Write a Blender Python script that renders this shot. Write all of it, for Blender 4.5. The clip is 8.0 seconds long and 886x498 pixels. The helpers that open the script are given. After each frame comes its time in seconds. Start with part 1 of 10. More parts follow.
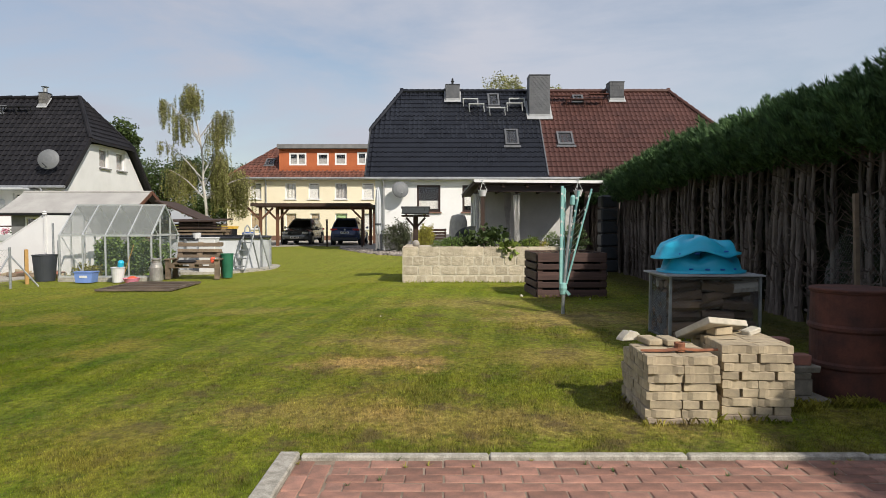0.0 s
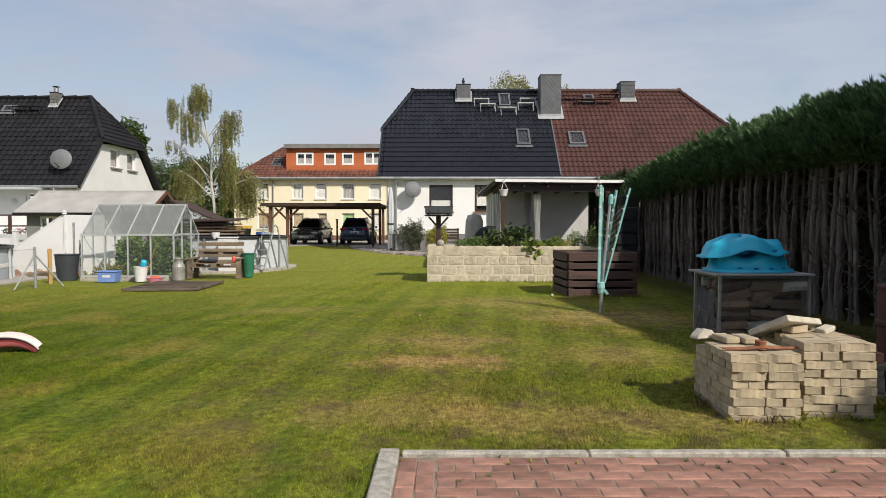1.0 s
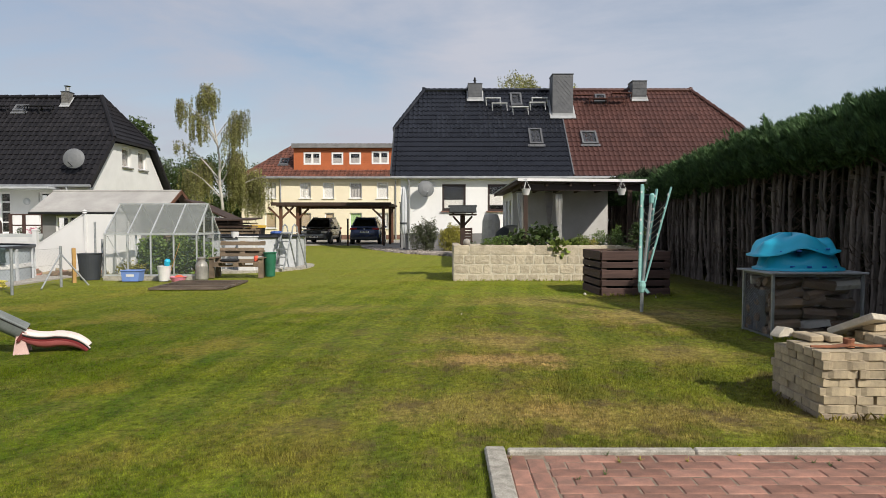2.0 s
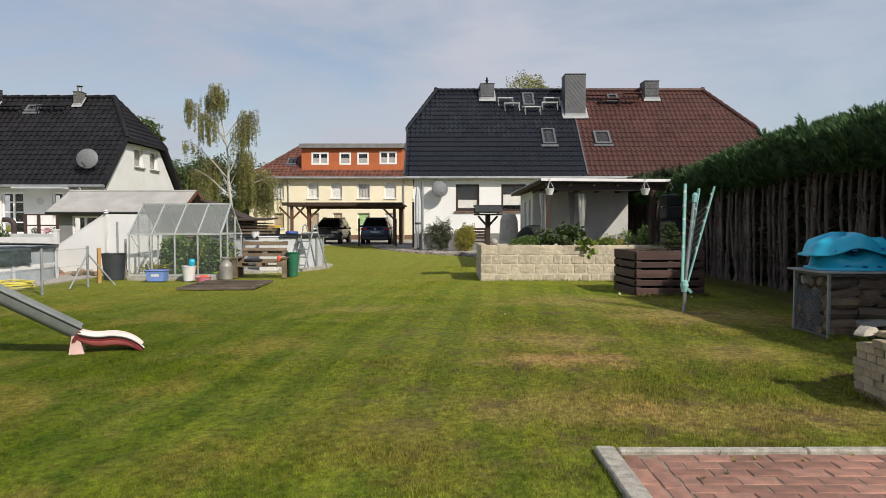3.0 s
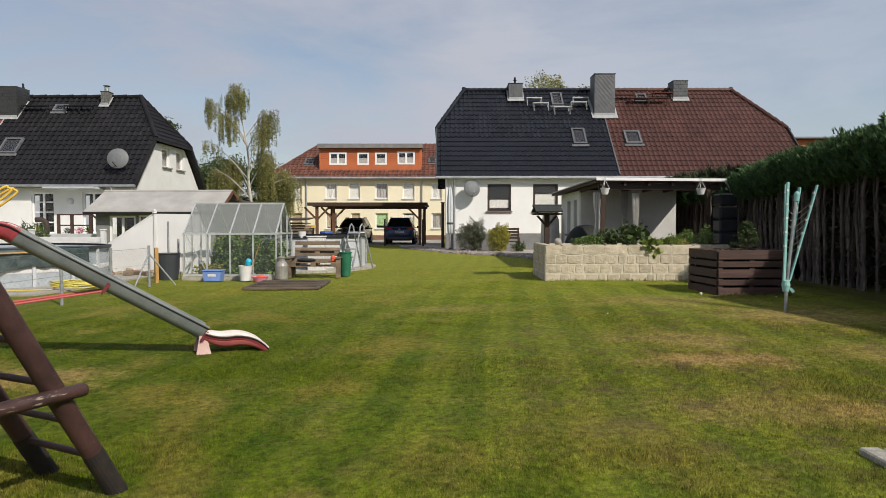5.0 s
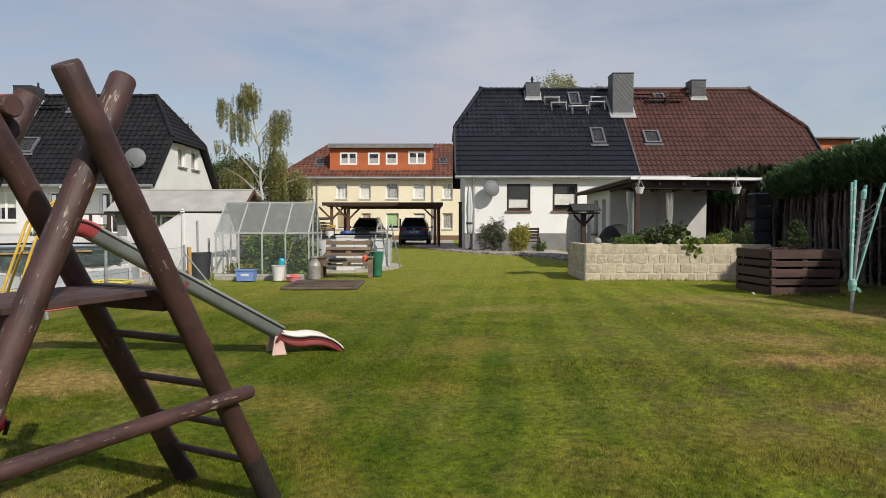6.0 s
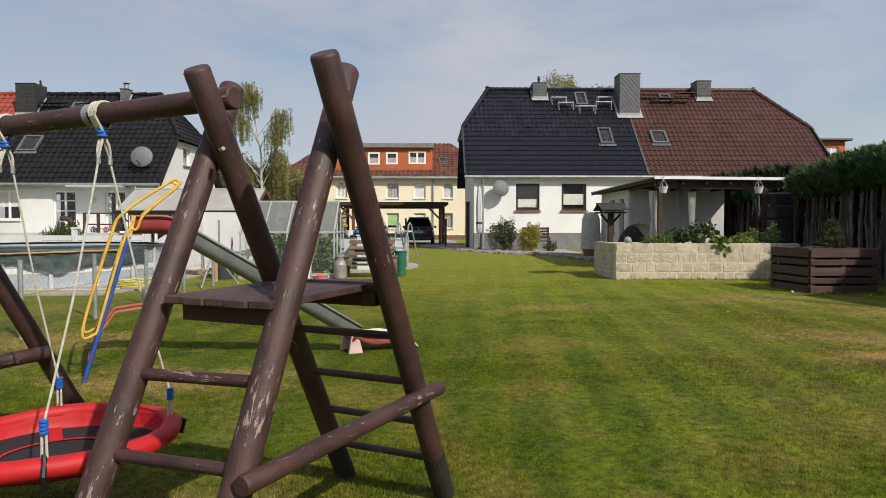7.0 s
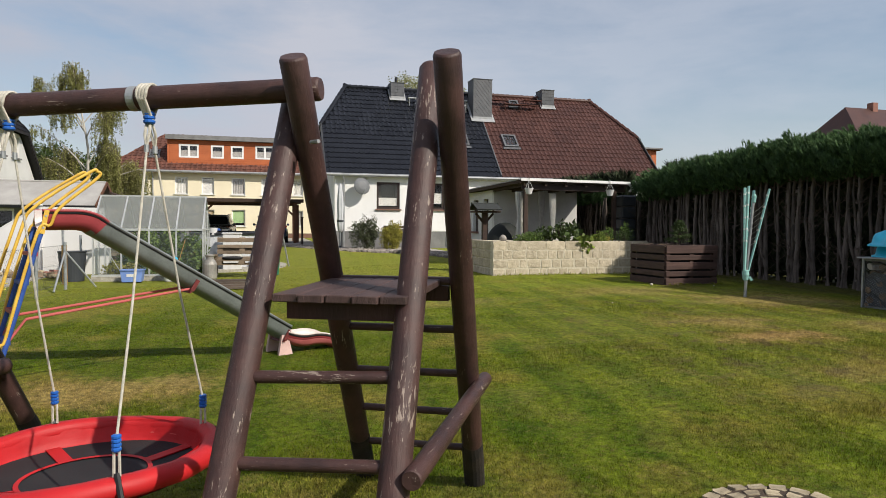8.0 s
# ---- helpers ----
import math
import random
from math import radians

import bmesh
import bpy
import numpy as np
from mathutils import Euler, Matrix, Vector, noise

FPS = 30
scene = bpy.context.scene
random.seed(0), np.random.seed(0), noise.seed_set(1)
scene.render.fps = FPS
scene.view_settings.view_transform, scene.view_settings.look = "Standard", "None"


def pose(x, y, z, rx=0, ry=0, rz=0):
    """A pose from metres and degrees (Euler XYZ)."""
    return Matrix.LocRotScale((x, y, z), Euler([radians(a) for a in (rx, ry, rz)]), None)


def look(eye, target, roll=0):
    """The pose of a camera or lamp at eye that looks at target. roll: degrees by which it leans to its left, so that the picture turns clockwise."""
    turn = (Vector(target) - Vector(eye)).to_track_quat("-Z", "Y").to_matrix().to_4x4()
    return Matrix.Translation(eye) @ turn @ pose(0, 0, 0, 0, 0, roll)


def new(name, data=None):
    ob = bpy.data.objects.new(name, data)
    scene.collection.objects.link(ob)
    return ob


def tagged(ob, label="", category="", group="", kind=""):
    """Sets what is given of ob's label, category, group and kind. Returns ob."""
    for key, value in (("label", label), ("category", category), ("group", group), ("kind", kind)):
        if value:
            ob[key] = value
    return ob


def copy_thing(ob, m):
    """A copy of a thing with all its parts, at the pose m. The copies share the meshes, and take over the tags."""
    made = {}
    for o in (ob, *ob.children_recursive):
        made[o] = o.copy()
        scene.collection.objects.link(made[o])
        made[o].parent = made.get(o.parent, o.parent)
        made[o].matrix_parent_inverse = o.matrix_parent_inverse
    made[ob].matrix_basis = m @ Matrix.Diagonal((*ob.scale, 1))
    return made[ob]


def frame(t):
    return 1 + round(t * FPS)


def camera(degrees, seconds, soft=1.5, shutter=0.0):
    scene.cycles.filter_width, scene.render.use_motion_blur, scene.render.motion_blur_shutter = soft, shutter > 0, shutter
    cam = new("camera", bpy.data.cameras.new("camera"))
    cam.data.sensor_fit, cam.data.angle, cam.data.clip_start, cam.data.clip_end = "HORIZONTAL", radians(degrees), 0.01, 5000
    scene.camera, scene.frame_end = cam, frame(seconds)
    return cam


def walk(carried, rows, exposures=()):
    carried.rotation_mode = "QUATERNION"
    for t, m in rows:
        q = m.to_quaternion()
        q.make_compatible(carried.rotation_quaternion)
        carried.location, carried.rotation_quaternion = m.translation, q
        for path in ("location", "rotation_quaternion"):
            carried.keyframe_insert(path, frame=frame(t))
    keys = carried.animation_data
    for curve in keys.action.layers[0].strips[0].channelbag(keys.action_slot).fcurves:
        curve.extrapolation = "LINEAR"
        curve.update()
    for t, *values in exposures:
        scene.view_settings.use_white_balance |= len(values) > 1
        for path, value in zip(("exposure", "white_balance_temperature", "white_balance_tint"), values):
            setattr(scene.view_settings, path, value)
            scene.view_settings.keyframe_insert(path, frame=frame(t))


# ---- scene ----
cam = camera(69.3, 8.0, 0.65)
METRES, EYE, TILT, LEAN, TURN = 6.1, 1.41, -2.2, 0.0, 0.0
ROWS = [
    (0.0, 0.0, 0.0, 0.0, 0.0, 0.0, -0.0),
    (0.5, -0.0396, -0.0023, -0.0008, 0.0, -0.01, -0.0),
    (1.0, -0.0927, -0.0037, -0.0016, 0.01, -0.01, -0.0),
    (1.5, -0.1411, -0.0032, -0.003, 0.01, -0.04, 0.0),
    (3.0, -0.2935, -0.0009, -0.0049, 0.03, -0.02, 0.01),
    (3.5, -0.3437, 0.0001, -0.0068, 0.04, 0.0, 0.01),
    (4.0, -0.4064, 0.0016, -0.0076, 0.04, 0.01, 0.02),
    (5.5, -0.6013, 0.0234, -0.0089, 0.05, 0.04, 0.0),
    (6.0, -0.6757, 0.0373, -0.012, 0.05, 0.07, -0.01),
    (6.5, -0.7449, 0.0421, -0.0137, 0.05, 0.09, 0.0),
    (7.0, -0.8331, 0.0409, -0.016, -0.98, 0.08, -0.01),
    (7.5, -0.9113, 0.0381, -0.0185, -6.76, 0.02, 0.08),
    (8.0, -0.9959, 0.0491, -0.0177, -15.27, -0.08, 0.21),
]
walk(cam, [(t, pose(0, 0, EYE, TILT, LEAN, TURN) @ pose(METRES * x, METRES * y, METRES * z, 90 + pitch, roll, yaw)) for t, x, y, z, yaw, pitch, roll in ROWS],
     ((0.0, 0.08), (2.0, 0.03), (4.0, -0.04), (5.5, -0.10), (7.0, -0.07), (8.0, 0.02)))

# ---- light ----
SUN = Vector((0.80, -0.92, 1.0)).normalized()
world = bpy.data.worlds.new("sky")
scene.world = world
world.use_nodes = True
wt = world.node_tree
wt.nodes.clear()


def wnode(kind, **kw):
    n = wt.nodes.new(kind)
    for k, v in kw.items():
        n.inputs[k].default_value = v
    return n


w_out = wnode("ShaderNodeOutputWorld")
w_bg = wnode("ShaderNodeBackground", Strength=0.11)
w_sky = wnode("ShaderNodeTexSky")
w_sky.sky_type, w_sky.sun_disc = "NISHITA", False
w_sky.sun_elevation = math.asin(SUN.z)
w_sky.sun_rotation = math.atan2(SUN.x, SUN.y)
w_sky.altitude, w_sky.air_density, w_sky.dust_density, w_sky.ozone_density = 50, 1.15, 1.1, 1.2
w_co = wnode("ShaderNodeTexCoord")
w_map = wnode("ShaderNodeMapping", Scale=(1.0, 1.0, 3.6), Rotation=(0.0, 0.12, 0.35))
w_n1 = wnode("ShaderNodeTexNoise", Scale=2.1, Detail=9.0, Roughness=0.58, Distortion=0.25)
w_ramp = wnode("ShaderNodeValToRGB")
w_ramp.color_ramp.elements[0].position, w_ramp.color_ramp.elements[1].position = 0.24, 0.60
w_mix = wnode("ShaderNodeMix")
w_mix.data_type = "RGBA"
w_fac = wnode("ShaderNodeMath")
w_fac.operation = "MULTIPLY"
# thinner cloud towards the east
w_xyz = wnode("ShaderNodeSeparateXYZ")
w_thin = wnode("ShaderNodeMapRange")
w_thin.inputs["From Min"].default_value, w_thin.inputs["From Max"].default_value = 0.05, 0.55
w_thin.inputs["To Min"].default_value, w_thin.inputs["To Max"].default_value = 0.98, 0.54
# clouds brighten towards the sun's side
w_side = wnode("ShaderNodeMapRange")
w_side.inputs["From Min"].default_value, w_side.inputs["From Max"].default_value = -0.55, 0.65
w_cloud = wnode("ShaderNodeMix")
w_cloud.data_type = "RGBA"
w_cloud.inputs["A"].default_value, w_cloud.inputs["B"].default_value = (4.25, 4.36, 5.05, 1), (5.55, 5.8, 6.5, 1)
wt.links.new(w_xyz.outputs["X"], w_side.inputs["Value"])
wt.links.new(w_side.outputs[0], w_cloud.inputs["Factor"])
wt.links.new(w_cloud.outputs["Result"], w_mix.inputs["B"])
wt.links.new(w_co.outputs["Generated"], w_xyz.inputs[0])
wt.links.new(w_xyz.outputs["X"], w_thin.inputs["Value"])
wt.links.new(w_thin.outputs[0], w_fac.inputs[1])
for a, b in ((w_co.outputs["Generated"], w_map.inputs["Vector"]), (w_map.outputs[0], w_n1.inputs["Vector"]), (w_n1.outputs[0], w_ramp.inputs[0]),
             (w_ramp.outputs[0], w_fac.inputs[0]), (w_fac.outputs[0], w_mix.inputs["Factor"]), (w_sky.outputs[0], w_mix.inputs["A"]),
             (w_mix.outputs["Result"], w_bg.inputs["Color"]), (w_bg.outputs[0], w_out.inputs[0])):
    wt.links.new(a, b)

sun_data = bpy.data.lights.new("sun", "SUN")
sun_data.energy, sun_data.angle, sun_data.color = 4.7, radians(0.7), (1.0, 0.92, 0.81)
sun = new("sun", sun_data)
sun.matrix_basis = look(SUN * 60, (0, 0, 0))

# ---- materials ----
MATS = {}


def mat(name, color, rough=0.7, color2=None, scale=6.0, fine=60.0, bump=0.15, bump_scale=None, metal=0.0, spec=0.4, stretch=(1, 1, 1), mixat=(0.35, 0.65), vary=0.0, fine_amt=0.25, island=0.0, sheen=0.0, trans=0.0):
    """A surface with a coarse colour variation, a fine grain and a matching relief, in metres."""
    m = bpy.data.materials.new(name)
    m.use_nodes = True
    nt = m.node_tree
    b = nt.nodes["Principled BSDF"]
    L = nt.links.new

    def nd(kind, **kw):
        n = nt.nodes.new(kind)
        for k, v in kw.items():
            n.inputs[k].default_value = v
        return n

    co = nd("ShaderNodeTexCoord")
    mp = nd("ShaderNodeMapping", Scale=stretch)
    L(co.outputs["Object"], mp.inputs[0])
    n1 = nd("ShaderNodeTexNoise", Scale=scale, Detail=5.0, Roughness=0.6)
    n2 = nd("ShaderNodeTexNoise", Scale=fine, Detail=3.0, Roughness=0.6)
    L(mp.outputs[0], n1.inputs["Vector"])
    L(mp.outputs[0], n2.inputs["Vector"])
    c2 = color2 or tuple(c * 0.72 for c in color)
    r = nd("ShaderNodeValToRGB")
    r.color_ramp.elements[0].position, r.color_ramp.elements[1].position = mixat
    r.color_ramp.elements[0].color, r.color_ramp.elements[1].color = (*c2, 1), (*color, 1)
    L(n1.outputs[0], r.inputs[0])
    ov = nd("ShaderNodeMix")
    ov.data_type, ov.blend_type = "RGBA", "OVERLAY"
    ov.inputs["Factor"].default_value = fine_amt
    L(r.outputs[0], ov.inputs["A"])
    L(n2.outputs[0], ov.inputs["B"])
    out = ov.outputs["Result"]
    if vary or island:
        if island:
            g = nd("ShaderNodeNewGeometry")
            rnd, amt = g.outputs["Random Per Island"], island
        else:
            g = nd("ShaderNodeObjectInfo")
            rnd, amt = g.outputs["Random"], vary
        mr = nd("ShaderNodeMapRange")
        mr.inputs["To Min"].default_value, mr.inputs["To Max"].default_value = 1 - amt, 1 + amt
        L(rnd, mr.inputs["Value"])
        hs = nd("ShaderNodeHueSaturation")
        L(mr.outputs[0], hs.inputs["Value"])
        L(out, hs.inputs["Color"])
        out = hs.outputs[0]
    L(out, b.inputs["Base Color"])
    b.inputs["Metallic"].default_value = metal
    b.inputs["Specular IOR Level"].default_value = spec
    rr = nd("ShaderNodeMapRange")
    rr.inputs["To Min"].default_value, rr.inputs["To Max"].default_value = max(0.02, rough - 0.12), min(1.0, rough + 0.12)
    L(n1.outputs[0], rr.inputs["Value"])
    L(rr.outputs[0], b.inputs["Roughness"])
    if bump:
        bp = nd("ShaderNodeBump", Strength=min(1.0, bump), Distance=0.01)
        if bump_scale:
            n3 = nd("ShaderNodeTexNoise", Scale=bump_scale, Detail=4.0)
            L(mp.outputs[0], n3.inputs["Vector"])
            L(n3.outputs[0], bp.inputs["Height"])
        else:
            L(n2.outputs[0], bp.inputs["Height"])
        L(bp.outputs[0], b.inputs["Normal"])
    if trans:
        tr = nd("ShaderNodeBsdfTranslucent")
        L(out, tr.inputs["Color"])
        ms = nd("ShaderNodeMixShader")
        ms.inputs[0].default_value = trans
        L(b.outputs[0], ms.inputs[1])
        L(tr.outputs[0], ms.inputs[2])
        L(ms.outputs[0], nt.nodes["Material Output"].inputs[0])
    MATS[name] = m
    return m


def glass(name, color=(0.8, 0.85, 0.85), rough=0.03, alpha=0.35):
    """Thin glazing: clear, with a hazy coat and a glossy reflection."""
    m = bpy.data.materials.new(name)
    m.use_nodes = True
    nt = m.node_tree
    b = nt.nodes["Principled BSDF"]
    b.inputs["Base Color"].default_value = (*color, 1)
    b.inputs["Roughness"].default_value = rough
    b.inputs["Alpha"].default_value = alpha
    b.inputs["Specular IOR Level"].default_value = 0.8
    n = nt.nodes.new("ShaderNodeTexNoise")
    n.inputs["Scale"].default_value = 1.3
    bp = nt.nodes.new("ShaderNodeBump")
    bp.inputs["Strength"].default_value, bp.inputs["Distance"].default_value = 0.12, 0.02
    nt.links.new(n.outputs[0], bp.inputs["Height"])
    nt.links.new(bp.outputs[0], b.inputs["Normal"])
    return m


def mirror_pane(name, amount):
    """Window glass: a share of mirror reflection over a clear sheet."""
    m = glass(name, (0.06, 0.07, 0.08), 0.04, 0.04)
    nt = m.node_tree
    gl = nt.nodes.new("ShaderNodeBsdfGlossy")
    gl.inputs["Roughness"].default_value = 0.02
    n = nt.nodes.new("ShaderNodeTexNoise")
    n.inputs["Scale"].default_value = 0.9
    bp = nt.nodes.new("ShaderNodeBump")
    bp.inputs["Strength"].default_value, bp.inputs["Distance"].default_value = 0.10, 0.02
    nt.links.new(n.outputs[0], bp.inputs["Height"])
    nt.links.new(bp.outputs[0], gl.inputs["Normal"])
    ms = nt.nodes.new("ShaderNodeMixShader")
    ms.inputs[0].default_value = amount
    nt.links.new(nt.nodes["Principled BSDF"].outputs[0], ms.inputs[1])
    nt.links.new(gl.outputs[0], ms.inputs[2])
    nt.links.new(ms.outputs[0], nt.nodes["Material Output"].inputs[0])
    return m


# ---- mesh helpers ----
def part(name, bm, material, parent=None, label="", smooth=False, world=False):
    """Links a bmesh as one mesh object, under a thing or a part."""
    if world and parent:
        top = parent
        while top.parent:
            top = top.parent
        bm.transform(top.matrix_basis.inverted())
    me = bpy.data.meshes.new(name)
    bmesh.ops.recalc_face_normals(bm, faces=bm.faces)
    bm.to_mesh(me)
    bm.free()
    if smooth:
        me.shade_smooth()
    me.materials.append(material)
    ob = new(name, me)
    ob.parent = parent
    if label:
        ob["label"] = label
    return ob


def round_off(ob):
    """Smooth flanks, flat ends."""
    for p in ob.data.polygons:
        p.use_smooth = len(p.vertices) == 4
    return ob


def thing(name, where=(0, 0, 0), label="", category="", group="", kind="", turn=0.0):
    m = where if isinstance(where, Matrix) else pose(*where, 0, 0, turn)
    ob = new(name)
    ob.matrix_basis = m
    return tagged(ob, label, category, group, kind)


def B():
    return bmesh.new()


def box(bm, x0, x1, y0, y1, z0, z1, m=None, bevel=0.0):
    r = bmesh.ops.create_cube(bm, size=1.0)
    mm = Matrix.Translation(((x0 + x1) / 2, (y0 + y1) / 2, (z0 + z1) / 2)) @ Matrix.Diagonal((abs(x1 - x0), abs(y1 - y0), abs(z1 - z0), 1))
    bmesh.ops.transform(bm, matrix=(m or Matrix()) @ mm, verts=r["verts"])
    if bevel:
        es = list({e for v in r["verts"] for e in v.link_edges})
        bmesh.ops.bevel(bm, geom=es, offset=bevel, segments=1, affect="EDGES", profile=0.6)
    return bm


def bar(bm, p0, p1, w, h, up=(0, 0, 1), bevel=0.0):
    """A square bar from p0 to p1, w wide and h high."""
    p0, p1 = Vector(p0), Vector(p1)
    d = p1 - p0
    z = d.normalized()
    u = Vector(up)
    x = u.cross(z)
    if x.length < 1e-4:
        x = Vector((1, 0, 0)).cross(z)
    x.normalize()
    y = z.cross(x)
    m = Matrix((x, y, z)).transposed().to_4x4()
    m.translation = p0
    return box(bm, -w / 2, w / 2, -h / 2, h / 2, 0, d.length, m, bevel)


def tube(bm, pts, radii, seg=10, caps=True, wob=0.0):
    """A round bar along a line of points."""
    pts = [Vector(p) for p in pts]
    if not isinstance(radii, (list, tuple)):
        radii = [radii] * len(pts)
    rings = []
    x = None
    for i, p in enumerate(pts):
        d = (pts[min(i + 1, len(pts) - 1)] - pts[max(i - 1, 0)]).normalized()
        if x is None:
            x = d.orthogonal().normalized()
        x = (x - d * x.dot(d))
        x = x.normalized() if x.length > 1e-5 else d.orthogonal().normalized()
        y = d.cross(x)
        ring = []
        for k in range(seg):
            a = 2 * math.pi * k / seg
            r = radii[i] * (1 + (random.uniform(-wob, wob) if wob else 0))
            ring.append(bm.verts.new(p + (x * math.cos(a) + y * math.sin(a)) * r))
        rings.append(ring)
    for r0, r1 in zip(rings, rings[1:]):
        for k in range(seg):
            bm.faces.new((r0[k], r0[(k + 1) % seg], r1[(k + 1) % seg], r1[k]))
    if caps:
        bm.faces.new(rings[0][::-1])
        bm.faces.new(rings[-1])
    return bm


def flow(pts, k=5):
    """A smooth line through points."""
    p = [Vector(q) for q in pts]
    out = []
    for i in range(len(p) - 1):
        a, b, c, d = p[max(i - 1, 0)], p[i], p[i + 1], p[min(i + 2, len(p) - 1)]
        for j in range(k):
            t = j / k
            out.append(0.5 * ((2 * b) + (c - a) * t + (2 * a - 5 * b + 4 * c - d) * t * t + (3 * b - a - 3 * c + d) * t ** 3))
    return out + [p[-1]]


def prism(bm, pts, axis, a0, a1):
    """A flat outline, drawn out along an axis from a0 to a1. pts: the two other coordinates, in xyz order."""
    def at(p, a):
        c = list(p)
        c.insert("xyz".index(axis), a)
        return c
    lo = [bm.verts.new(at(p, a0)) for p in pts]
    hi = [bm.verts.new(at(p, a1)) for p in pts]
    bm.faces.new(lo)
    bm.faces.new(hi[::-1])
    n = len(pts)
    for i in range(n):
        bm.faces.new((lo[i], lo[(i + 1) % n], hi[(i + 1) % n], hi[i]))
    return bm


def lathe(bm, profile, seg=24, m=None, close=True):
    """A turned shape from (radius, height) pairs."""
    m = m or Matrix()
    rings = []
    for r, z in profile:
        rings.append([bm.verts.new(m @ Vector((r * math.cos(2 * math.pi * k / seg), r * math.sin(2 * math.pi * k / seg), z))) for k in range(seg)])
    for r0, r1 in zip(rings, rings[1:]):
        for k in range(seg):
            bm.faces.new((r0[k], r0[(k + 1) % seg], r1[(k + 1) % seg], r1[k]))
    if close:
        bm.faces.new(rings[0][::-1])
        bm.faces.new(rings[-1])
    return bm


def panel(bm, x0, x1, z0, z1, y0, y1, holes=()):
    """A wall in the x-z plane with rectangular openings (x0, x1, z0, z1), in one piece."""
    xs = sorted({x0, x1, *[h[0] for h in holes], *[h[1] for h in holes]})
    zs = sorted({z0, z1, *[h[2] for h in holes], *[h[3] for h in holes]})
    zs = [z for z in zs if z0 <= z <= z1]
    vs = {(i, j, k): bm.verts.new((x, y, z)) for i, x in enumerate(xs) for j, z in enumerate(zs) for k, y in enumerate((y0, y1))}

    def solid(i, j):
        if not (0 <= i < len(xs) - 1 and 0 <= j < len(zs) - 1):
            return False
        cx, cz = (xs[i] + xs[i + 1]) / 2, (zs[j] + zs[j + 1]) / 2
        return not any(h[0] <= cx <= h[1] and h[2] <= cz <= h[3] for h in holes)

    for i in range(len(xs) - 1):
        for j in range(len(zs) - 1):
            if not solid(i, j):
                continue
            for k in (0, 1):
                bm.faces.new([vs[a, b, k] for a, b in ((i, j), (i + 1, j), (i + 1, j + 1), (i, j + 1))])
            for di, dj, e in ((-1, 0, ((i, j), (i, j + 1))), (1, 0, ((i + 1, j), (i + 1, j + 1))), (0, -1, ((i, j), (i + 1, j))), (0, 1, ((i, j + 1), (i + 1, j + 1)))):
                if not solid(i + di, j + dj):
                    (a, b), (c, d) = e
                    bm.faces.new((vs[a, b, 0], vs[c, d, 0], vs[c, d, 1], vs[a, b, 1]))
    for v in [v for v in bm.verts if not v.link_faces]:
        bm.verts.remove(v)
    return bm


def np_mesh(name, co, faces, material, parent=None, smooth=False):
    """One mesh from arrays of points and of triangles or quads."""
    me = bpy.data.meshes.new(name)
    co, faces = np.asarray(co, "f"), np.asarray(faces, "i")
    n, k = faces.shape
    me.vertices.add(len(co))
    me.vertices.foreach_set("co", co.ravel())
    me.loops.add(n * k)
    me.loops.foreach_set("vertex_index", faces.ravel())
    me.polygons.add(n)
    me.polygons.foreach_set("loop_start", np.arange(0, n * k, k, dtype="i"))
    me.update(calc_edges=True)
    if smooth:
        me.shade_smooth()
    me.materials.append(material)
    ob = new(name, me)
    ob.parent = parent
    return ob


def fold(x, a, b):
    t = min(1.0, max(0.0, (x - a) / (b - a)))
    return t * t * (3 - 2 * t)


def gz(x, y):
    """The height of the ground."""
    z = -0.08 + 0.16 * fold(x, -5.2, -0.6)
    far = 0.15 - 0.2 * fold(-x, 8, 14)
    return z + (far - z) * fold(y, 18, 30)

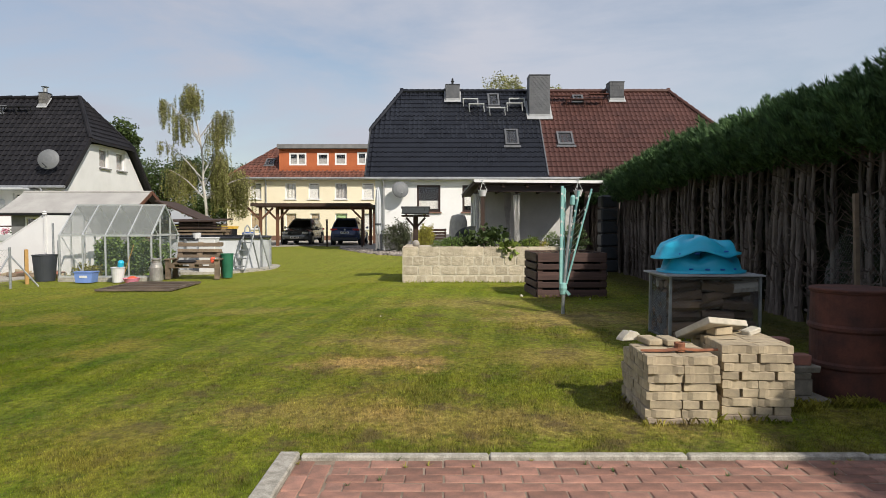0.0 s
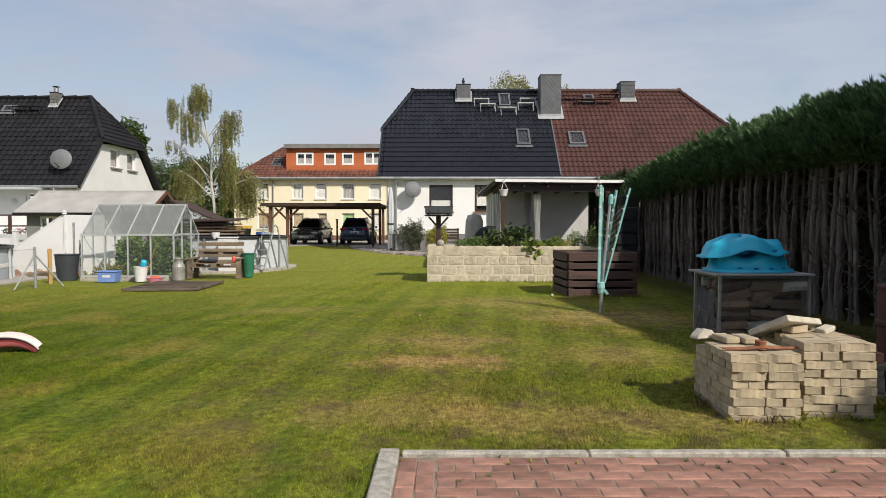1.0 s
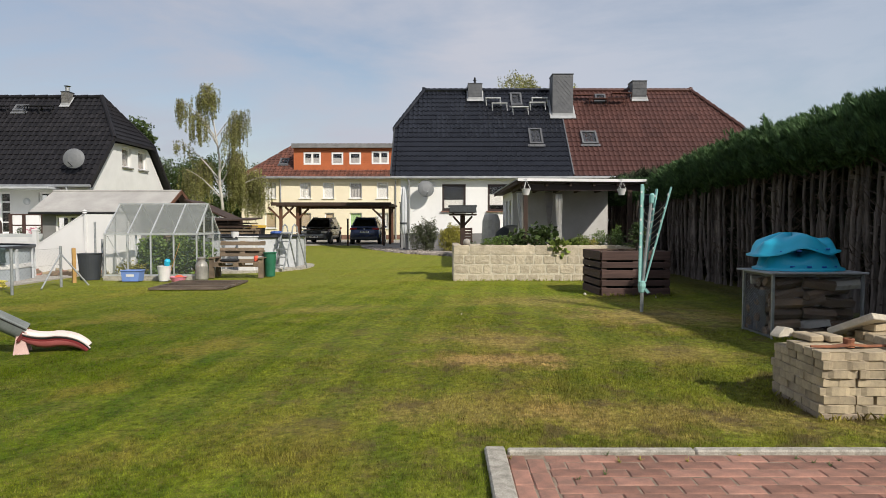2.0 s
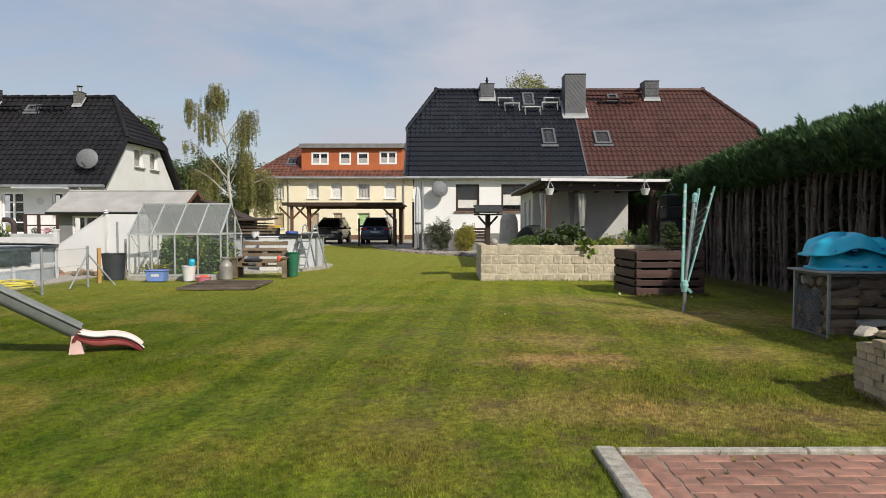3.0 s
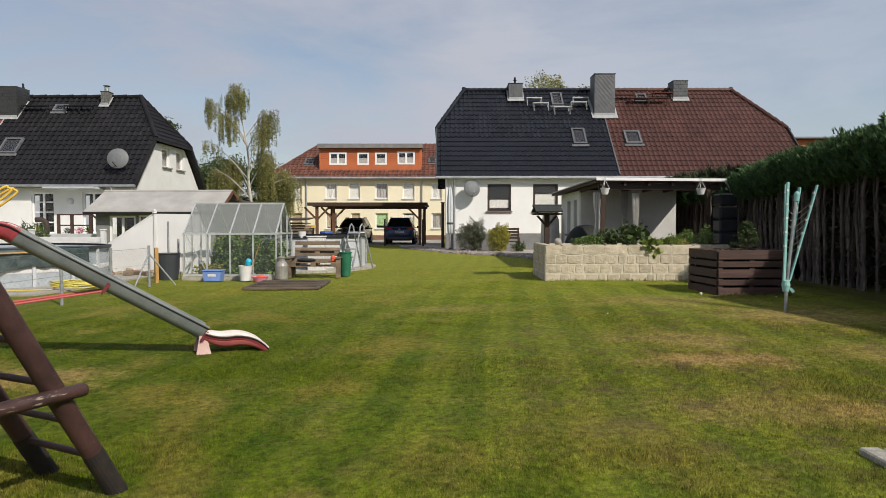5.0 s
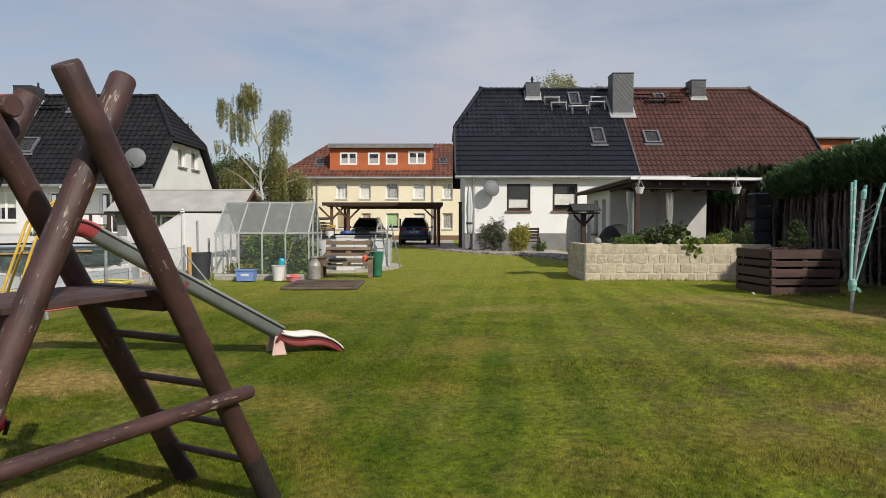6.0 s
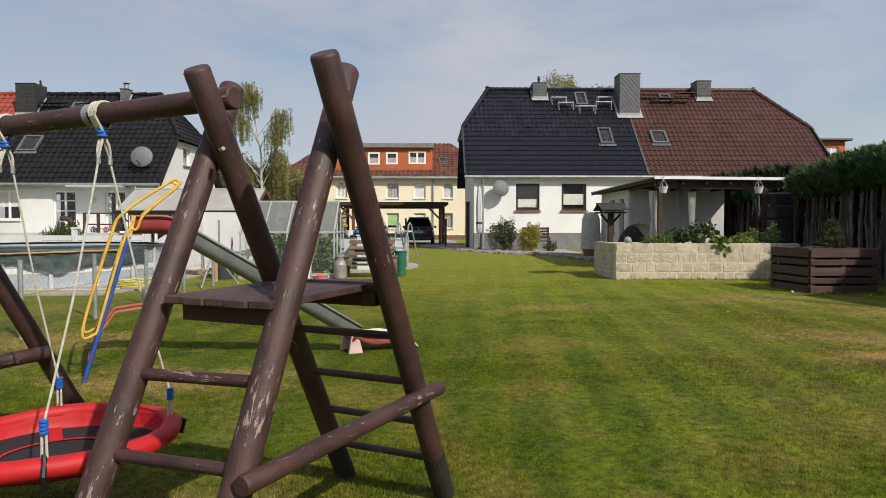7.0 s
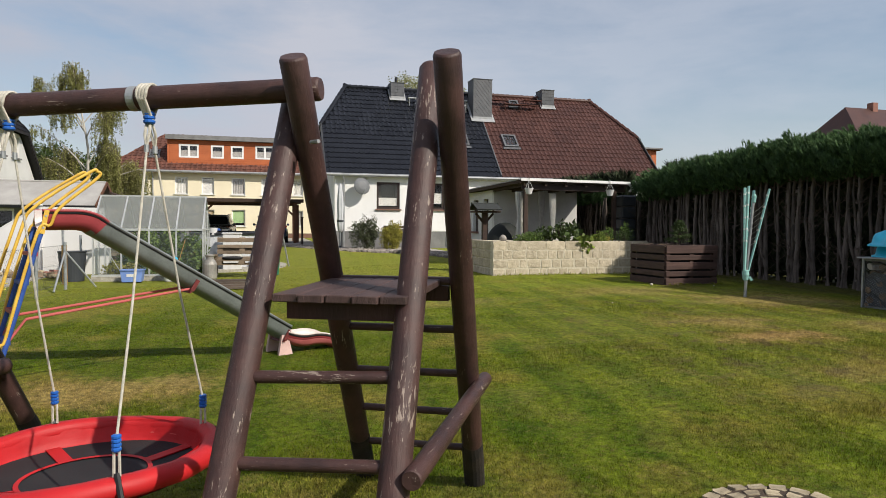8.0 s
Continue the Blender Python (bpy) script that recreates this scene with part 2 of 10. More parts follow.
# ---- surfaces ----
def lawn_material(name, blade):
    m = bpy.data.materials.new(name)
    m.use_nodes = True
    nt = m.node_tree
    b = nt.nodes["Principled BSDF"]
    L = nt.links.new

    def nd(kind, **kw):
        n = nt.nodes.new(kind)
        for k, v in kw.items():
            n.inputs[k].default_value = v
        return n

    def mix(fac, a, c, mode="MIX"):
        n = nd("ShaderNodeMix")
        n.data_type, n.blend_type = "RGBA", mode
        for sock, v in ((n.inputs["Factor"], fac), (n.inputs["A"], a), (n.inputs["B"], c)):
            if isinstance(v, (int, float)):
                sock.default_value = v
            elif isinstance(v, tuple):
                sock.default_value = (*v, 1)
            else:
                L(v, sock)
        return n.outputs["Result"]

    def ramp(src, lo, hi):
        n = nd("ShaderNodeMapRange")
        n.interpolation_type = "SMOOTHSTEP"
        n.inputs["From Min"].default_value, n.inputs["From Max"].default_value = lo, hi
        L(src, n.inputs["Value"])
        return n.outputs[0]

    geo = nd("ShaderNodeNewGeometry")
    pos = geo.outputs["Position"]
    # patches of green, pale and dry grass
    mp = nd("ShaderNodeMapping", Scale=(1.0, 0.75, 1.0), Rotation=(0, 0, 0.3))
    L(pos, mp.inputs[0])
    big = nd("ShaderNodeTexNoise", Scale=0.8, Detail=4.0, Roughness=0.65)
    mid = nd("ShaderNodeTexNoise", Scale=2.6, Detail=5.0, Roughness=0.7)
    fine = nd("ShaderNodeTexNoise", Scale=38.0, Detail=4.0, Roughness=0.75)
    for n in (big, mid, fine):
        L(mp.outputs[0], n.inputs["Vector"])
    # tracks of the mower, running towards the house and across it
    st = nd("ShaderNodeMapping", Rotation=(0, 0, 0.10))
    L(pos, st.inputs[0])
    wav = nd("ShaderNodeTexWave", Scale=0.52, Distortion=2.4, Detail=4.0)
    wav.inputs["Detail Scale"].default_value = 0.6
    L(st.outputs[0], wav.inputs["Vector"])
    st2 = nd("ShaderNodeMapping", Rotation=(0, 0, -1.05))
    L(pos, st2.inputs[0])
    wav2 = nd("ShaderNodeTexWave", Scale=0.34, Distortion=4.0, Detail=2.0)
    L(st2.outputs[0], wav2.inputs["Vector"])
    col = mix(ramp(mid.outputs[0], 0.30, 0.70), (0.078, 0.152, 0.010), (0.166, 0.216, 0.017))
    col = mix(ramp(wav.outputs[0], 0.34, 0.66), col, mix(0.46, col, (0.265, 0.318, 0.032)))
    col = mix(ramp(wav2.outputs[0], 0.55, 0.92), col, mix(0.28, col, (0.060, 0.115, 0.010)))
    # bright dry ground: more of it towards the patio
    sp = nd("ShaderNodeSeparateXYZ")
    L(pos, sp.inputs[0])
    # lawn colour greener and darker towards -x: duller light put into the colour
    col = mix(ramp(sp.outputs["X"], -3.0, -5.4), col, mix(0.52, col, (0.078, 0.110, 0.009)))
    # colour value also scaled down towards -x, for the same duller light
    dim_x = nd("ShaderNodeMapRange")
    dim_x.inputs["From Min"].default_value, dim_x.inputs["From Max"].default_value = -3.4, -0.4
    dim_x.inputs["To Min"].default_value, dim_x.inputs["To Max"].default_value = 0.84, 1.02
    L(sp.outputs["X"], dim_x.inputs["Value"])
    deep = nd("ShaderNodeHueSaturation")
    L(dim_x.outputs[0], deep.inputs["Value"])
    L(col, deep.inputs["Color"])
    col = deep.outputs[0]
    pale = nd("ShaderNodeTexNoise", Scale=1.3, Detail=6.0, Roughness=0.7)
    L(pos, pale.inputs["Vector"])
    col = mix(ramp(pale.outputs[0], 0.50, 0.70), col, mix(0.40, col, (0.27, 0.24, 0.075)))
    dry = ramp(big.outputs[0], 0.48, 0.66)
    col = mix(dry, col, mix(0.50, col, (0.30, 0.225, 0.060)))
    # far lawn lightened with y: its sunnier, grazing light painted into the colour
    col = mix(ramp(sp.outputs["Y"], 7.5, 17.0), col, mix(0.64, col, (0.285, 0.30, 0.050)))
    prox = nd("ShaderNodeMapping", Location=(-0.12, -0.95, 0), Scale=(0.20, 0.155, 0))
    L(pos, prox.inputs[0])
    pl = nd("ShaderNodeVectorMath")
    pl.operation = "LENGTH"
    L(prox.outputs[0], pl.inputs[0])
    col = mix(ramp(pl.outputs["Value"], 1.1, 0.3), col, mix(0.36, col, (0.235, 0.20, 0.055)))
    blot = nd("ShaderNodeTexNoise", Scale=3.2, Detail=6.0, Roughness=0.72)
    L(mp.outputs[0], blot.inputs["Vector"])
    for cx, cy, sx, sy, amt in ((-0.65, 6.1, 0.9, 0.52, 0.92), (-0.5, 7.2, 1.1, 0.8, 0.50), (1.8, 9.0, 1.7, 1.3, 0.58), (0.3, 10.8, 1.6, 1.0, 0.42), (-1.0, 4.5, 1.1, 0.6, 0.42), (0.5, 4.25, 1.6, 0.6, 0.48), (1.2, 6.4, 0.9, 0.6, 0.45), (-6.3, 3.1, 0.9, 0.8, 0.35), (-9.6, 8.0, 1.5, 1.0, 0.5), (-3.1, 10.5, 1.2, 0.6, 0.3), (-7.4, 6.0, 1.4, 0.7, 0.62)):
        mm = nd("ShaderNodeMapping", Location=(-cx / sx, -cy / sy, 0), Scale=(1 / sx, 1 / sy, 0))
        L(pos, mm.inputs[0])
        ln = nd("ShaderNodeVectorMath")
        ln.operation = "LENGTH"
        L(mm.outputs[0], ln.inputs[0])
        ad = nd("ShaderNodeMath")
        ad.operation = "ADD"
        L(ln.outputs["Value"], ad.inputs[0])
        jit = nd("ShaderNodeMapRange")
        jit.inputs["To Min"].default_value, jit.inputs["To Max"].default_value = -1.4, 1.4
        L(blot.outputs[0], jit.inputs["Value"])
        L(jit.outputs[0], ad.inputs[1])
        f = ramp(ad.outputs[0], 0.95, 0.25)
        fm = nd("ShaderNodeMath")
        fm.operation = "MULTIPLY"
        fm.inputs[1].default_value = amt
        L(f, fm.inputs[0])
        col = mix(fm.outputs[0], col, (0.44, 0.305, 0.13))
    # dark patches round the planter: shade put into the lawn colour
    for cx, cy, sx, sy in ((2.35, 11.45, 1.25, 0.45), (3.4, 10.3, 1.2, 0.9)):
        mm = nd("ShaderNodeMapping", Location=(-cx / sx, -cy / sy, 0), Scale=(1 / sx, 1 / sy, 0))
        L(pos, mm.inputs[0])
        ln = nd("ShaderNodeVectorMath")
        ln.operation = "LENGTH"
        L(mm.outputs[0], ln.inputs[0])
        fm = nd("ShaderNodeMath")
        fm.operation = "MULTIPLY"
        fm.inputs[1].default_value = 0.35
        L(ramp(ln.outputs["Value"], 1.15, 0.5), fm.inputs[0])
        col = mix(fm.outputs[0], col, (0.085, 0.075, 0.028))
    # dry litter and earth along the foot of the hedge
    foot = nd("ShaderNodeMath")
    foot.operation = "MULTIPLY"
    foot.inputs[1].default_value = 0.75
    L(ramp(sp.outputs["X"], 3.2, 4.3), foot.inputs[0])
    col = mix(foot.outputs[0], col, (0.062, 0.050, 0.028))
    # bare, scuffed earth near the patio, and clumps of lusher grass
    clump = nd("ShaderNodeTexNoise", Scale=15.0, Detail=4.0, Roughness=0.7)
    L(pos, clump.inputs["Vector"])
    cv = nd("ShaderNodeMapRange")
    cv.inputs["From Min"].default_value, cv.inputs["From Max"].default_value = 0.3, 0.7
    cv.inputs["To Min"].default_value, cv.inputs["To Max"].default_value = 0.46, 1.60
    L(clump.outputs[0], cv.inputs["Value"])
    ch = nd("ShaderNodeHueSaturation")
    L(cv.outputs[0], ch.inputs["Value"])
    L(col, ch.inputs["Color"])
    col = ch.outputs[0]
    fleck = nd("ShaderNodeTexNoise", Scale=26.0, Detail=5.0, Roughness=0.75)
    L(pos, fleck.inputs["Vector"])
    col = mix(ramp(fleck.outputs[0], 0.53, 0.66), col, mix(0.50, col, (0.26, 0.19, 0.085)))
    gap = nd("ShaderNodeTexNoise", Scale=48.0, Detail=3.0, Roughness=0.7)
    L(pos, gap.inputs["Vector"])
    col = mix(ramp(gap.outputs[0], 0.56, 0.68), col, mix(0.50, col, (0.045, 0.050, 0.014)))
    lush = nd("ShaderNodeTexNoise", Scale=5.5, Detail=5.0, Roughness=0.65)
    L(mp.outputs[0], lush.inputs["Vector"])
    col = mix(ramp(lush.outputs[0], 0.55, 0.72), col, mix(0.40, col, (0.060, 0.125, 0.012)))
    bare = nd("ShaderNodeTexNoise", Scale=3.4, Detail=5.0, Roughness=0.7)
    L(pos, bare.inputs["Vector"])
    bm_ = nd("ShaderNodeMath")
    bm_.operation = "MULTIPLY"
    L(ramp(bare.outputs[0], 0.51, 0.64), bm_.inputs[0])
    L(ramp(pl.outputs["Value"], 1.0, 0.35), bm_.inputs[1])
    col = mix(bm_.outputs[0], col, mix(0.72, col, (0.15, 0.11, 0.062)))
    if blade:
        isl = nd("ShaderNodeMapRange")
        isl.inputs["To Min"].default_value, isl.inputs["To Max"].default_value = 0.60, 1.48
        L(geo.outputs["Random Per Island"], isl.inputs["Value"])
        hs = nd("ShaderNodeHueSaturation", Saturation=1.03)
        L(isl.outputs[0], hs.inputs["Value"])
        L(col, hs.inputs["Color"])
        col = hs.outputs[0]
        tr = nd("ShaderNodeBsdfTranslucent")
        L(col, tr.inputs["Color"])
        ms = nd("ShaderNodeMixShader")
        ms.inputs[0].default_value = 0.3
        L(b.outputs[0], ms.inputs[1])
        L(tr.outputs[0], ms.inputs[2])
        L(ms.outputs[0], nt.nodes["Material Output"].inputs[0])
    else:
        soil = nd("ShaderNodeMapRange")
        soil.inputs["To Min"].default_value, soil.inputs["To Max"].default_value = 0.25, 1.42
        L(fine.outputs[0], soil.inputs["Value"])
        hs = nd("ShaderNodeHueSaturation", Saturation=1.03)
        L(soil.outputs[0], hs.inputs["Value"])
        L(col, hs.inputs["Color"])
        col = hs.outputs[0]
        bp = nd("ShaderNodeBump", Strength=0.9, Distance=0.03)
        L(fine.outputs[0], bp.inputs["Height"])
        L(bp.outputs[0], b.inputs["Normal"])
    L(col, b.inputs["Base Color"])
    b.inputs["Roughness"].default_value = 0.75
    b.inputs["Specular IOR Level"].default_value = 0.08
    return m


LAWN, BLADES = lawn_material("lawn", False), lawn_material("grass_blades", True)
RED_PAVER = mat("red_paver", (0.355, 0.188, 0.142), 0.9, (0.215, 0.13, 0.103), 9, 160, 0.6, vary=0.26, spec=0.2)
RED_PAVER_FAR = mat("red_paver_joined", (0.355, 0.188, 0.142), 0.9, (0.215, 0.13, 0.103), 9, 160, 0.6, island=0.26, spec=0.2)
KERB = mat("kerb_concrete", (0.41, 0.385, 0.335), 0.9, (0.21, 0.20, 0.165), 16, 110, 0.6, mixat=(0.3, 0.6), fine_amt=0.5)
JOINT = mat("joint_sand", (0.30, 0.235, 0.18), 0.95, (0.17, 0.13, 0.095), 12, 200, 0.4)
BEIGE_STONE = mat("sand_paver", (0.46, 0.38, 0.255), 0.9, (0.30, 0.25, 0.175), 11, 170, 0.4, vary=0.16)
WORN_STONE = mat("stained_sand_paver", (0.36, 0.29, 0.21), 0.9, (0.24, 0.20, 0.15), 9, 150, 0.4)
SLAB = mat("pale_slab", (0.56, 0.52, 0.43), 0.9, (0.40, 0.37, 0.30), 8, 120, 0.3)
RED_BRICK = mat("old_red_brick", (0.36, 0.16, 0.12), 0.9, (0.24, 0.13, 0.10), 12, 150, 0.4, vary=0.15)
RUST = mat("rust", (0.12, 0.046, 0.032), 0.85, (0.05, 0.024, 0.02), 4.5, 70, 0.25, metal=0.15)
RUST_IRON = mat("rusty_iron", (0.30, 0.12, 0.06), 0.85, (0.17, 0.07, 0.04), 14, 120, 0.3)
SPLIT_BLOCK = mat("sand_lime_block", (0.53, 0.465, 0.355), 0.92, (0.40, 0.345, 0.255), 7, 45, 0.8, vary=0.12)
MORTAR = mat("mortar", (0.60, 0.55, 0.44), 0.95, (0.50, 0.455, 0.36), 14, 150, 0.4)
DARK_SLAT = mat("dark_brown_boards", (0.085, 0.048, 0.040), 0.7, (0.046, 0.026, 0.022), 5, 90, 0.35, stretch=(0.25, 1, 4), vary=0.2)
LOG = mat("brown_glazed_log", (0.070, 0.030, 0.024), 0.62, (0.038, 0.018, 0.015), 5, 60, 0.4, stretch=(1, 1, 0.22), spec=0.3)
SOIL = mat("soil", (0.085, 0.060, 0.040), 0.95, (0.045, 0.032, 0.022), 12, 90, 0.8)
WHITE_HOUSE = mat("bright_white_render", (0.80, 0.80, 0.79), 0.9, (0.74, 0.74, 0.73), 1.2, 120, 0.12, fine_amt=0.06)
WHITE_PLASTER = mat("white_plaster", (0.68, 0.68, 0.67), 0.9, (0.62, 0.62, 0.61), 1.2, 120, 0.12, fine_amt=0.06)
CREAM_PLASTER = mat("cream_plaster", (0.80, 0.725, 0.55), 0.9, (0.74, 0.67, 0.50), 0.7, 60, 0.1, fine_amt=0.08)
ORANGE_BOARD = mat("orange_cladding", (0.50, 0.145, 0.055), 0.75, (0.42, 0.12, 0.045), 1.5, 40, 0.1)
GREY_RENDER = mat("pale_grey_render", (0.56, 0.555, 0.54), 0.9, (0.48, 0.475, 0.46), 2.2, 110, 0.2)
GREY_PLINTH = mat("grey_plinth", (0.22, 0.22, 0.22), 0.9, (0.16, 0.16, 0.16), 2, 80, 0.2)
DARK_TILE = mat("anthracite_tile", (0.015, 0.017, 0.023), 0.27, (0.009, 0.010, 0.014), 1.2, 30, 0.1, island=0.2, spec=0.3)
DARK_TILE_1 = mat("anthracite_tile_single", (0.015, 0.017, 0.023), 0.27, (0.009, 0.010, 0.014), 1.2, 30, 0.1, vary=0.2, spec=0.36)
BLACK_TILE = mat("black_tile", (0.016, 0.015, 0.017), 0.5, (0.010, 0.0095, 0.011), 1.0, 30, 0.1, island=0.25, spec=0.2)
BLACK_TILE_1 = mat("black_tile_single", (0.016, 0.015, 0.017), 0.5, (0.010, 0.0095, 0.011), 1.0, 30, 0.1, vary=0.25, spec=0.2)
RED_TILE = mat("brown_red_tile", (0.082, 0.036, 0.029), 0.5, (0.060, 0.027, 0.022), 0.8, 30, 0.15, island=0.14, spec=0.3)
RED_TILE_1 = mat("brown_red_tile_single", (0.082, 0.036, 0.029), 0.5, (0.060, 0.027, 0.022), 0.8, 30, 0.15, vary=0.14, spec=0.3)
CLAY_TILE = mat("red_clay_tile", (0.30, 0.060, 0.036), 0.55, (0.22, 0.048, 0.030), 0.8, 30, 0.15, island=0.2)
ORANGE_TILE = mat("orange_red_tile", (0.150, 0.056, 0.036), 0.75, (0.085, 0.036, 0.026), 0.8, 30, 0.15, island=0.25)
DARK_SLATE = mat("charcoal_slate", (0.040, 0.042, 0.044), 0.6, (0.030, 0.031, 0.033), 4, 50, 0.2, vary=0.2)
SLATE = mat("grey_slate", (0.125, 0.13, 0.14), 0.65, (0.085, 0.09, 0.10), 4, 50, 0.2, vary=0.2)
DARK_SHEET = mat("dark_sheet_metal", (0.07, 0.075, 0.08), 0.5, (0.05, 0.052, 0.056), 4, 50, 0.1, metal=0.4)
LEAD = mat("lead_flashing", (0.36, 0.37, 0.38), 0.6, (0.27, 0.28, 0.29), 5, 60, 0.15)
ZINC = mat("zinc_gutter", (0.40, 0.41, 0.42), 0.45, (0.28, 0.29, 0.3), 3, 50, 0.08, metal=0.6)
STEP_STEEL = mat("bright_zinc_grating", (0.60, 0.61, 0.61), 0.6, (0.48, 0.49, 0.5), 12, 70, 0.1, metal=0.2)
GALV = mat("galvanised_steel", (0.40, 0.42, 0.43), 0.5, (0.28, 0.30, 0.31), 12, 70, 0.1, metal=0.6)
ALU = mat("aluminium_profile", (0.62, 0.64, 0.64), 0.4, (0.5, 0.52, 0.52), 4, 60, 0.05, metal=0.5)
BLACK_IRON = mat("black_iron", (0.02, 0.02, 0.022), 0.5, (0.012, 0.012, 0.013), 4, 60, 0.08, metal=0.3)
WHITE_FRAME = mat("white_window_frame", (0.82, 0.82, 0.81), 0.4, (0.75, 0.75, 0.74), 3, 80, 0.04, fine_amt=0.05)
BROWN_FRAME = mat("brown_window_frame", (0.036, 0.022, 0.018), 0.5, (0.035, 0.02, 0.017), 4, 80, 0.1)
SILL = mat("brown_sill", (0.22, 0.12, 0.09), 0.6, (0.16, 0.09, 0.07), 6, 80, 0.1)
TIMBER = mat("brown_timber", (0.15, 0.066, 0.036), 0.75, (0.09, 0.042, 0.025), 5, 80, 0.3, stretch=(1, 1, 0.3))
DARK_TIMBER = mat("dark_timber", (0.060, 0.036, 0.026), 0.8, (0.035, 0.022, 0.017), 5, 80, 0.3)
GREY_WOOD = mat("weathered_wood", (0.215, 0.16, 0.108), 0.85, (0.115, 0.088, 0.063), 6, 110, 0.4, stretch=(0.3, 1, 1), vary=0.2)
YELLOW_WOOD = mat("fresh_timber", (0.45, 0.27, 0.09), 0.8, (0.32, 0.19, 0.065), 6, 90, 0.25)
BARK = mat("thuja_bark", (0.175, 0.146, 0.127), 0.92, (0.06, 0.05, 0.043), 14, 90, 0.8, stretch=(1, 1, 0.16), vary=0.25)
DEAD_TWIG = mat("dead_twigs", (0.12, 0.09, 0.072), 0.95, (0.06, 0.045, 0.037), 20, 90, 0.4)
DIRTY_SLAB = mat("dirty_concrete", (0.24, 0.22, 0.18), 0.92, (0.13, 0.12, 0.095), 8, 120, 0.4)
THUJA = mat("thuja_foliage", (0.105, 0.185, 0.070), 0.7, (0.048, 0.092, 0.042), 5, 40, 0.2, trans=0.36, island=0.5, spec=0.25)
# darker copy of the foliage, with the hedge's inner shade in its colour
THUJA_SHADE = mat("thuja_shade", (0.045, 0.060, 0.030), 0.85, (0.018, 0.022, 0.012), 5, 40, 0.2, island=0.45, spec=0.2)
BIRCH_BARK = mat("birch_bark", (0.46, 0.44, 0.40), 0.85, (0.16, 0.14, 0.12), 6, 30, 0.3, stretch=(1, 1, 0.5), mixat=(0.3, 0.45))
BIRCH_LEAF = mat("birch_leaves", (0.31, 0.31, 0.095), 0.7, (0.18, 0.185, 0.06), 0.5, 30, 0.1, trans=0.3, island=0.4)
TREE_BARK = mat("tree_bark", (0.11, 0.085, 0.065), 0.95, (0.06, 0.045, 0.035), 5, 40, 0.6)
TREE_LEAF = mat("tree_leaves", (0.075, 0.115, 0.026), 0.7, (0.040, 0.066, 0.017), 0.6, 30, 0.1, trans=0.25, island=0.4)
SHRUB_LEAF = mat("shrub_leaves", (0.085, 0.125, 0.035), 0.65, (0.045, 0.075, 0.022), 3, 40, 0.1, trans=0.25, island=0.4)
DARK_LEAF = mat("dark_shrub_leaves", (0.070, 0.085, 0.034), 0.65, (0.042, 0.050, 0.026), 3, 40, 0.1, trans=0.2, island=0.5)
LIGHT_LEAF = mat("light_green_leaves", (0.20, 0.27, 0.045), 0.6, (0.12, 0.17, 0.03), 3, 40, 0.1, trans=0.3, island=0.35)
YELLOW_LEAF = mat("yellowing_leaves", (0.34, 0.31, 0.05), 0.65, (0.21, 0.20, 0.035), 3, 40, 0.1, trans=0.3, island=0.35)
TOMATO_LEAF = mat("tomato_leaves", (0.15, 0.235, 0.045), 0.65, (0.075, 0.125, 0.024), 3, 40, 0.1, trans=0.25, island=0.4)
BLUE_PLASTIC = mat("turquoise_plastic", (0.030, 0.47, 0.68), 0.36, (0.024, 0.40, 0.60), 3, 90, 0.06, fine_amt=0.08)
TURQ = mat("mint_paint", (0.27, 0.50, 0.47), 0.45, (0.20, 0.42, 0.40), 6, 80, 0.05)
RED_FABRIC = mat("red_padded_fabric", (0.52, 0.014, 0.018), 0.55, (0.38, 0.010, 0.013), 4, 220, 0.18, fine_amt=0.12)
BLACK_MESH = mat("black_woven_mat", (0.022, 0.022, 0.024), 0.85, (0.014, 0.014, 0.016), 6, 400, 0.4)
ROPE = mat("pale_rope", (0.60, 0.57, 0.50), 0.9, (0.43, 0.41, 0.35), 30, 300, 0.5)
BLUE_CLIP = mat("blue_plastic_sleeve", (0.02, 0.13, 0.50), 0.45, (0.015, 0.10, 0.40), 8, 90, 0.05)
BLUE_PAINT = mat("blue_painted_tube", (0.030, 0.085, 0.33), 0.5, (0.02, 0.06, 0.24), 8, 90, 0.08)
YELLOW_PAINT = mat("yellow_painted_tube", (0.70, 0.45, 0.070), 0.45, (0.52, 0.31, 0.04), 8, 90, 0.08)
RED_PLASTIC = mat("crimson_plastic", (0.36, 0.055, 0.065), 0.5, (0.27, 0.042, 0.05), 4, 90, 0.05)
SLIDE_GREY = mat("slide_sheet_metal", (0.24, 0.265, 0.26), 0.4, (0.18, 0.20, 0.20), 3, 60, 0.04, metal=0.35)
PALE_PINK = mat("faded_pink_plastic", (0.66, 0.46, 0.42), 0.6, (0.55, 0.37, 0.34), 5, 90, 0.05)
SLIDE_WHITE = mat("worn_white_plastic", (0.60, 0.54, 0.51), 0.4, (0.50, 0.43, 0.40), 4, 90, 0.05)
WHITE_PLASTIC = mat("white_plastic", (0.66, 0.66, 0.65), 0.45, (0.58, 0.58, 0.57), 4, 80, 0.04, fine_amt=0.06)
BLUE_BOX = mat("blue_plastic_box", (0.17, 0.27, 0.58), 0.5, (0.13, 0.22, 0.5), 4, 80, 0.05)
PINK = mat("pink_plastic", (0.72, 0.26, 0.36), 0.5, (0.6, 0.2, 0.28), 5, 80, 0.05)
STAINED_SLATE = mat("stained_slate", (0.17, 0.165, 0.155), 0.8, (0.08, 0.078, 0.075), 9, 60, 0.4, vary=0.2)
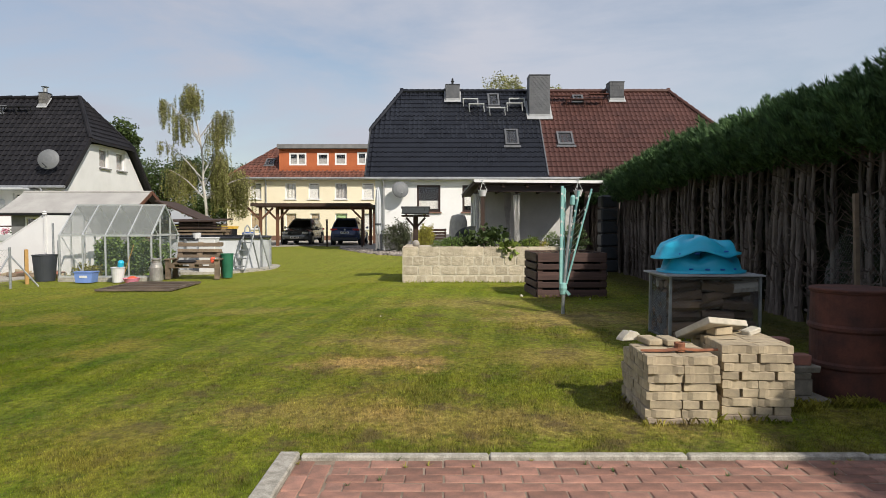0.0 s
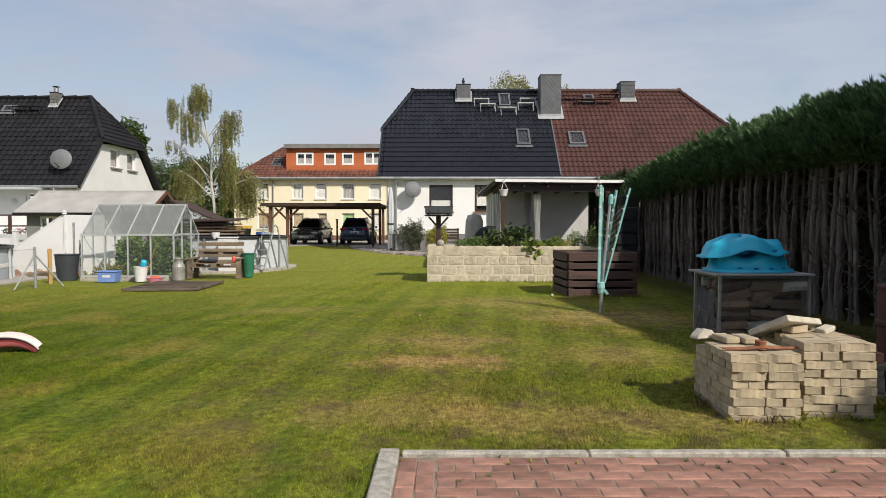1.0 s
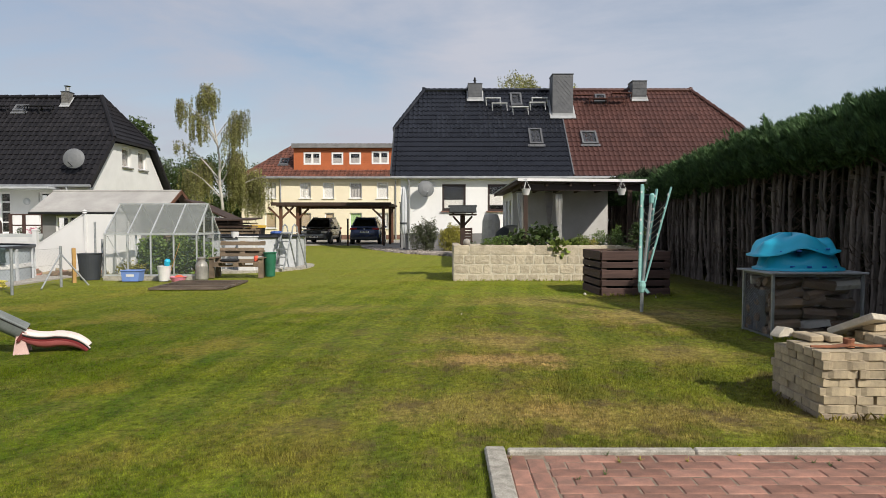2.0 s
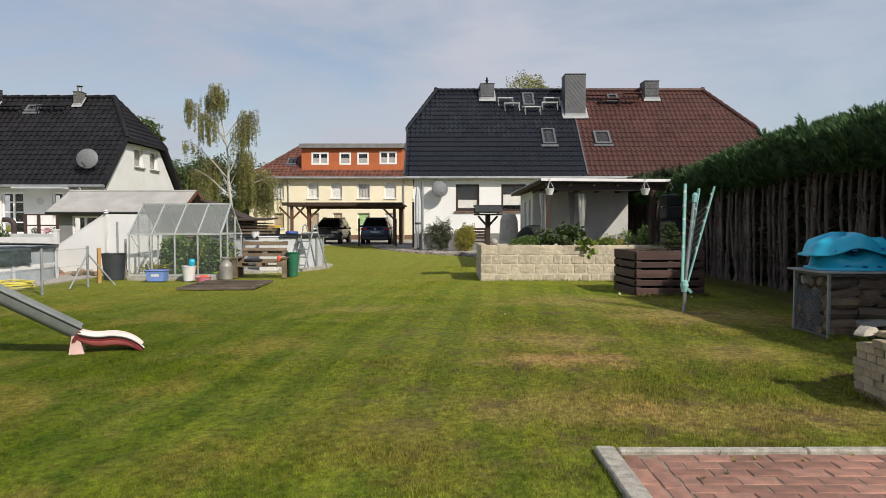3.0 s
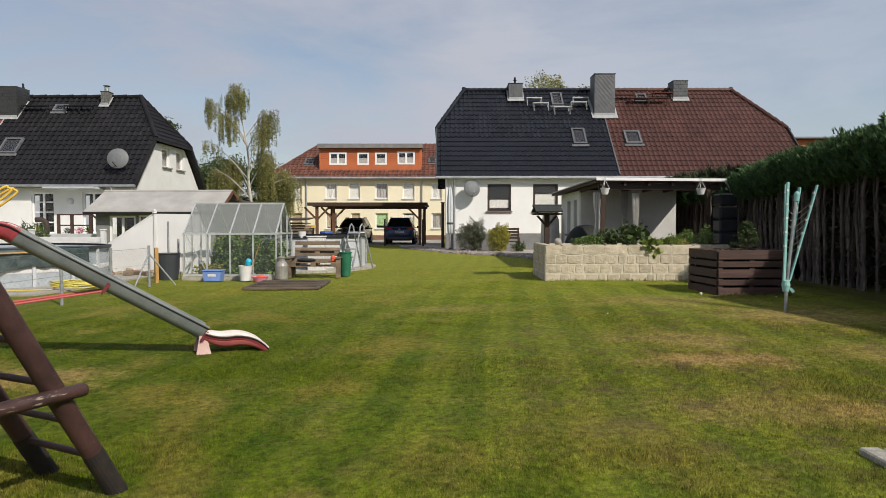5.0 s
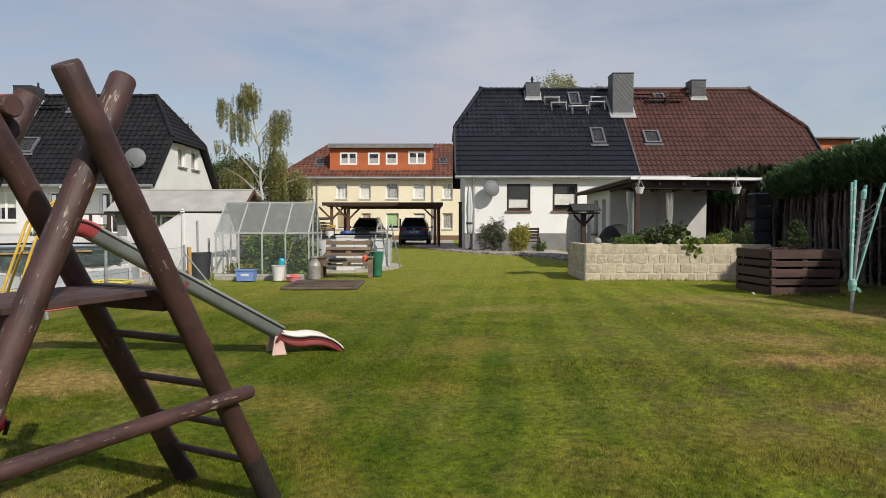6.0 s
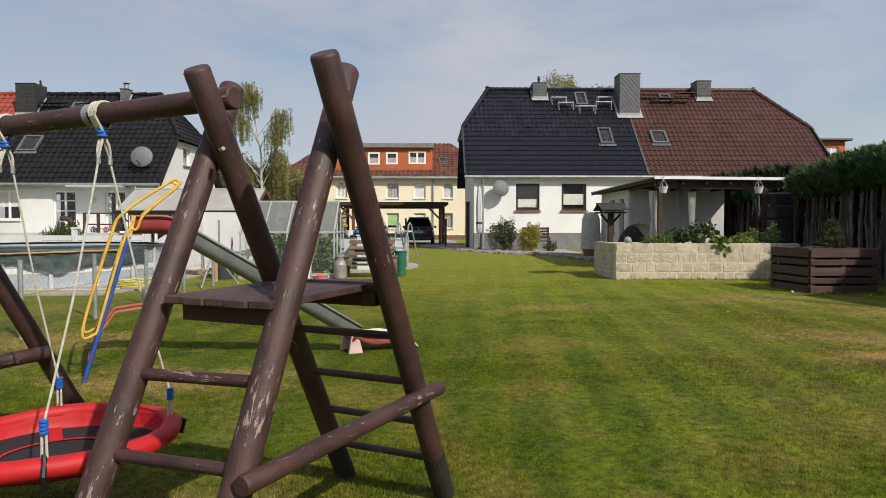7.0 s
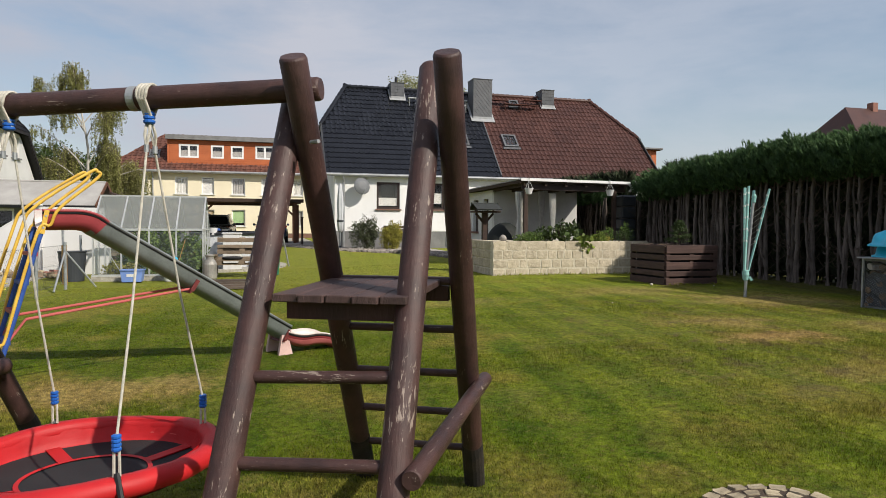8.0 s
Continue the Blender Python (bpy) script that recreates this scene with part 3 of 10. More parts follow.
ORANGE_RED = mat("orange_red_plastic", (0.75, 0.12, 0.06), 0.5, (0.6, 0.09, 0.05), 6, 80, 0.05)
GREEN_PLASTIC = mat("green_plastic", (0.025, 0.15, 0.085), 0.5, (0.018, 0.11, 0.062), 4, 80, 0.05)
DARK_PLASTIC = mat("dark_grey_plastic", (0.042, 0.047, 0.056), 0.5, (0.035, 0.04, 0.047), 4, 80, 0.06)
CHURN = mat("dull_aluminium", (0.34, 0.33, 0.30), 0.55, (0.24, 0.23, 0.21), 6, 80, 0.1, metal=0.4)
POOL_GREY = mat("pool_liner_grey", (0.52, 0.54, 0.56), 0.5, (0.42, 0.44, 0.46), 2, 60, 0.08)
SEAT_COVER = mat("dark_seat_cover", (0.012, 0.016, 0.014), 0.75, (0.007, 0.009, 0.008), 5, 60, 0.3)
POOL_BLACK = mat("black_cover", (0.022, 0.024, 0.028), 0.45, (0.014, 0.015, 0.018), 3, 60, 0.15)
POOL_WATER = mat("pool_liner_blue_grey", (0.40, 0.44, 0.47), 0.45, (0.29, 0.33, 0.36), 1.5, 20, 0.2)
TARP = mat("dark_green_tarpaulin", (0.060, 0.085, 0.085), 0.5, (0.025, 0.036, 0.038), 9, 60, 0.5)
ROOF_FELT = mat("grey_roofing_felt", (0.38, 0.37, 0.35), 0.9, (0.30, 0.29, 0.275), 1.6, 80, 0.2)
CAR_DARK = mat("dark_blue_car_paint", (0.045, 0.062, 0.14), 0.22, (0.025, 0.036, 0.08), 2, 90, 0.0, metal=0.3, spec=0.6)
CAR_GREY = mat("dark_grey_car_paint", (0.20, 0.205, 0.20), 0.25, (0.12, 0.125, 0.125), 2, 90, 0.0, metal=0.3, spec=0.6)
CAR_GLASS = mat("car_glass", (0.012, 0.014, 0.016), 0.06, (0.01, 0.012, 0.013), 1, 20, 0.0, spec=0.7)
RUBBER = mat("tyre_rubber", (0.018, 0.018, 0.019), 0.85, (0.012, 0.012, 0.012), 6, 90, 0.2)
TAIL_RED = mat("tail_light_red", (0.45, 0.015, 0.015), 0.2, (0.35, 0.01, 0.01), 4, 50, 0.0)
PLATE_WHITE = mat("number_plate", (0.75, 0.75, 0.73), 0.4, (0.7, 0.7, 0.68), 4, 50, 0.0)
FIELD_STONE = mat("field_stone", (0.24, 0.21, 0.18), 0.9, (0.12, 0.105, 0.09), 9, 70, 0.5, vary=0.3)
GRAVEL = mat("garden_gravel", (0.33, 0.29, 0.25), 0.9, (0.2, 0.175, 0.15), 9, 70, 0.3, island=0.45)
PATH_GREY = mat("grey_paving", (0.40, 0.37, 0.33), 0.9, (0.30, 0.28, 0.25), 3, 60, 0.25)
ASPHALT = mat("drive_surface", (0.34, 0.32, 0.28), 0.95, (0.25, 0.235, 0.205), 3, 90, 0.3)
CURTAIN = mat("grey_curtain", (0.48, 0.46, 0.43), 0.9, (0.36, 0.34, 0.32), 6, 90, 0.15)
CURTAIN_W = mat("white_curtain", (0.78, 0.77, 0.73), 0.9, (0.66, 0.65, 0.61), 6, 90, 0.15)
GREEN_BLIND = mat("pale_green_blind", (0.42, 0.60, 0.30), 0.8, (0.34, 0.5, 0.24), 5, 80, 0.1)
TAN_BLIND = mat("tan_blind", (0.50, 0.40, 0.26), 0.8, (0.4, 0.31, 0.2), 5, 80, 0.1)
# near-black: the shade of unlit rooms painted as a colour
ROOM_SHADE = mat("room_shade", (0.022, 0.022, 0.023), 0.9, (0.014, 0.014, 0.015), 2, 30, 0.0)
DISH = mat("dish_grey", (0.125, 0.132, 0.14), 0.6, (0.15, 0.158, 0.165), 3, 60, 0.05)
COBBLE = mat("pale_granite", (0.40, 0.37, 0.325), 0.85, (0.28, 0.26, 0.24), 14, 130, 0.5, vary=0.18)
SETT = mat("weathered_granite", (0.43, 0.365, 0.25), 0.9, (0.27, 0.225, 0.15), 18, 130, 0.5, vary=0.22)
FADED_RED = mat("faded_red_plastic", (0.42, 0.115, 0.115), 0.5, (0.34, 0.085, 0.085), 6, 80, 0.08)
HOSE = mat("yellow_hose", (0.68, 0.60, 0.12), 0.5, (0.55, 0.47, 0.08), 8, 90, 0.05)
WIRE = mat("fence_wire", (0.20, 0.21, 0.20), 0.6, (0.13, 0.14, 0.13), 12, 90, 0.0, metal=0.5)
PANE = mirror_pane("window_glass", 0.05)
GH_PANE = glass("frosted_greenhouse_sheet", (0.19, 0.205, 0.195), 0.55, 0.5)
GH_WALL = glass("hazy_greenhouse_glass", (0.35, 0.42, 0.40), 0.25, 0.05)

# ---- ground ----
def ground_sheet():
    xs = [-900, -400, -160, -80, -50] + list(np.arange(-36, 24.1, 0.5)) + [40, 80, 160, 400, 900]
    ys = [-300, -80, -20] + list(np.arange(-6, 60.1, 0.5)) + [80, 140, 300, 700, 1800]
    co = [(x, y, gz(x, y) + 0.012 * noise.noise((x * 0.7, y * 0.7, 3.1)) - (0.09 if -0.8 < x < 3.9 and -6 < y < 3.45 else 0)) for y in ys for x in xs]
    n = len(xs)
    fa = [(j * n + i, j * n + i + 1, (j + 1) * n + i + 1, (j + 1) * n + i) for j in range(len(ys) - 1) for i in range(n - 1)]
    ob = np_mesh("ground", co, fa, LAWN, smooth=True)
    return tagged(ob, "mown lawn with mower tracks and dry brown patches", "lawn", kind="structure")


ground_sheet()


def grass():
    rng = np.random.default_rng(4)
    sets = []
    # density falls with the distance from the path
    for x0, x1, y0, y1, per in ((-8.2, -0.9, 1.4, 2.0, 9000), (-8.2, 4.6, 2.0, 4.2, 11500), (-9.0, 4.6, 4.2, 6.5, 8000), (-10.0, 4.6, 6.5, 10.0, 4000), (-10.0, 4.6, 10.0, 15.0, 1700), (-6.0, 4.6, 15.0, 20.0, 700)):
        n = int((x1 - x0) * (y1 - y0) * per)
        sets.append(np.stack([rng.uniform(x0, x1, n), rng.uniform(y0, y1, n)], 1))
    p = np.concatenate(sets)
    p = p[~((p[:, 0] > -0.93) & (p[:, 1] < 3.62))]
    rad = np.hypot(p[:, 0] + 3.81, p[:, 1] - 2.66)
    p = p[rad > 0.35]
    n = len(p)
    z = np.array([gz(x, y) for x, y in p])
    cl = np.array([noise.noise((x * 2.3, y * 2.3, 7.0)) for x, y in p])
    near = np.exp(-((p[:, 1] - 3.75) / 0.25) ** 2) * (p[:, 0] > -1)
    h = rng.uniform(0.007, 0.024, n) * (1 + 0.6 * cl) * (1 + 0.3 * near) * (1 + 0.5 * np.clip(cl, 0, 1) * (p[:, 1] < 6) * (p[:, 0] > -2.5))
    a = rng.uniform(0, 2 * np.pi, n)
    w = rng.uniform(0.0014, 0.0030, n) * (1 + p[:, 1] * 0.06)
    lean = rng.uniform(0.1, 0.75, n) * h
    la = rng.uniform(0, 2 * np.pi, n)
    dx, dy = np.cos(a) * w, np.sin(a) * w
    base = np.stack([p[:, 0], p[:, 1], z - 0.004], 1)
    v = np.empty((n, 3, 3))
    v[:, 0] = base - np.stack([dx, dy, 0 * dx], 1)
    v[:, 1] = base + np.stack([dx, dy, 0 * dx], 1)
    v[:, 2] = base + np.stack([np.cos(la) * lean, np.sin(la) * lean, h], 1)
    f = np.arange(n * 3).reshape(n, 3)
    tagged(np_mesh("grass", v.reshape(-1, 3), f, BLADES), "short mown grass blades on the lawn", "grass", kind="stuff")


grass()


# ---- roofs ----
# one rolled tile across: a shallow pan and a round roll
TILE_WAVE = ((0.0, 0.010), (0.14, 0.001), (0.36, 0.0), (0.52, 0.010), (0.64, 0.034), (0.76, 0.046), (0.88, 0.036), (1.0, 0.010))


def tile_roof(name, parent, y0, z0, y1, z1, xl, xr, material, row=0.30, wide=0.30, single=None, most=280, roll=1.0):
    """Rolled tiles on a slope from the eave (y0, z0) to the ridge (y1, z1); xl and xr give the slope's ends at each share of its length.
    With a material in single, the lowest courses are tiles of their own."""
    v, f, loose = [], [], []
    length = math.hypot(y1 - y0, z1 - z0)
    ny, nz = -(z1 - z0) / length, abs(y1 - y0) / length
    rows = int(length / row)
    step = length / rows
    lip = 0.036

    for r in range(rows):
        sa, sb = r / rows, (r + 1) / rows + 0.012
        a0, a1 = xl(sa), xr(sa)
        for k in range(int(math.floor(a0 / wide)), int(math.ceil(a1 / wide))):
            full = k * wide >= max(a0, xl(sb)) - 1e-6 and (k + 1) * wide <= min(a1, xr(sb)) + 1e-6
            if single and full and len(loose) < most:
                loose.append((k * wide, r))
                continue
            jig = 0.006 * noise.noise((k * 1.7, r * 2.3, 0.5))
            face, edge = [], []
            for q, hgt in TILE_WAVE:
                x = min(max((k + q) * wide, a0), a1)
                pair = []
                for sh, lift in ((sa, lip), (sb, 0.004)):
                    xx = min(max(x, xl(sh)), xr(sh))
                    h = hgt * roll + lift + jig
                    pair.append((xx, y0 + (y1 - y0) * sh + ny * h, z0 + (z1 - z0) * sh + nz * h))
                face.append(pair)
                edge.append((pair[0], (pair[0][0], pair[0][1] - ny * lip, pair[0][2] - nz * lip)))
            for cols, flip in ((face, False), (edge, True)):
                i0 = len(v)
                for c in cols:
                    v += list(c)
                for m in range(len(cols) - 1):
                    if cols[m + 1][0][0] - cols[m][0][0] > 1e-4:
                        i = i0 + 2 * m
                        f.append((i + 1, i + 3, i + 2, i) if flip else (i, i + 2, i + 3, i + 1))
    ob = tagged(np_mesh(name, v, f, material, parent, smooth=True), kind="stuff")
    if loose:
        m = Matrix(((1, 0, 0, 0), (0, (y1 - y0) / length, -(z1 - z0) / length, y0), (0, (z1 - z0) / length, (y1 - y0) / length, z0), (0, 0, 0, 1)))
        tv, tf = [], []
        for q, hgt in TILE_WAVE:
            tv += [(q * wide, 0, hgt * roll + lip), (q * wide, step * 1.04, hgt * roll + 0.004)]
        for q, hgt in TILE_WAVE:
            tv += [(q * wide, 0, hgt * roll + lip), (q * wide, 0, hgt * roll)]
        n = 2 * len(TILE_WAVE)
        for i in range(0, n - 2, 2):
            tf += [(i, i + 2, i + 3, i + 1), (n + i + 1, n + i + 3, n + i + 2, n + i)]
        first = np_mesh("tile", tv, tf, single, ob, smooth=True)
        for n, (x, r) in enumerate(loose):
            t = first if n == 0 else new("tile", first.data)
            t.parent = ob
            t.matrix_basis = m @ Matrix.Translation((x, r * step, 0.004 * noise.noise((x, r * 1.3, 0))))
    return ob


def slab_poly(bm, pts, t):
    """A flat outline in space, t thick downwards along its normal."""
    a = [Vector(p) for p in pts]
    n = (a[1] - a[0]).cross(a[2] - a[0]).normalized()
    if n.z < 0:
        n = -n
    up = [bm.verts.new(p) for p in a]
    dn = [bm.verts.new(p - n * t) for p in a]
    bm.faces.new(up)
    bm.faces.new(dn[::-1])
    k = len(a)
    for i in range(k):
        bm.faces.new((up[i], dn[i], dn[(i + 1) % k], up[(i + 1) % k]))
    return bm


def chimney(house, x0, x1, y0, y1, z0, z1, material=SLATE, pots=1, cap=True, slope=None, scales=False):
    """A slate-hung chimney with a lead collar; slope gives the roof's height over y, and its rise."""
    c = part("chimney", box(B(), x0, x1, y0, y1, z0, z1), material, house)
    bm = B()
    rows = int((z1 - z0) / (0.12 if scales else 0.16))
    for r in range(rows):
        n = max(2, int((x1 - x0) / 0.19))
        h = (z1 - z0) / rows
        for i in range(n + (r % 2)):
            w = (x1 - x0) / n
            a = x0 + (i - 0.5 * (r % 2)) * w
            z = z0 + r * h
            p, q = max(a + 0.004, x0), min(a + w - 0.004, x1)
            if q - p < 0.02:
                continue
            if scales:
                # scales that overlap downwards in points
                mid = min(max(a + w / 2, p), q)
                out = [(p, z + h), (p, z + h * 0.25), (mid, z - h * 0.45), (q, z + h * 0.25), (q, z + h)]
                if mid - p < 1e-3 or q - mid < 1e-3:
                    out = [(p, z + h), (p, z), (q, z), (q, z + h)]
                lo = [bm.verts.new((x, y0 - 0.030 + 0.016 * (zz - z) / h, zz)) for x, zz in out]
                hi = [bm.verts.new((x, y0 + 0.004, zz)) for x, zz in out]
                bm.faces.new(lo)
                for u in range(len(out)):
                    bm.faces.new((lo[u], hi[u], hi[(u + 1) % len(out)], lo[(u + 1) % len(out)]))
            else:
                box(bm, p, q, y0 - 0.022, y0 + 0.002, z - 0.02, z + h - 0.008)
    part("slate_cladding", bm, material, c)
    if cap:
        part("cap", box(B(), x0 - 0.05, x1 + 0.05, y0 - 0.05, y1 + 0.05, z1, z1 + 0.07), material, c)
    else:
        part("cap", box(B(), x0 - 0.02, x1 + 0.02, y0 - 0.045, y1 + 0.02, z1, z1 + 0.035), DARK_SHEET, c)
    if slope:
        ze, rise = slope
        zf = ze(y0)
        m = pose(0, y0, zf, math.degrees(math.atan(rise)), 0, 0)
        deep = min(y1 - y0, 0.95) * math.hypot(1, rise)
        o = 0.13 if scales else 0.075
        part("apron", box(B(), x0 - o, x1 + o, -1.5 * o, 0.03, 0.07, 0.095, m, 0.006), LEAD, c)
        for a, b in ((x0 - o, x0 - 0.004), (x1 + 0.004, x1 + o)):
            part("side_flashing", box(B(), a, b, 0.032, deep, 0.065, 0.09, m, 0.006), LEAD, c)
        part("front_flashing", box(B(), x0 - 0.006, x1 + 0.006, y0 - 0.036, y0 - 0.032, zf + 0.03, zf + 0.20), LEAD, c)
    for i in range(pots):
        x = x0 + (x1 - x0) * (i + 1) / (pots + 1)
        ym = (y0 + y1) / 2
        part("flue", lathe(B(), [(0.10, 0.0), (0.09, 0.08), (0.06, 0.10), (0.06, 0.2), (0.085, 0.21), (0.085, 0.25), (0.05, 0.27), (0.05, 0.36), (0.02, 0.40)], 12, pose(x, ym, z1 + 0.03)), BLACK_IRON, c)
    return c


def casement(house, x0, x1, z0, z1, y, frame=WHITE_FRAME, lights=1, sill=SILL, curtain=None, blind=0.0, depth=0.12, w=0.07, name="window"):
    """A window set back in a wall that faces -y: frame, panes, sill, a dark sheet for the unlit room and curtain
    behind.
    """
    bm = B()
    yf = y + depth
    for a, b, c, d in ((x0, x1, z0, z0 + w), (x0, x1, z1 - w, z1), (x0, x0 + w, z0 + w, z1 - w), (x1 - w, x1, z0 + w, z1 - w)):
        box(bm, a, b, yf, yf + 0.07, c, d)
    for i in range(1, lights):
        x = x0 + (x1 - x0) * i / lights
        box(bm, x - w * 0.6, x + w * 0.6, yf, yf + 0.07, z0 + w, z1 - w)
    win = part(name, bm, frame, house)
    for i in range(lights):
        a, b = x0 + (x1 - x0) * i / lights, x0 + (x1 - x0) * (i + 1) / lights
        part("pane", box(B(), a + w * 0.9, b - w * 0.9, yf + 0.03, yf + 0.04, z0 + w * 0.9, z1 - w * 0.9), PANE, win).visible_shadow = False
    # dark sheet behind the panes in place of the room's own shade
    part("room", box(B(), x0 + 0.01, x1 - 0.01, yf + 0.5, yf + 0.55, z0, z1), ROOM_SHADE, win)
    if curtain:
        if blind:
            lo, hi = blind if isinstance(blind, tuple) else (1 - blind, 0.96)
            part("blind", box(B(), x0 + w, x1 - w, yf + 0.05, yf + 0.06, z0 + (z1 - z0) * lo, z0 + (z1 - z0) * hi), curtain, win)
        else:
            bm = B()
            n = 18
            top = []
            for i in range(n + 1):
                x = x0 + w + (x1 - x0 - 2 * w) * i / n
                yy = yf + 0.08 + 0.03 * math.sin(i * 2.4)
                top.append((bm.verts.new((x, yy, z0 + w)), bm.verts.new((x, yy, z1 - w))))
            for p, q in zip(top, top[1:]):
                bm.faces.new((p[0], q[0], q[1], p[1]))
            part("curtain", bm, curtain, win)
    if sill:
        part("sill", box(B(), x0 - 0.06, x1 + 0.06, y - 0.09, y + depth, z0 - 0.06, z0), sill, win)
    return win


def skylight(house, x0, x1, s0, s1, y0, z0, y1, z1):
    """A roof window lying on a slope."""
    L = math.hypot(y1 - y0, z1 - z0)
    m = Matrix(((1, 0, 0, 0), (0, (y1 - y0) / L, -(z1 - z0) / L, y0), (0, (z1 - z0) / L, (y1 - y0) / L, z0), (0, 0, 0, 1)))
    bm = B()
    w = 0.09
    for a, b, c, d in ((x0, x1, s0, s0 + w), (x0, x1, s1 - w, s1), (x0, x0 + w, s0 + w, s1 - w), (x1 - w, x1, s0 + w, s1 - w)):
        box(bm, a, b, c, d, 0.04, 0.14, m)
    win = part("roof_window", bm, SLATE, house)
    part("pane", box(B(), x0 + w, x1 - w, s0 + w, s1 - w, 0.09, 0.11, m), PANE, win)
    # sheet under the glass, coloured as dark as an unlit attic
    part("lining", box(B(), x0 + w, x1 - w, s0 + w, s1 - w, 0.055, 0.06, m), ROOM_SHADE, win)
    part("apron", box(B(), x0 - 0.08, x1 + 0.08, s0 - 0.16, s0, 0.05, 0.075, m), SLATE, win)
    return win


def roof_step(house, x0, x1, s, y0, z0, y1, z1, material=STEP_STEEL):
    """A sweep's tread on brackets, level over the slope."""
    L = math.hypot(y1 - y0, z1 - z0)
    y, z = y0 + (y1 - y0) * s / L, z0 + (z1 - z0) * s / L
    bm = B()
    for k in range(5):
        box(bm, x0, x1, y - 0.34 + 0.06 * k, y - 0.305 + 0.06 * k, z + 0.195, z + 0.235)
    for x in (x0 + 0.03, x1 - 0.03):
        bar(bm, (x, y - 0.35, z + 0.215), (x, y - 0.05, z + 0.215), 0.03, 0.05)
        bar(bm, (x, y - 0.33, z + 0.2), (x + 0.03, y - 0.28, z - 0.18), 0.026, 0.026)
        bar(bm, (x, y - 0.06, z + 0.2), (x, y - 0.02, z + 0.02), 0.022, 0.022)
    return part("roof_step", bm, material, house)


# ---- the pair of houses ----
EY, EZ, RY, RZ = 29.6, 3.58, 34.2, 8.40
SL = math.hypot(RY - EY, RZ - EZ)


def semi_house():
    h = thing("house", (0, 30.2, 0.1), "white rendered semi-detached house, half dark and half red-brown tiled roof", "house")
    inv = Matrix.Translation((0, -30.2, -0.1))
    holes = [(-1.21, -0.12, 1.99, 3.23), (0.90, 2.05, 1.99, 3.23), (6.2, 7.2, 1.9, 3.2)]
    bm = panel(B(), -3.14, 13.2, 0.95, 3.62, 29.82, 30.5, holes)
    part("wall", bm, WHITE_HOUSE, h)
    part("plinth", box(B(), -3.14, 13.2, 29.835, 30.5, -0.3, 0.95), GREY_PLINTH, h)
    for x, s in ((-3.14, 1), (12.9, 1)):
        bm = prism(B(), [(30.5, -0.3), (37.9, -0.3), (37.9, 3.9), (36.4, 6.0), (32.0, 6.0), (30.5, 3.9)], "x", x + 0.002, x + 0.3)
        part("gable", bm, WHITE_PLASTER, h)
    part("back_wall", box(B(), -3.1, 13.1, 37.9, 38.2, -0.3, 3.7), WHITE_PLASTER, h)
    for hole in holes[:2]:
        casement(h, *hole, 29.82, BROWN_FRAME, 1, SILL, CURTAIN_W, (0.22, 0.62) if hole[0] > 0 else (0.12, 0.42), w=0.10, depth=0.05)
    casement(h, *holes[2], 29.82, BROWN_FRAME, 1, SILL, CURTAIN)
    hs = 0.517
    def left(s):
        return -3.58 + (max(0, s - hs) / (1 - hs)) * 1.42
    def right(s):
        return 13.75 - (max(0, s - hs) / (1 - hs)) * 1.85
    def joint(s):
        return 4.86 - 0.02 * s
    r1 = tile_roof("roof", h, EY, EZ, RY, RZ, left, joint, DARK_TILE, 0.345, 0.235, DARK_TILE_1)
    r1["label"] = "anthracite rolled tiles"
    r2 = tile_roof("roof", h, EY, EZ, RY, RZ, joint, right, RED_TILE, 0.345, 0.235, RED_TILE_1)
    r2["label"] = "brown-red rolled tiles"
    hy, hz = EY + (RY - EY) * hs, EZ + (RZ - EZ) * hs
    by = 2 * RY - EY
    for k, (xa, xb, ridge, m, rr) in enumerate(((-3.58, 4.86, -2.16, DARK_TILE, r1), (4.86, 13.75, 11.9, RED_TILE, r2))):
        bm = B()
        if k == 0:
            slab_poly(bm, [(xa, EY, EZ - 0.03), (xb, EY, EZ - 0.03), (xb, RY, RZ - 0.03), (ridge, RY, RZ - 0.03), (xa, hy, hz - 0.03)], 0.12)
            slab_poly(bm, [(xa, by, EZ), (xa, 2 * RY - hy, hz), (ridge, RY, RZ), (xb, RY, RZ), (xb, by, EZ)], 0.12)
            slab_poly(bm, [(xa, hy, hz), (ridge, RY, RZ), (xa, 2 * RY - hy, hz)], 0.12)
        else:
            slab_poly(bm, [(xa, EY, EZ - 0.03), (xb, EY, EZ - 0.03), (xb, hy, hz - 0.03), (ridge, RY, RZ - 0.03), (xa, RY, RZ - 0.03)], 0.12)
            slab_poly(bm, [(xa, by, EZ), (xa, RY, RZ), (ridge, RY, RZ), (xb, 2 * RY - hy, hz), (xb, by, EZ)], 0.12)
            slab_poly(bm, [(xb, hy, hz), (ridge, RY, RZ), (xb, 2 * RY - hy, hz)], 0.12)
        part("roof_deck", bm, m, rr)
        bm = B()
        n = 24
        for i in range(n):
            a, b = (ridge if k == 0 else xa), (xb if k == 0 else ridge)
            x0 = a + (b - a) * i / n
            tube(bm, [(x0, RY, RZ + 0.04), (x0 + (b - a) / n * 1.05, RY, RZ + 0.055)], [0.11, 0.125], 8)
        ex = xa if k == 0 else xb
        for i in range(9):
            p0 = Vector((ex, hy, hz)).lerp(Vector((ridge, RY, RZ)), i / 9)
            p1 = Vector((ex, hy, hz)).lerp(Vector((ridge, RY, RZ)), (i + 1.06) / 9)
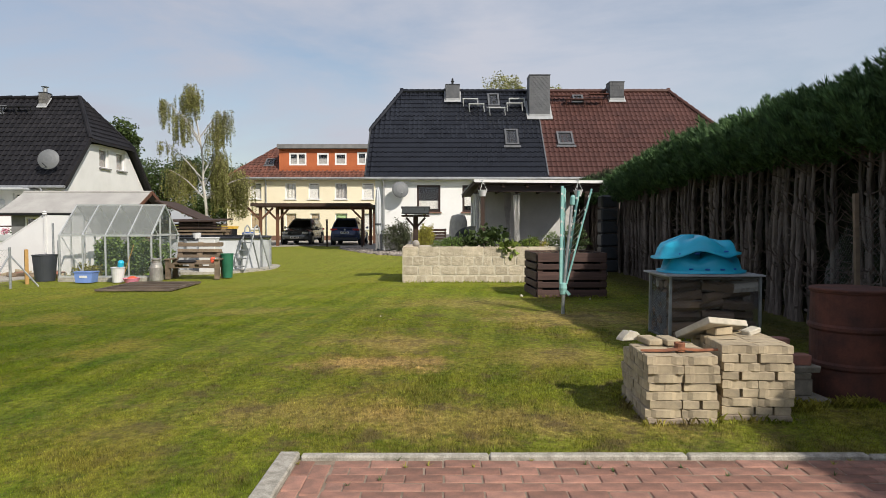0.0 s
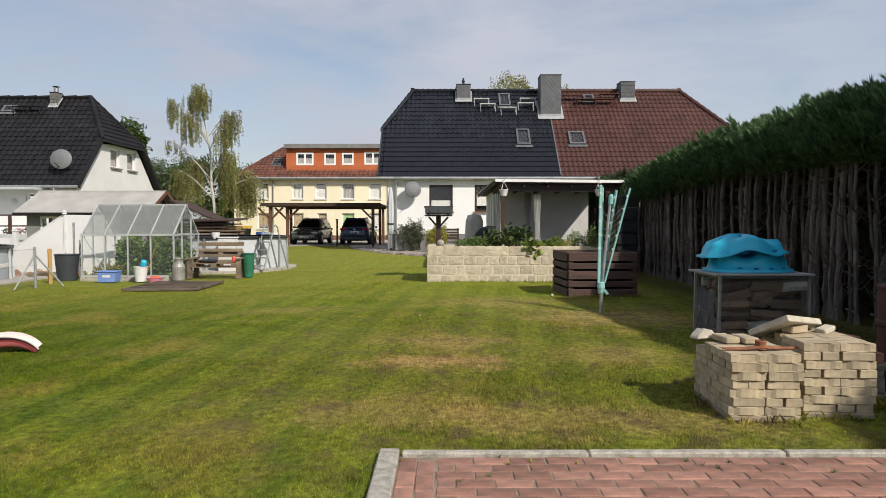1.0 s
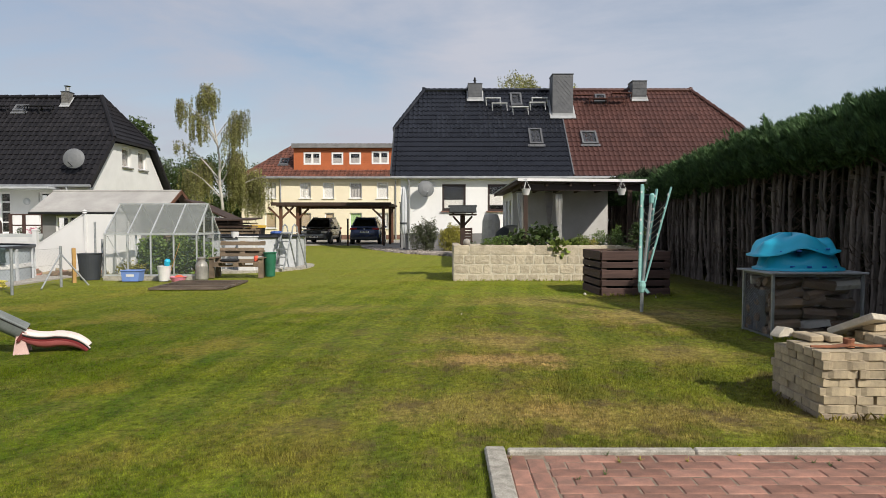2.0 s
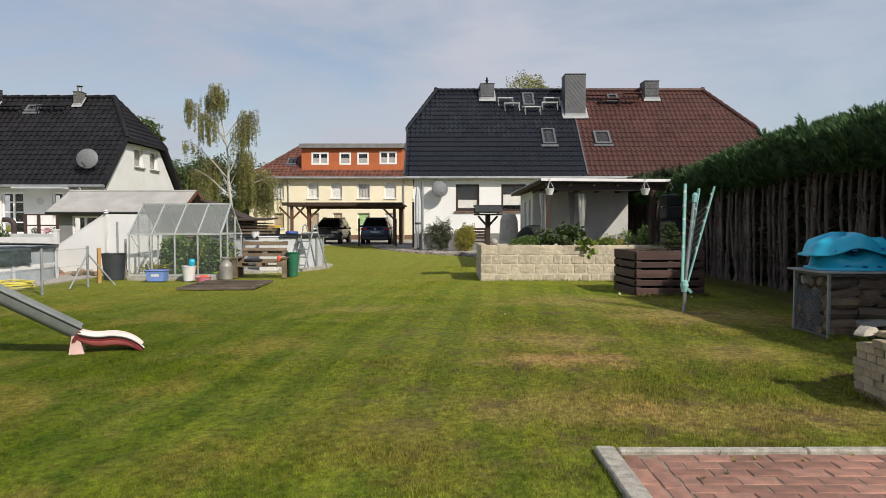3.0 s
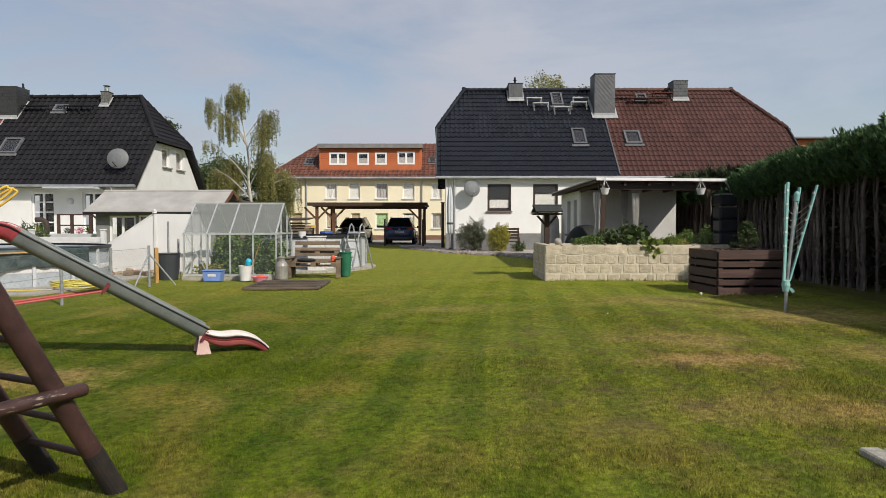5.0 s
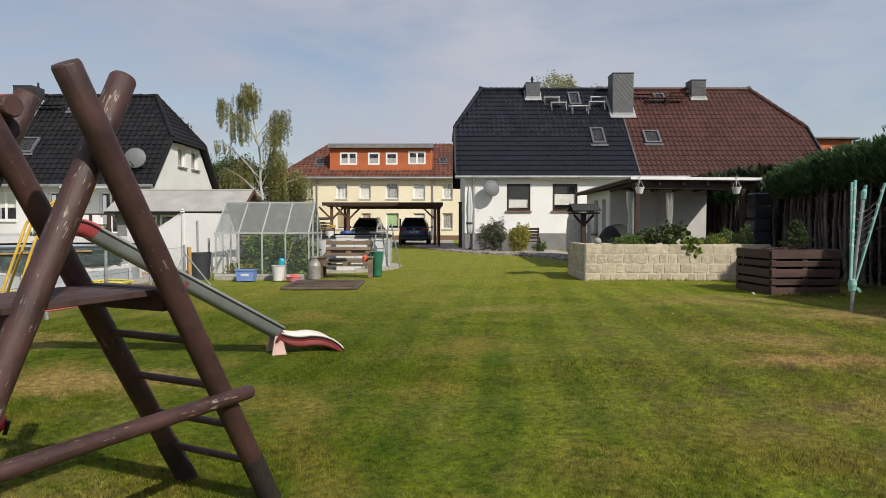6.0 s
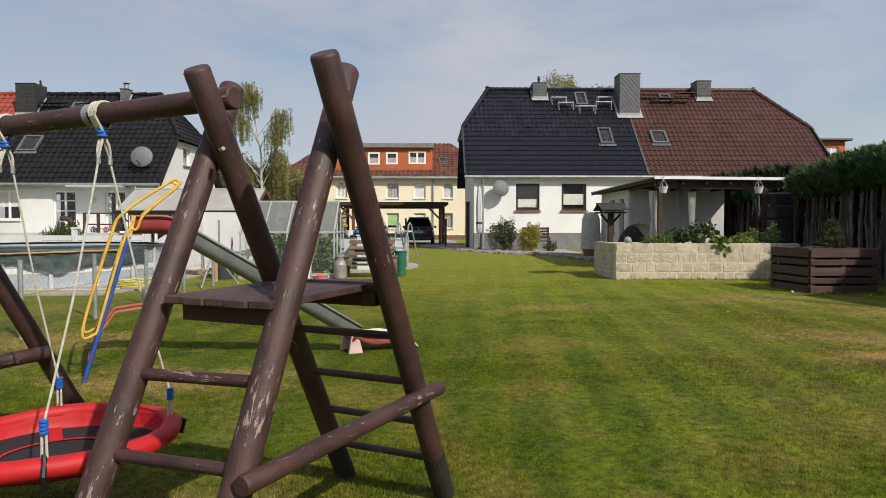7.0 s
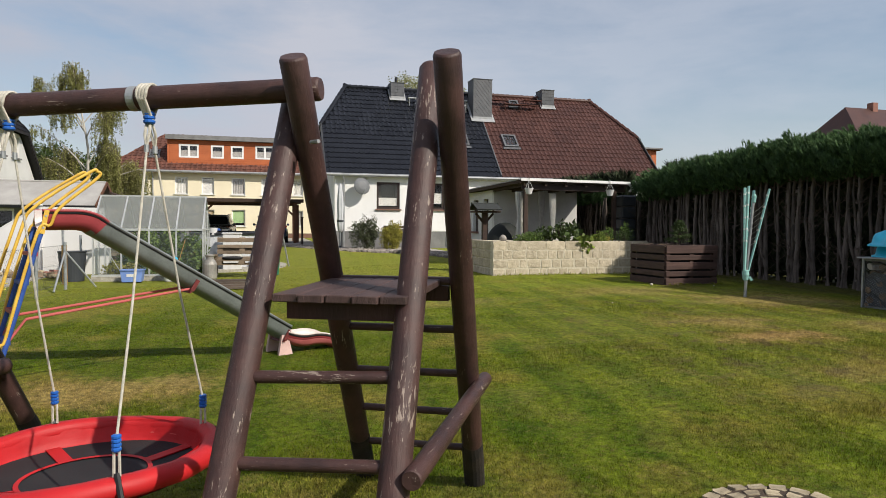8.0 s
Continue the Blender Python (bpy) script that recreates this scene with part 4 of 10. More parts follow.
            tube(bm, [p0 + Vector((0, 0, 0.05)), p1 + Vector((0, 0, 0.07))], [0.10, 0.12], 8)
        part("ridge_tiles", bm, m, rr)
        bm = B()
        bar(bm, (ex, EY - 0.05, EZ + 0.02), (ex, hy, hz + 0.02), 0.06, 0.22)
        part("verge_board", bm, DARK_SHEET, rr)
        out = -1 if k == 0 else 1
        part("hip_gutter", bar(B(), (ex + out * 0.02, hy - 0.16, hz - 0.02), (ex + out * 0.02, 2 * RY - hy + 0.1, hz - 0.02), 0.12, 0.10), DARK_SHEET, rr, "dark sheet gutter along the hip")
        part("end_tile", tube(B(), [(ridge - out * 0.05, RY, RZ + 0.06), (ridge + out * 0.05, RY, RZ + 0.14), (ridge + out * 0.09, RY, RZ + 0.20)], [0.13, 0.11, 0.04], 10), m, rr)
    # gutters and pipes
    bm = tube(B(), [(-3.6, EY - 0.06, EZ - 0.06), (13.7, EY - 0.06, EZ - 0.06)], 0.075, 10)
    part("gutter", bm, ZINC, h)
    bm = tube(B(), [(-2.78, EY - 0.05, EZ - 0.1), (-2.75, 29.68, EZ - 0.40), (-2.75, 29.72, 0.2)], 0.055, 10)
    part("downpipe", bm, ZINC, h)
    part("soffit", box(B(), -3.5, 13.6, EY + 0.02, 29.82, EZ - 0.09, EZ - 0.05), WHITE_FRAME, h)
    bm = tube(B(), [(4.86, EY, EZ + 0.08), (4.85, RY, RZ + 0.08)], 0.038, 8)
    part("joint_flashing", bm, SLATE, h)
    pitch = ((lambda y: EZ + (y - EY) / (RY - EY) * (RZ - EZ)), (RZ - EZ) / (RY - EY))
    chimney(h, 0.14, 0.86, 33.6, 34.4, 7.7, 8.66, pots=1, cap=False, slope=pitch)
    chimney(h, 4.36, 5.40, 32.65, 33.6, 6.6, 8.93, pots=0, cap=False, slope=pitch, scales=True)
    chimney(h, 8.67, 9.41, 33.6, 34.4, 7.7, 8.80, pots=0, cap=False, slope=pitch)
    def s_at(z):
        return (z - EZ) / (RZ - EZ) * SL
    skylight(h, 3.02, 3.68, s_at(5.18), s_at(6.03), EY, EZ, RY, RZ)
    skylight(h, 5.56, 6.34, s_at(5.20), s_at(5.88), EY, EZ, RY, RZ)
    skylight(h, 2.32, 2.92, s_at(7.42), s_at(8.18), EY, EZ, RY, RZ)
    for a, b, z in ((1.0, 1.8, 7.64), (1.3, 2.1, 7.32), (2.32, 3.15, 7.10), (3.23, 4.05, 7.37), (3.38, 4.2, 7.66)):
        roof_step(h, a, b, s_at(z), EY, EZ, RY, RZ)
    for a, b, z in ((5.6, 6.6, 7.85), (6.3, 7.3, 7.62), (7.2, 8.2, 7.62), (7.6, 8.6, 7.95)):
        roof_step(h, a, b, s_at(z), EY, EZ, RY, RZ, RUST)
    skylight(h, 6.75, 7.3, s_at(7.75), s_at(8.1), EY, EZ, RY, RZ)
    # dish on the wall
    d = part("satellite_dish", lathe(B(), [(0.0, 0.10), (0.18, 0.085), (0.31, 0.04), (0.375, 0.0), (0.385, -0.01), (0.0, 0.07)], 28, pose(-1.95, 29.38, 3.0, 78, 0, 16), close=False), DISH, h)
    part("dish_arm", tube(B(), [(-1.95, 29.40, 2.98), (-1.9, 29.83, 2.95)], 0.025, 8), GALV, d)
    part("feed_arm", tube(B(), [(-1.95, 29.40, 2.6), (-1.85, 29.0, 2.85)], 0.015, 8), GALV, d)
    for o in h.children:
        o.matrix_parent_inverse = inv
    return h


semi_house()


# ---- the neighbour's house ----
def neighbour_house():
    h = thing("house", (-26, 30.2, 0), "white neighbouring house with a half black, half red tiled roof", "house")
    ey, ez, ry, rz = 29.75, 3.20, 34.2, 8.05
    hs = 0.50
    hy, hz = ey + (ry - ey) * hs, ez + (rz - ez) * hs
    gx = -17.75
    holes = [(-25.2, -24.1, 1.55, 2.88), (-22.6, -21.55, 0.95, 2.88), (-20.2, -19.25, 0.95, 2.88), (-28.9, -27.8, 1.55, 2.88)]
    part("wall", panel(B(), -38, gx, -0.4, 3.35, 30.2, 30.5, holes), WHITE_PLASTER, h)
    casement(h, *holes[0], 30.2, WHITE_FRAME, 2, WHITE_FRAME, CURTAIN_W, 0.55)
    casement(h, *holes[3], 30.2, WHITE_FRAME, 2, WHITE_FRAME, CURTAIN_W, 0.55)
    fr = casement(h, *holes[1], 30.2, WHITE_FRAME, 2, None, None, name="terrace_window")
    for z in (1.45, 1.93, 2.4):
        part("glazing_bar", box(B(), -22.5, -21.65, 30.31, 30.345, z, z + 0.05), WHITE_FRAME, fr)
    casement(h, *holes[2], 30.2, WHITE_FRAME, 2, None, None, name="terrace_door")
    part("wall_lamp", lathe(B(), [(0.0, 0.10), (0.10, 0.09), (0.16, 0.03), (0.17, 0.0)], 20, pose(-20.75, 30.2, 2.45, 90, 0, 0), close=False), POOL_GREY, h)
    # gable that faces +x, with two windows
    bm = B()
    W = [(33.25, 34.25, 4.35, 5.35), (35.0, 36.0, 4.35, 5.35)]
    ys = [30.2, 33.25, 34.25, 35.0, 36.0, 38.2]
    def top(y):
        return min(5.52, 3.1 + (y - 30.0) * 1.06 if y < 34.2 else 3.1 + (38.4 - y) * 1.06)
    def piece(ya, yb, za, zb=None):
        cut = [y for y in (32.2, 36.2) if ya < y < yb]
        pts = [(ya, za), (yb, za)] + ([(yb, zb), (ya, zb)] if zb else [(yb, top(yb))] + [(c, top(c)) for c in reversed(cut)] + [(ya, top(ya))])
        prism(bm, pts, "x", gx - 0.3, gx)
    piece(30.5, 33.25, -0.4)
    piece(33.25, 34.25, -0.4, 4.35)
    piece(33.25, 34.25, 5.35)
    piece(34.25, 35.0, -0.4)
    piece(35.0, 36.0, -0.4, 4.35)
    piece(35.0, 36.0, 5.35)
    piece(36.0, 38.2, -0.4)
    part("gable", bm, WHITE_PLASTER, h)
    for ya, yb, za, zb in W:
        bm = B()
        for a, b, c, d in ((ya, yb, za, za + 0.08), (ya, yb, zb - 0.08, zb), (ya, ya + 0.08, za + 0.08, zb - 0.08), (yb - 0.08, yb, za + 0.08, zb - 0.08)):
            box(bm, gx - 0.2, gx - 0.12, a, b, c, d)
        w = part("window", bm, WHITE_FRAME, h)
        part("pane", box(B(), gx - 0.17, gx - 0.16, ya + 0.07, yb - 0.07, za + 0.07, zb - 0.07), PANE, w)
        part("curtain", box(B(), gx - 0.26, gx - 0.25, ya + 0.08, yb - 0.08, za + 0.08, zb - 0.08), CURTAIN, w)
        part("sill", box(B(), gx - 0.12, gx + 0.1, ya - 0.05, yb + 0.05, za - 0.07, za), GREY_PLINTH, w)
    part("plinth", box(B(), gx - 0.01, gx + 0.02, 30.2, 38.2, -0.4, 0.4), GREY_PLINTH, h)
    xr = gx + 0.28
    def rgt(s):
        return xr - (max(0, s - hs) / (1 - hs)) * 1.75
    roof = tile_roof("roof", h, ey, ez, ry, rz, lambda s: -25.62, rgt, BLACK_TILE, 0.33, 0.30, BLACK_TILE_1)
    red = tile_roof("roof", h, ey, ez, ry, rz, lambda s: -38.0, lambda s: -25.62, CLAY_TILE, 0.33, 0.30)
    red["label"] = "red tiled half of the roof"
    bm = B()
    by = 2 * ry - ey
    slab_poly(bm, [(-38, ey, ez - 0.03), (xr, ey, ez - 0.03), (xr, hy, hz - 0.03), (xr - 1.75, ry, rz - 0.03), (-38, ry, rz - 0.03)], 0.14)
    slab_poly(bm, [(-38, by, ez), (-38, ry, rz), (xr - 1.75, ry, rz), (xr, 2 * ry - hy, hz), (xr, by, ez)], 0.14)
    part("roof_deck", bm, BLACK_TILE, roof)
    # hipped end, tiled
    v, f = [], []
    rows = 10
    for r in range(rows):
        for k in range(24):
            for s, lift in ((r / rows, 0.05), ((r + 1) / rows + 0.01, 0.01)):
                ya, yb = hy + (ry - hy) * s, 2 * ry - hy - (ry - hy) * s
                for t in (k / 24, (k + 0.5) / 24, (k + 1) / 24):
                    b = 0.04 if abs(t * 24 - k - 0.5) < 0.1 else 0.0
                    v.append((xr - 1.75 * s + lift + b, ya + (yb - ya) * t, hz + (rz - hz) * s + (lift + b) * 0.6))
            i = len(v) - 6
            f += [(i, i + 1, i + 4, i + 3), (i + 1, i + 2, i + 5, i + 4)]
    np_mesh("hip_tiles", v, f, BLACK_TILE, roof)
    slab = slab_poly(B(), [(xr, hy, hz), (xr - 1.75, ry, rz), (xr, 2 * ry - hy, hz)], 0.12)
    part("hip_deck", slab, BLACK_TILE, roof)
    for deck, m_, a, b in ((red, CLAY_TILE, -38.0, -25.6), (roof, BLACK_TILE, -25.6, xr - 1.75)):
        bm = B()
        n = int((b - a) / 0.65)
        for i in range(n):
            x0 = a + (b - a) * i / n
            tube(bm, [(x0, ry, rz + 0.04), (x0 + 0.68, ry, rz + 0.06)], [0.11, 0.125], 8)
        part("ridge_tiles", bm, m_, deck)
    part("seam_flashing", tube(B(), [(-25.61, ey, ez + 0.08), (-25.61, ry, rz + 0.08)], 0.035, 8), LEAD, h)
    bm = B()
    for q in (hy, 2 * ry - hy):
        for i in range(9):
            p0 = Vector((xr, q, hz)).lerp(Vector((xr - 1.75, ry, rz)), i / 9)
            p1 = Vector((xr, q, hz)).lerp(Vector((xr - 1.75, ry, rz)), (i + 1.06) / 9)
            tube(bm, [p0 + Vector((0, 0, 0.05)), p1 + Vector((0, 0, 0.07))], [0.10, 0.12], 8)
    part("hip_ridge", bm, BLACK_TILE, roof)
    bm = B()
    bar(bm, (xr + 0.02, hy - 0.1, hz - 0.03), (xr + 0.02, 2 * ry - hy + 0.1, hz - 0.03), 0.05, 0.16)
    bar(bm, (xr, ey, ez), (xr, hy, hz), 0.05, 0.2)
    bar(bm, (xr, by, ez), (xr, 2 * ry - hy, hz), 0.05, 0.2)
    part("verge_board", bm, BLACK_TILE, roof)
    part("gutter", tube(B(), [(-38, ey - 0.06, ez - 0.05), (xr, ey - 0.06, ez - 0.05)], 0.07, 10), ZINC, h)
    part("downpipe", tube(B(), [(-18.6, ey - 0.05, ez - 0.1), (-18.55, ey - 0.05, ez - 0.4), (-18.4, 30.08, ez - 0.6), (-18.4, 30.1, -0.2)], 0.05, 10), ZINC, h)
    pitch = ((lambda y: ez + (y - ey) / (ry - ey) * (rz - ez)), (rz - ez) / (ry - ey))
    c = chimney(h, -21.08, -20.70, 33.7, 34.2, 7.4, 8.27, STAINED_SLATE, 0, cap=False, slope=pitch)
    part("flue", lathe(B(), [(0.115, 0.0), (0.115, 0.23), (0.12, 0.24), (0.10, 0.25), (0.10, 0.0)], 16, pose(-20.89, 33.95, 8.30)), GALV, c, "round steel flue")
    part("cowl", lathe(B(), [(0.0, 0.05), (0.17, 0.015), (0.175, 0.0), (0.0, 0.02)], 18, pose(-20.89, 33.95, 8.61)), BLACK_IRON, c)
    for k in range(3):
        part("cowl_stay", tube(B(), [(-20.89 + 0.10 * math.cos(2.1 * k), 33.95 + 0.10 * math.sin(2.1 * k), 8.52), (-20.89 + 0.13 * math.cos(2.1 * k), 33.95 + 0.13 * math.sin(2.1 * k), 8.62)], 0.012, 6), GALV, c)
    c = chimney(h, -25.95, -25.0, 33.0, 34.0, 6.3, 8.38, DARK_SLATE, 0, cap=False, slope=pitch)
    bm = B()
    for r in range(13):
        for i in range(6):
            z, q = 6.34 + 0.157 * r, 33.0 + (i - 0.5 * (r % 2)) * 0.182
            p, w = max(q, 32.99), min(q + 0.176, 34.0)
            if w - p > 0.03:
                prism(bm, [(p, z + 0.15), (p, z + 0.03), ((p + w) / 2, z - 0.05), (w, z + 0.03), (w, z + 0.15)], "x", -25.002, -24.975)
    part("slate_scales", bm, DARK_SLATE, c)
    part("flue", lathe(B(), [(0.07, 0.0), (0.07, 0.10), (0.045, 0.12), (0.045, 0.22), (0.065, 0.23), (0.03, 0.30)], 12, pose(-25.15, 33.75, 8.41)), BLACK_IRON, c)
    skylight(h, -24.8, -23.9, 2.1, 3.2, ey, ez, ry, rz)
    skylight(h, -23.4, -22.7, 5.35, 5.85, ey, ez, ry, rz)
    for a, b in ((-24.9, -23.6), (-22.7, -21.9), (-22.0, -21.3)):
        roof_step(h, a, b, 5.5, ey, ez, ry, rz, BLACK_IRON)
    d = part("satellite_dish", lathe(B(), [(0.0, 0.12), (0.2, 0.1), (0.36, 0.05), (0.47, 0.0), (0.48, -0.01), (0.0, 0.09)], 28, pose(-18.42, 30.05, 4.45, 80, 0, 8), close=False), DISH, h)
    part("dish_arm", tube(B(), [(-18.42, 30.1, 4.4), (-18.4, 30.55, 4.2)], 0.03, 8), GALV, d)
    part("feed_arm", tube(B(), [(-18.42, 30.05, 4.0), (-18.5, 29.7, 4.25)], 0.018, 8), BLACK_IRON, d)
    # awning over the terrace door
    part("door_canopy", box(B(), -21.4, -19.1, 29.1, 30.19, 3.0, 3.08, bevel=0.01), POOL_GREY, h)
    for o in h.children:
        o.matrix_parent_inverse = Matrix.Translation((26, -30.2, 0))


neighbour_house()


# ---- the block behind ----
def back_block():
    y = 52.0
    h = thing("apartment_house", (-9, y, -0.2), "cream rendered two-storey apartment house with an orange dormer", "apartment house")
    ups = [(-15.6, -14.7), (-12.78, -11.88), (-10.9, -10.0), (-8.75, -7.75), (-6.55, -5.6), (-4.21, -3.39), (-1.9, -1.0)]
    holes = [(a, b, 3.46, 4.75) for a, b in ups] + [(a, b, 1.04, 2.3) for a, b in ups if a != -10.9] + [(-10.75, -10.0, 0.1, 2.3)]
    part("wall", panel(B(), -17.2, -0.5, 0.5, 5.2, y, y + 0.35, holes), CREAM_PLASTER, h)
    part("plinth", panel(B(), -17.2, -0.5, -0.6, 0.5, y + 0.01, y + 0.35, [(-10.75, -10.0, 0.1, 0.6)]), SILL, h)
    for i, (a, b, c, d) in enumerate(holes):
        cur = (CURTAIN_W, CURTAIN_W, CURTAIN_W, CURTAIN)[i % 4]
        if d < 3 and -9 < a < -7:
            casement(h, a, b, c, d, y, WHITE_FRAME, 1, WHITE_FRAME, GREEN_BLIND, 0.8)
        elif d < 3 and a < -9.5:
            casement(h, a, b, c, d, y, WHITE_FRAME, 1, WHITE_FRAME, TAN_BLIND, 0.9)
        else:
            casement(h, a, b, c, d, y, WHITE_FRAME, 1, WHITE_FRAME, CURTAIN if i % 4 == 3 else CURTAIN_W, 0.0 if i % 2 else (0.06, 0.90), w=0.085)
    part("side_wall", box(B(), -17.5, -17.2, y, y + 9, -0.6, 5.2), CREAM_PLASTER, h)
    part("side_wall", box(B(), -0.5, -0.2, y, y + 9, -0.6, 5.2), CREAM_PLASTER, h)
    ey, ez, ry, rz = y - 0.4, 5.15, y + 4.2, 8.36
    roof = tile_roof("roof", h, ey, ez, ry, rz, lambda s: -17.7 + 3.6 * s, lambda s: 0.1 - 3.5 * s, ORANGE_TILE, 0.4, 0.36)
    bm = slab_poly(B(), [(-17.7, ey, ez - 0.03), (0.1, ey, ez - 0.03), (-3.4, ry, rz - 0.03), (-14.1, ry, rz - 0.03)], 0.14)
    slab_poly(bm, [(-17.7, ey, ez - 0.03), (-14.1, ry, rz), (-17.7, 2 * ry - ey, ez)], 0.14)
    slab_poly(bm, [(-17.7, 2 * ry - ey, ez), (-14.1, ry, rz), (-3.4, ry, rz), (0.1, 2 * ry - ey, ez)], 0.14)
    slab_poly(bm, [(0.1, ey, ez - 0.03), (0.1, 2 * ry - ey, ez), (-3.4, ry, rz)], 0.14)
    part("roof_deck", bm, ORANGE_TILE, roof)
    part("gutter", tube(B(), [(-17.7, ey - 0.05, ez - 0.05), (0.1, ey - 0.05, ez - 0.05)], 0.1, 8), ZINC, h)
    for x in (-14.3, -5.0):
        part("downpipe", tube(B(), [(x, ey, ez), (x, y - 0.08, ez - 0.5), (x, y - 0.08, 0)], 0.06, 8), ZINC, h)
    dy = y + 0.5
    dh = [(-12.54, -11.13, 6.22, 7.24), (-10.26, -9.31, 6.22, 7.22), (-8.81, -7.86, 6.24, 7.22), (-6.99, -5.58, 6.26, 7.3)]
    d = part("dormer", panel(B(), -13.2, -5.2, 5.6, 7.55, dy, dy + 0.2, dh), ORANGE_BOARD, h)
    bm = B()
    zz = 5.72
    while zz < 7.5:
        spans = [(-13.2, -5.2)]
        for a, b, c, e in dh:
            if c - 0.12 < zz < e + 0.02:
                spans = [s for p, q in spans for s in ((p, min(q, a)), (max(p, b), q)) if s[1] - s[0] > 0.02]
        for p, q in spans:
            box(bm, p, q, dy - 0.02, dy + 0.004, zz, zz + 0.15)
        zz += 0.17
    part("cladding", bm, ORANGE_BOARD, d)
    part("dormer_roof", box(B(), -13.4, -5.0, dy - 0.3, dy + 4, 7.55, 7.86), DARK_TIMBER, d)
    part("cheek", box(B(), -5.2, -5.05, dy, dy + 3.5, 5.6, 7.55), ORANGE_BOARD, d)
    part("cheek", box(B(), -13.35, -13.2, dy, dy + 3.5, 5.6, 7.55), ORANGE_BOARD, d)
    part("drip_edge", box(B(), -13.46, -4.94, dy - 0.36, dy - 0.305, 7.56, 7.90), GREY_PLINTH, d)
    for a, b, c, e in dh:
        casement(h, a, b, c, e, dy, WHITE_FRAME, 2 if b - a > 1.2 else 1, None, CURTAIN, (0.06, 0.55), depth=-0.03, w=0.13)
    skylight(h, -14.75, -14.0, 1.9, 2.9, ey, ez, ry, rz)
    skylight(h, -4.5, -3.85, 2.2, 2.95, ey, ez, ry, rz)
    for o in h.children:
        o.matrix_parent_inverse = Matrix.Translation((9, -y, 0.2))


back_block()

# ---- patio ----
def patio():
    p = thing("patio", (1.4, 1.0, 0.05), "red-brown paved patio with a pale concrete kerb", "patio", kind="structure")
    inv = Matrix.Translation((-1.4, -1.0, -0.05))
    part("bed", box(B(), -0.82, 4.0, -4.0, 3.56, 0.0, 0.0865), JOINT, p)
    bm = B()
    for j in range(57):
        for i in range(24):
            x = -0.84 + i * 0.203 + (0.1 if j % 2 else 0)
            y = 1.93 - j * 0.103
            box(bm, x, x + 0.197, y - 0.097, y, 0.04, 0.092)
    tagged(part("pavers", bm, RED_PAVER_FAR, p), kind="stuff")
    # edging round the lawn
    xs = [-0.80, 0.265, 1.385, 2.41, 3.43, 4.4]
    rng = random.Random(5)
    for a, b in zip(xs, xs[1:]):
        part("kerb", box(B(), a + 0.004, b - 0.004, 3.545, 3.605, -0.1, 0.112 + rng.uniform(-.004, .004), pose(0, 0, 0, 0, 0, rng.uniform(-.12, .12)), bevel=0.009), KERB, p)
    for k in range(7):
        part("kerb", box(B(), -0.93, -0.815, 3.61 - (k + 1) * 1.0 + 0.004, 3.61 - k * 1.0, -0.1, 0.118, bevel=0.009), KERB, p)
    me = None
    ROOT = (Matrix(), Matrix.Rotation(math.pi / 2, 4, "Z"))
    spots = []
    # two files of bricks along the kerb, then the field in half bond
    for k in range(8):
        for c in range(2):
            spots.append((-0.762 + c * 0.1025, 3.43 - k * 0.203 - 0.05 * c, 1))
    for j in range(15):
        for i in range(18):
            spots.append((-0.505 + i * 0.203 + (0.1 if j % 2 else 0), 3.485 - j * 0.103, 0))
    for x, y, turned in spots:
        if me is None:
            b = box(B(), -0.0985, 0.0985, -0.0487, 0.0487, -0.05, 0.0, bevel=0.006)
            ob = part("paver", b, RED_PAVER, p)
            me = ob.data
        else:
            ob = new("paver", me)
            ob.parent = p
        ob.matrix_basis = Matrix.Translation((x + rng.uniform(-.002, .002), y + rng.uniform(-.002, .002), 0.092 + rng.uniform(-.003, .003))) @ pose(0, 0, 0, rng.uniform(-.7, .7), rng.uniform(-.5, .5), rng.uniform(-.9, .9)) @ ROOT[turned]
    for j in range(15):
        if j % 2:
            ob = part("half_paver", box(B(), -0.595, -0.507, 3.436 - j * 0.103, 3.534 - j * 0.103, 0.04, 0.091, bevel=0.005), RED_PAVER, p)
    # weeds and crumbs of earth in the joints by the kerb
    for k in range(26):
        x, y = rng.uniform(-0.8, 3.4), 3.54 - abs(rng.gauss(0, 0.12))
        bm = B()
        for q in range(7):
            a = rng.uniform(0, 6.28)
            l = rng.uniform(0.012, 0.035)
            tip = (math.cos(a) * l, math.sin(a) * l, rng.uniform(0.01, 0.03))
            s_ = Vector((-math.sin(a), math.cos(a), 0)) * 0.004
            bm.faces.new([bm.verts.new(v) for v in (tuple(s_), tip, tuple(-s_))])
        ob = part("weed", bm, SHRUB_LEAF if k % 3 else YELLOW_LEAF)
        ob.matrix_basis = pose(x, y, 0.09)
        tagged(ob, "small weed growing in a paving joint", "weed", "weeds in the joints")
    for o in p.children:
        o.matrix_parent_inverse = inv


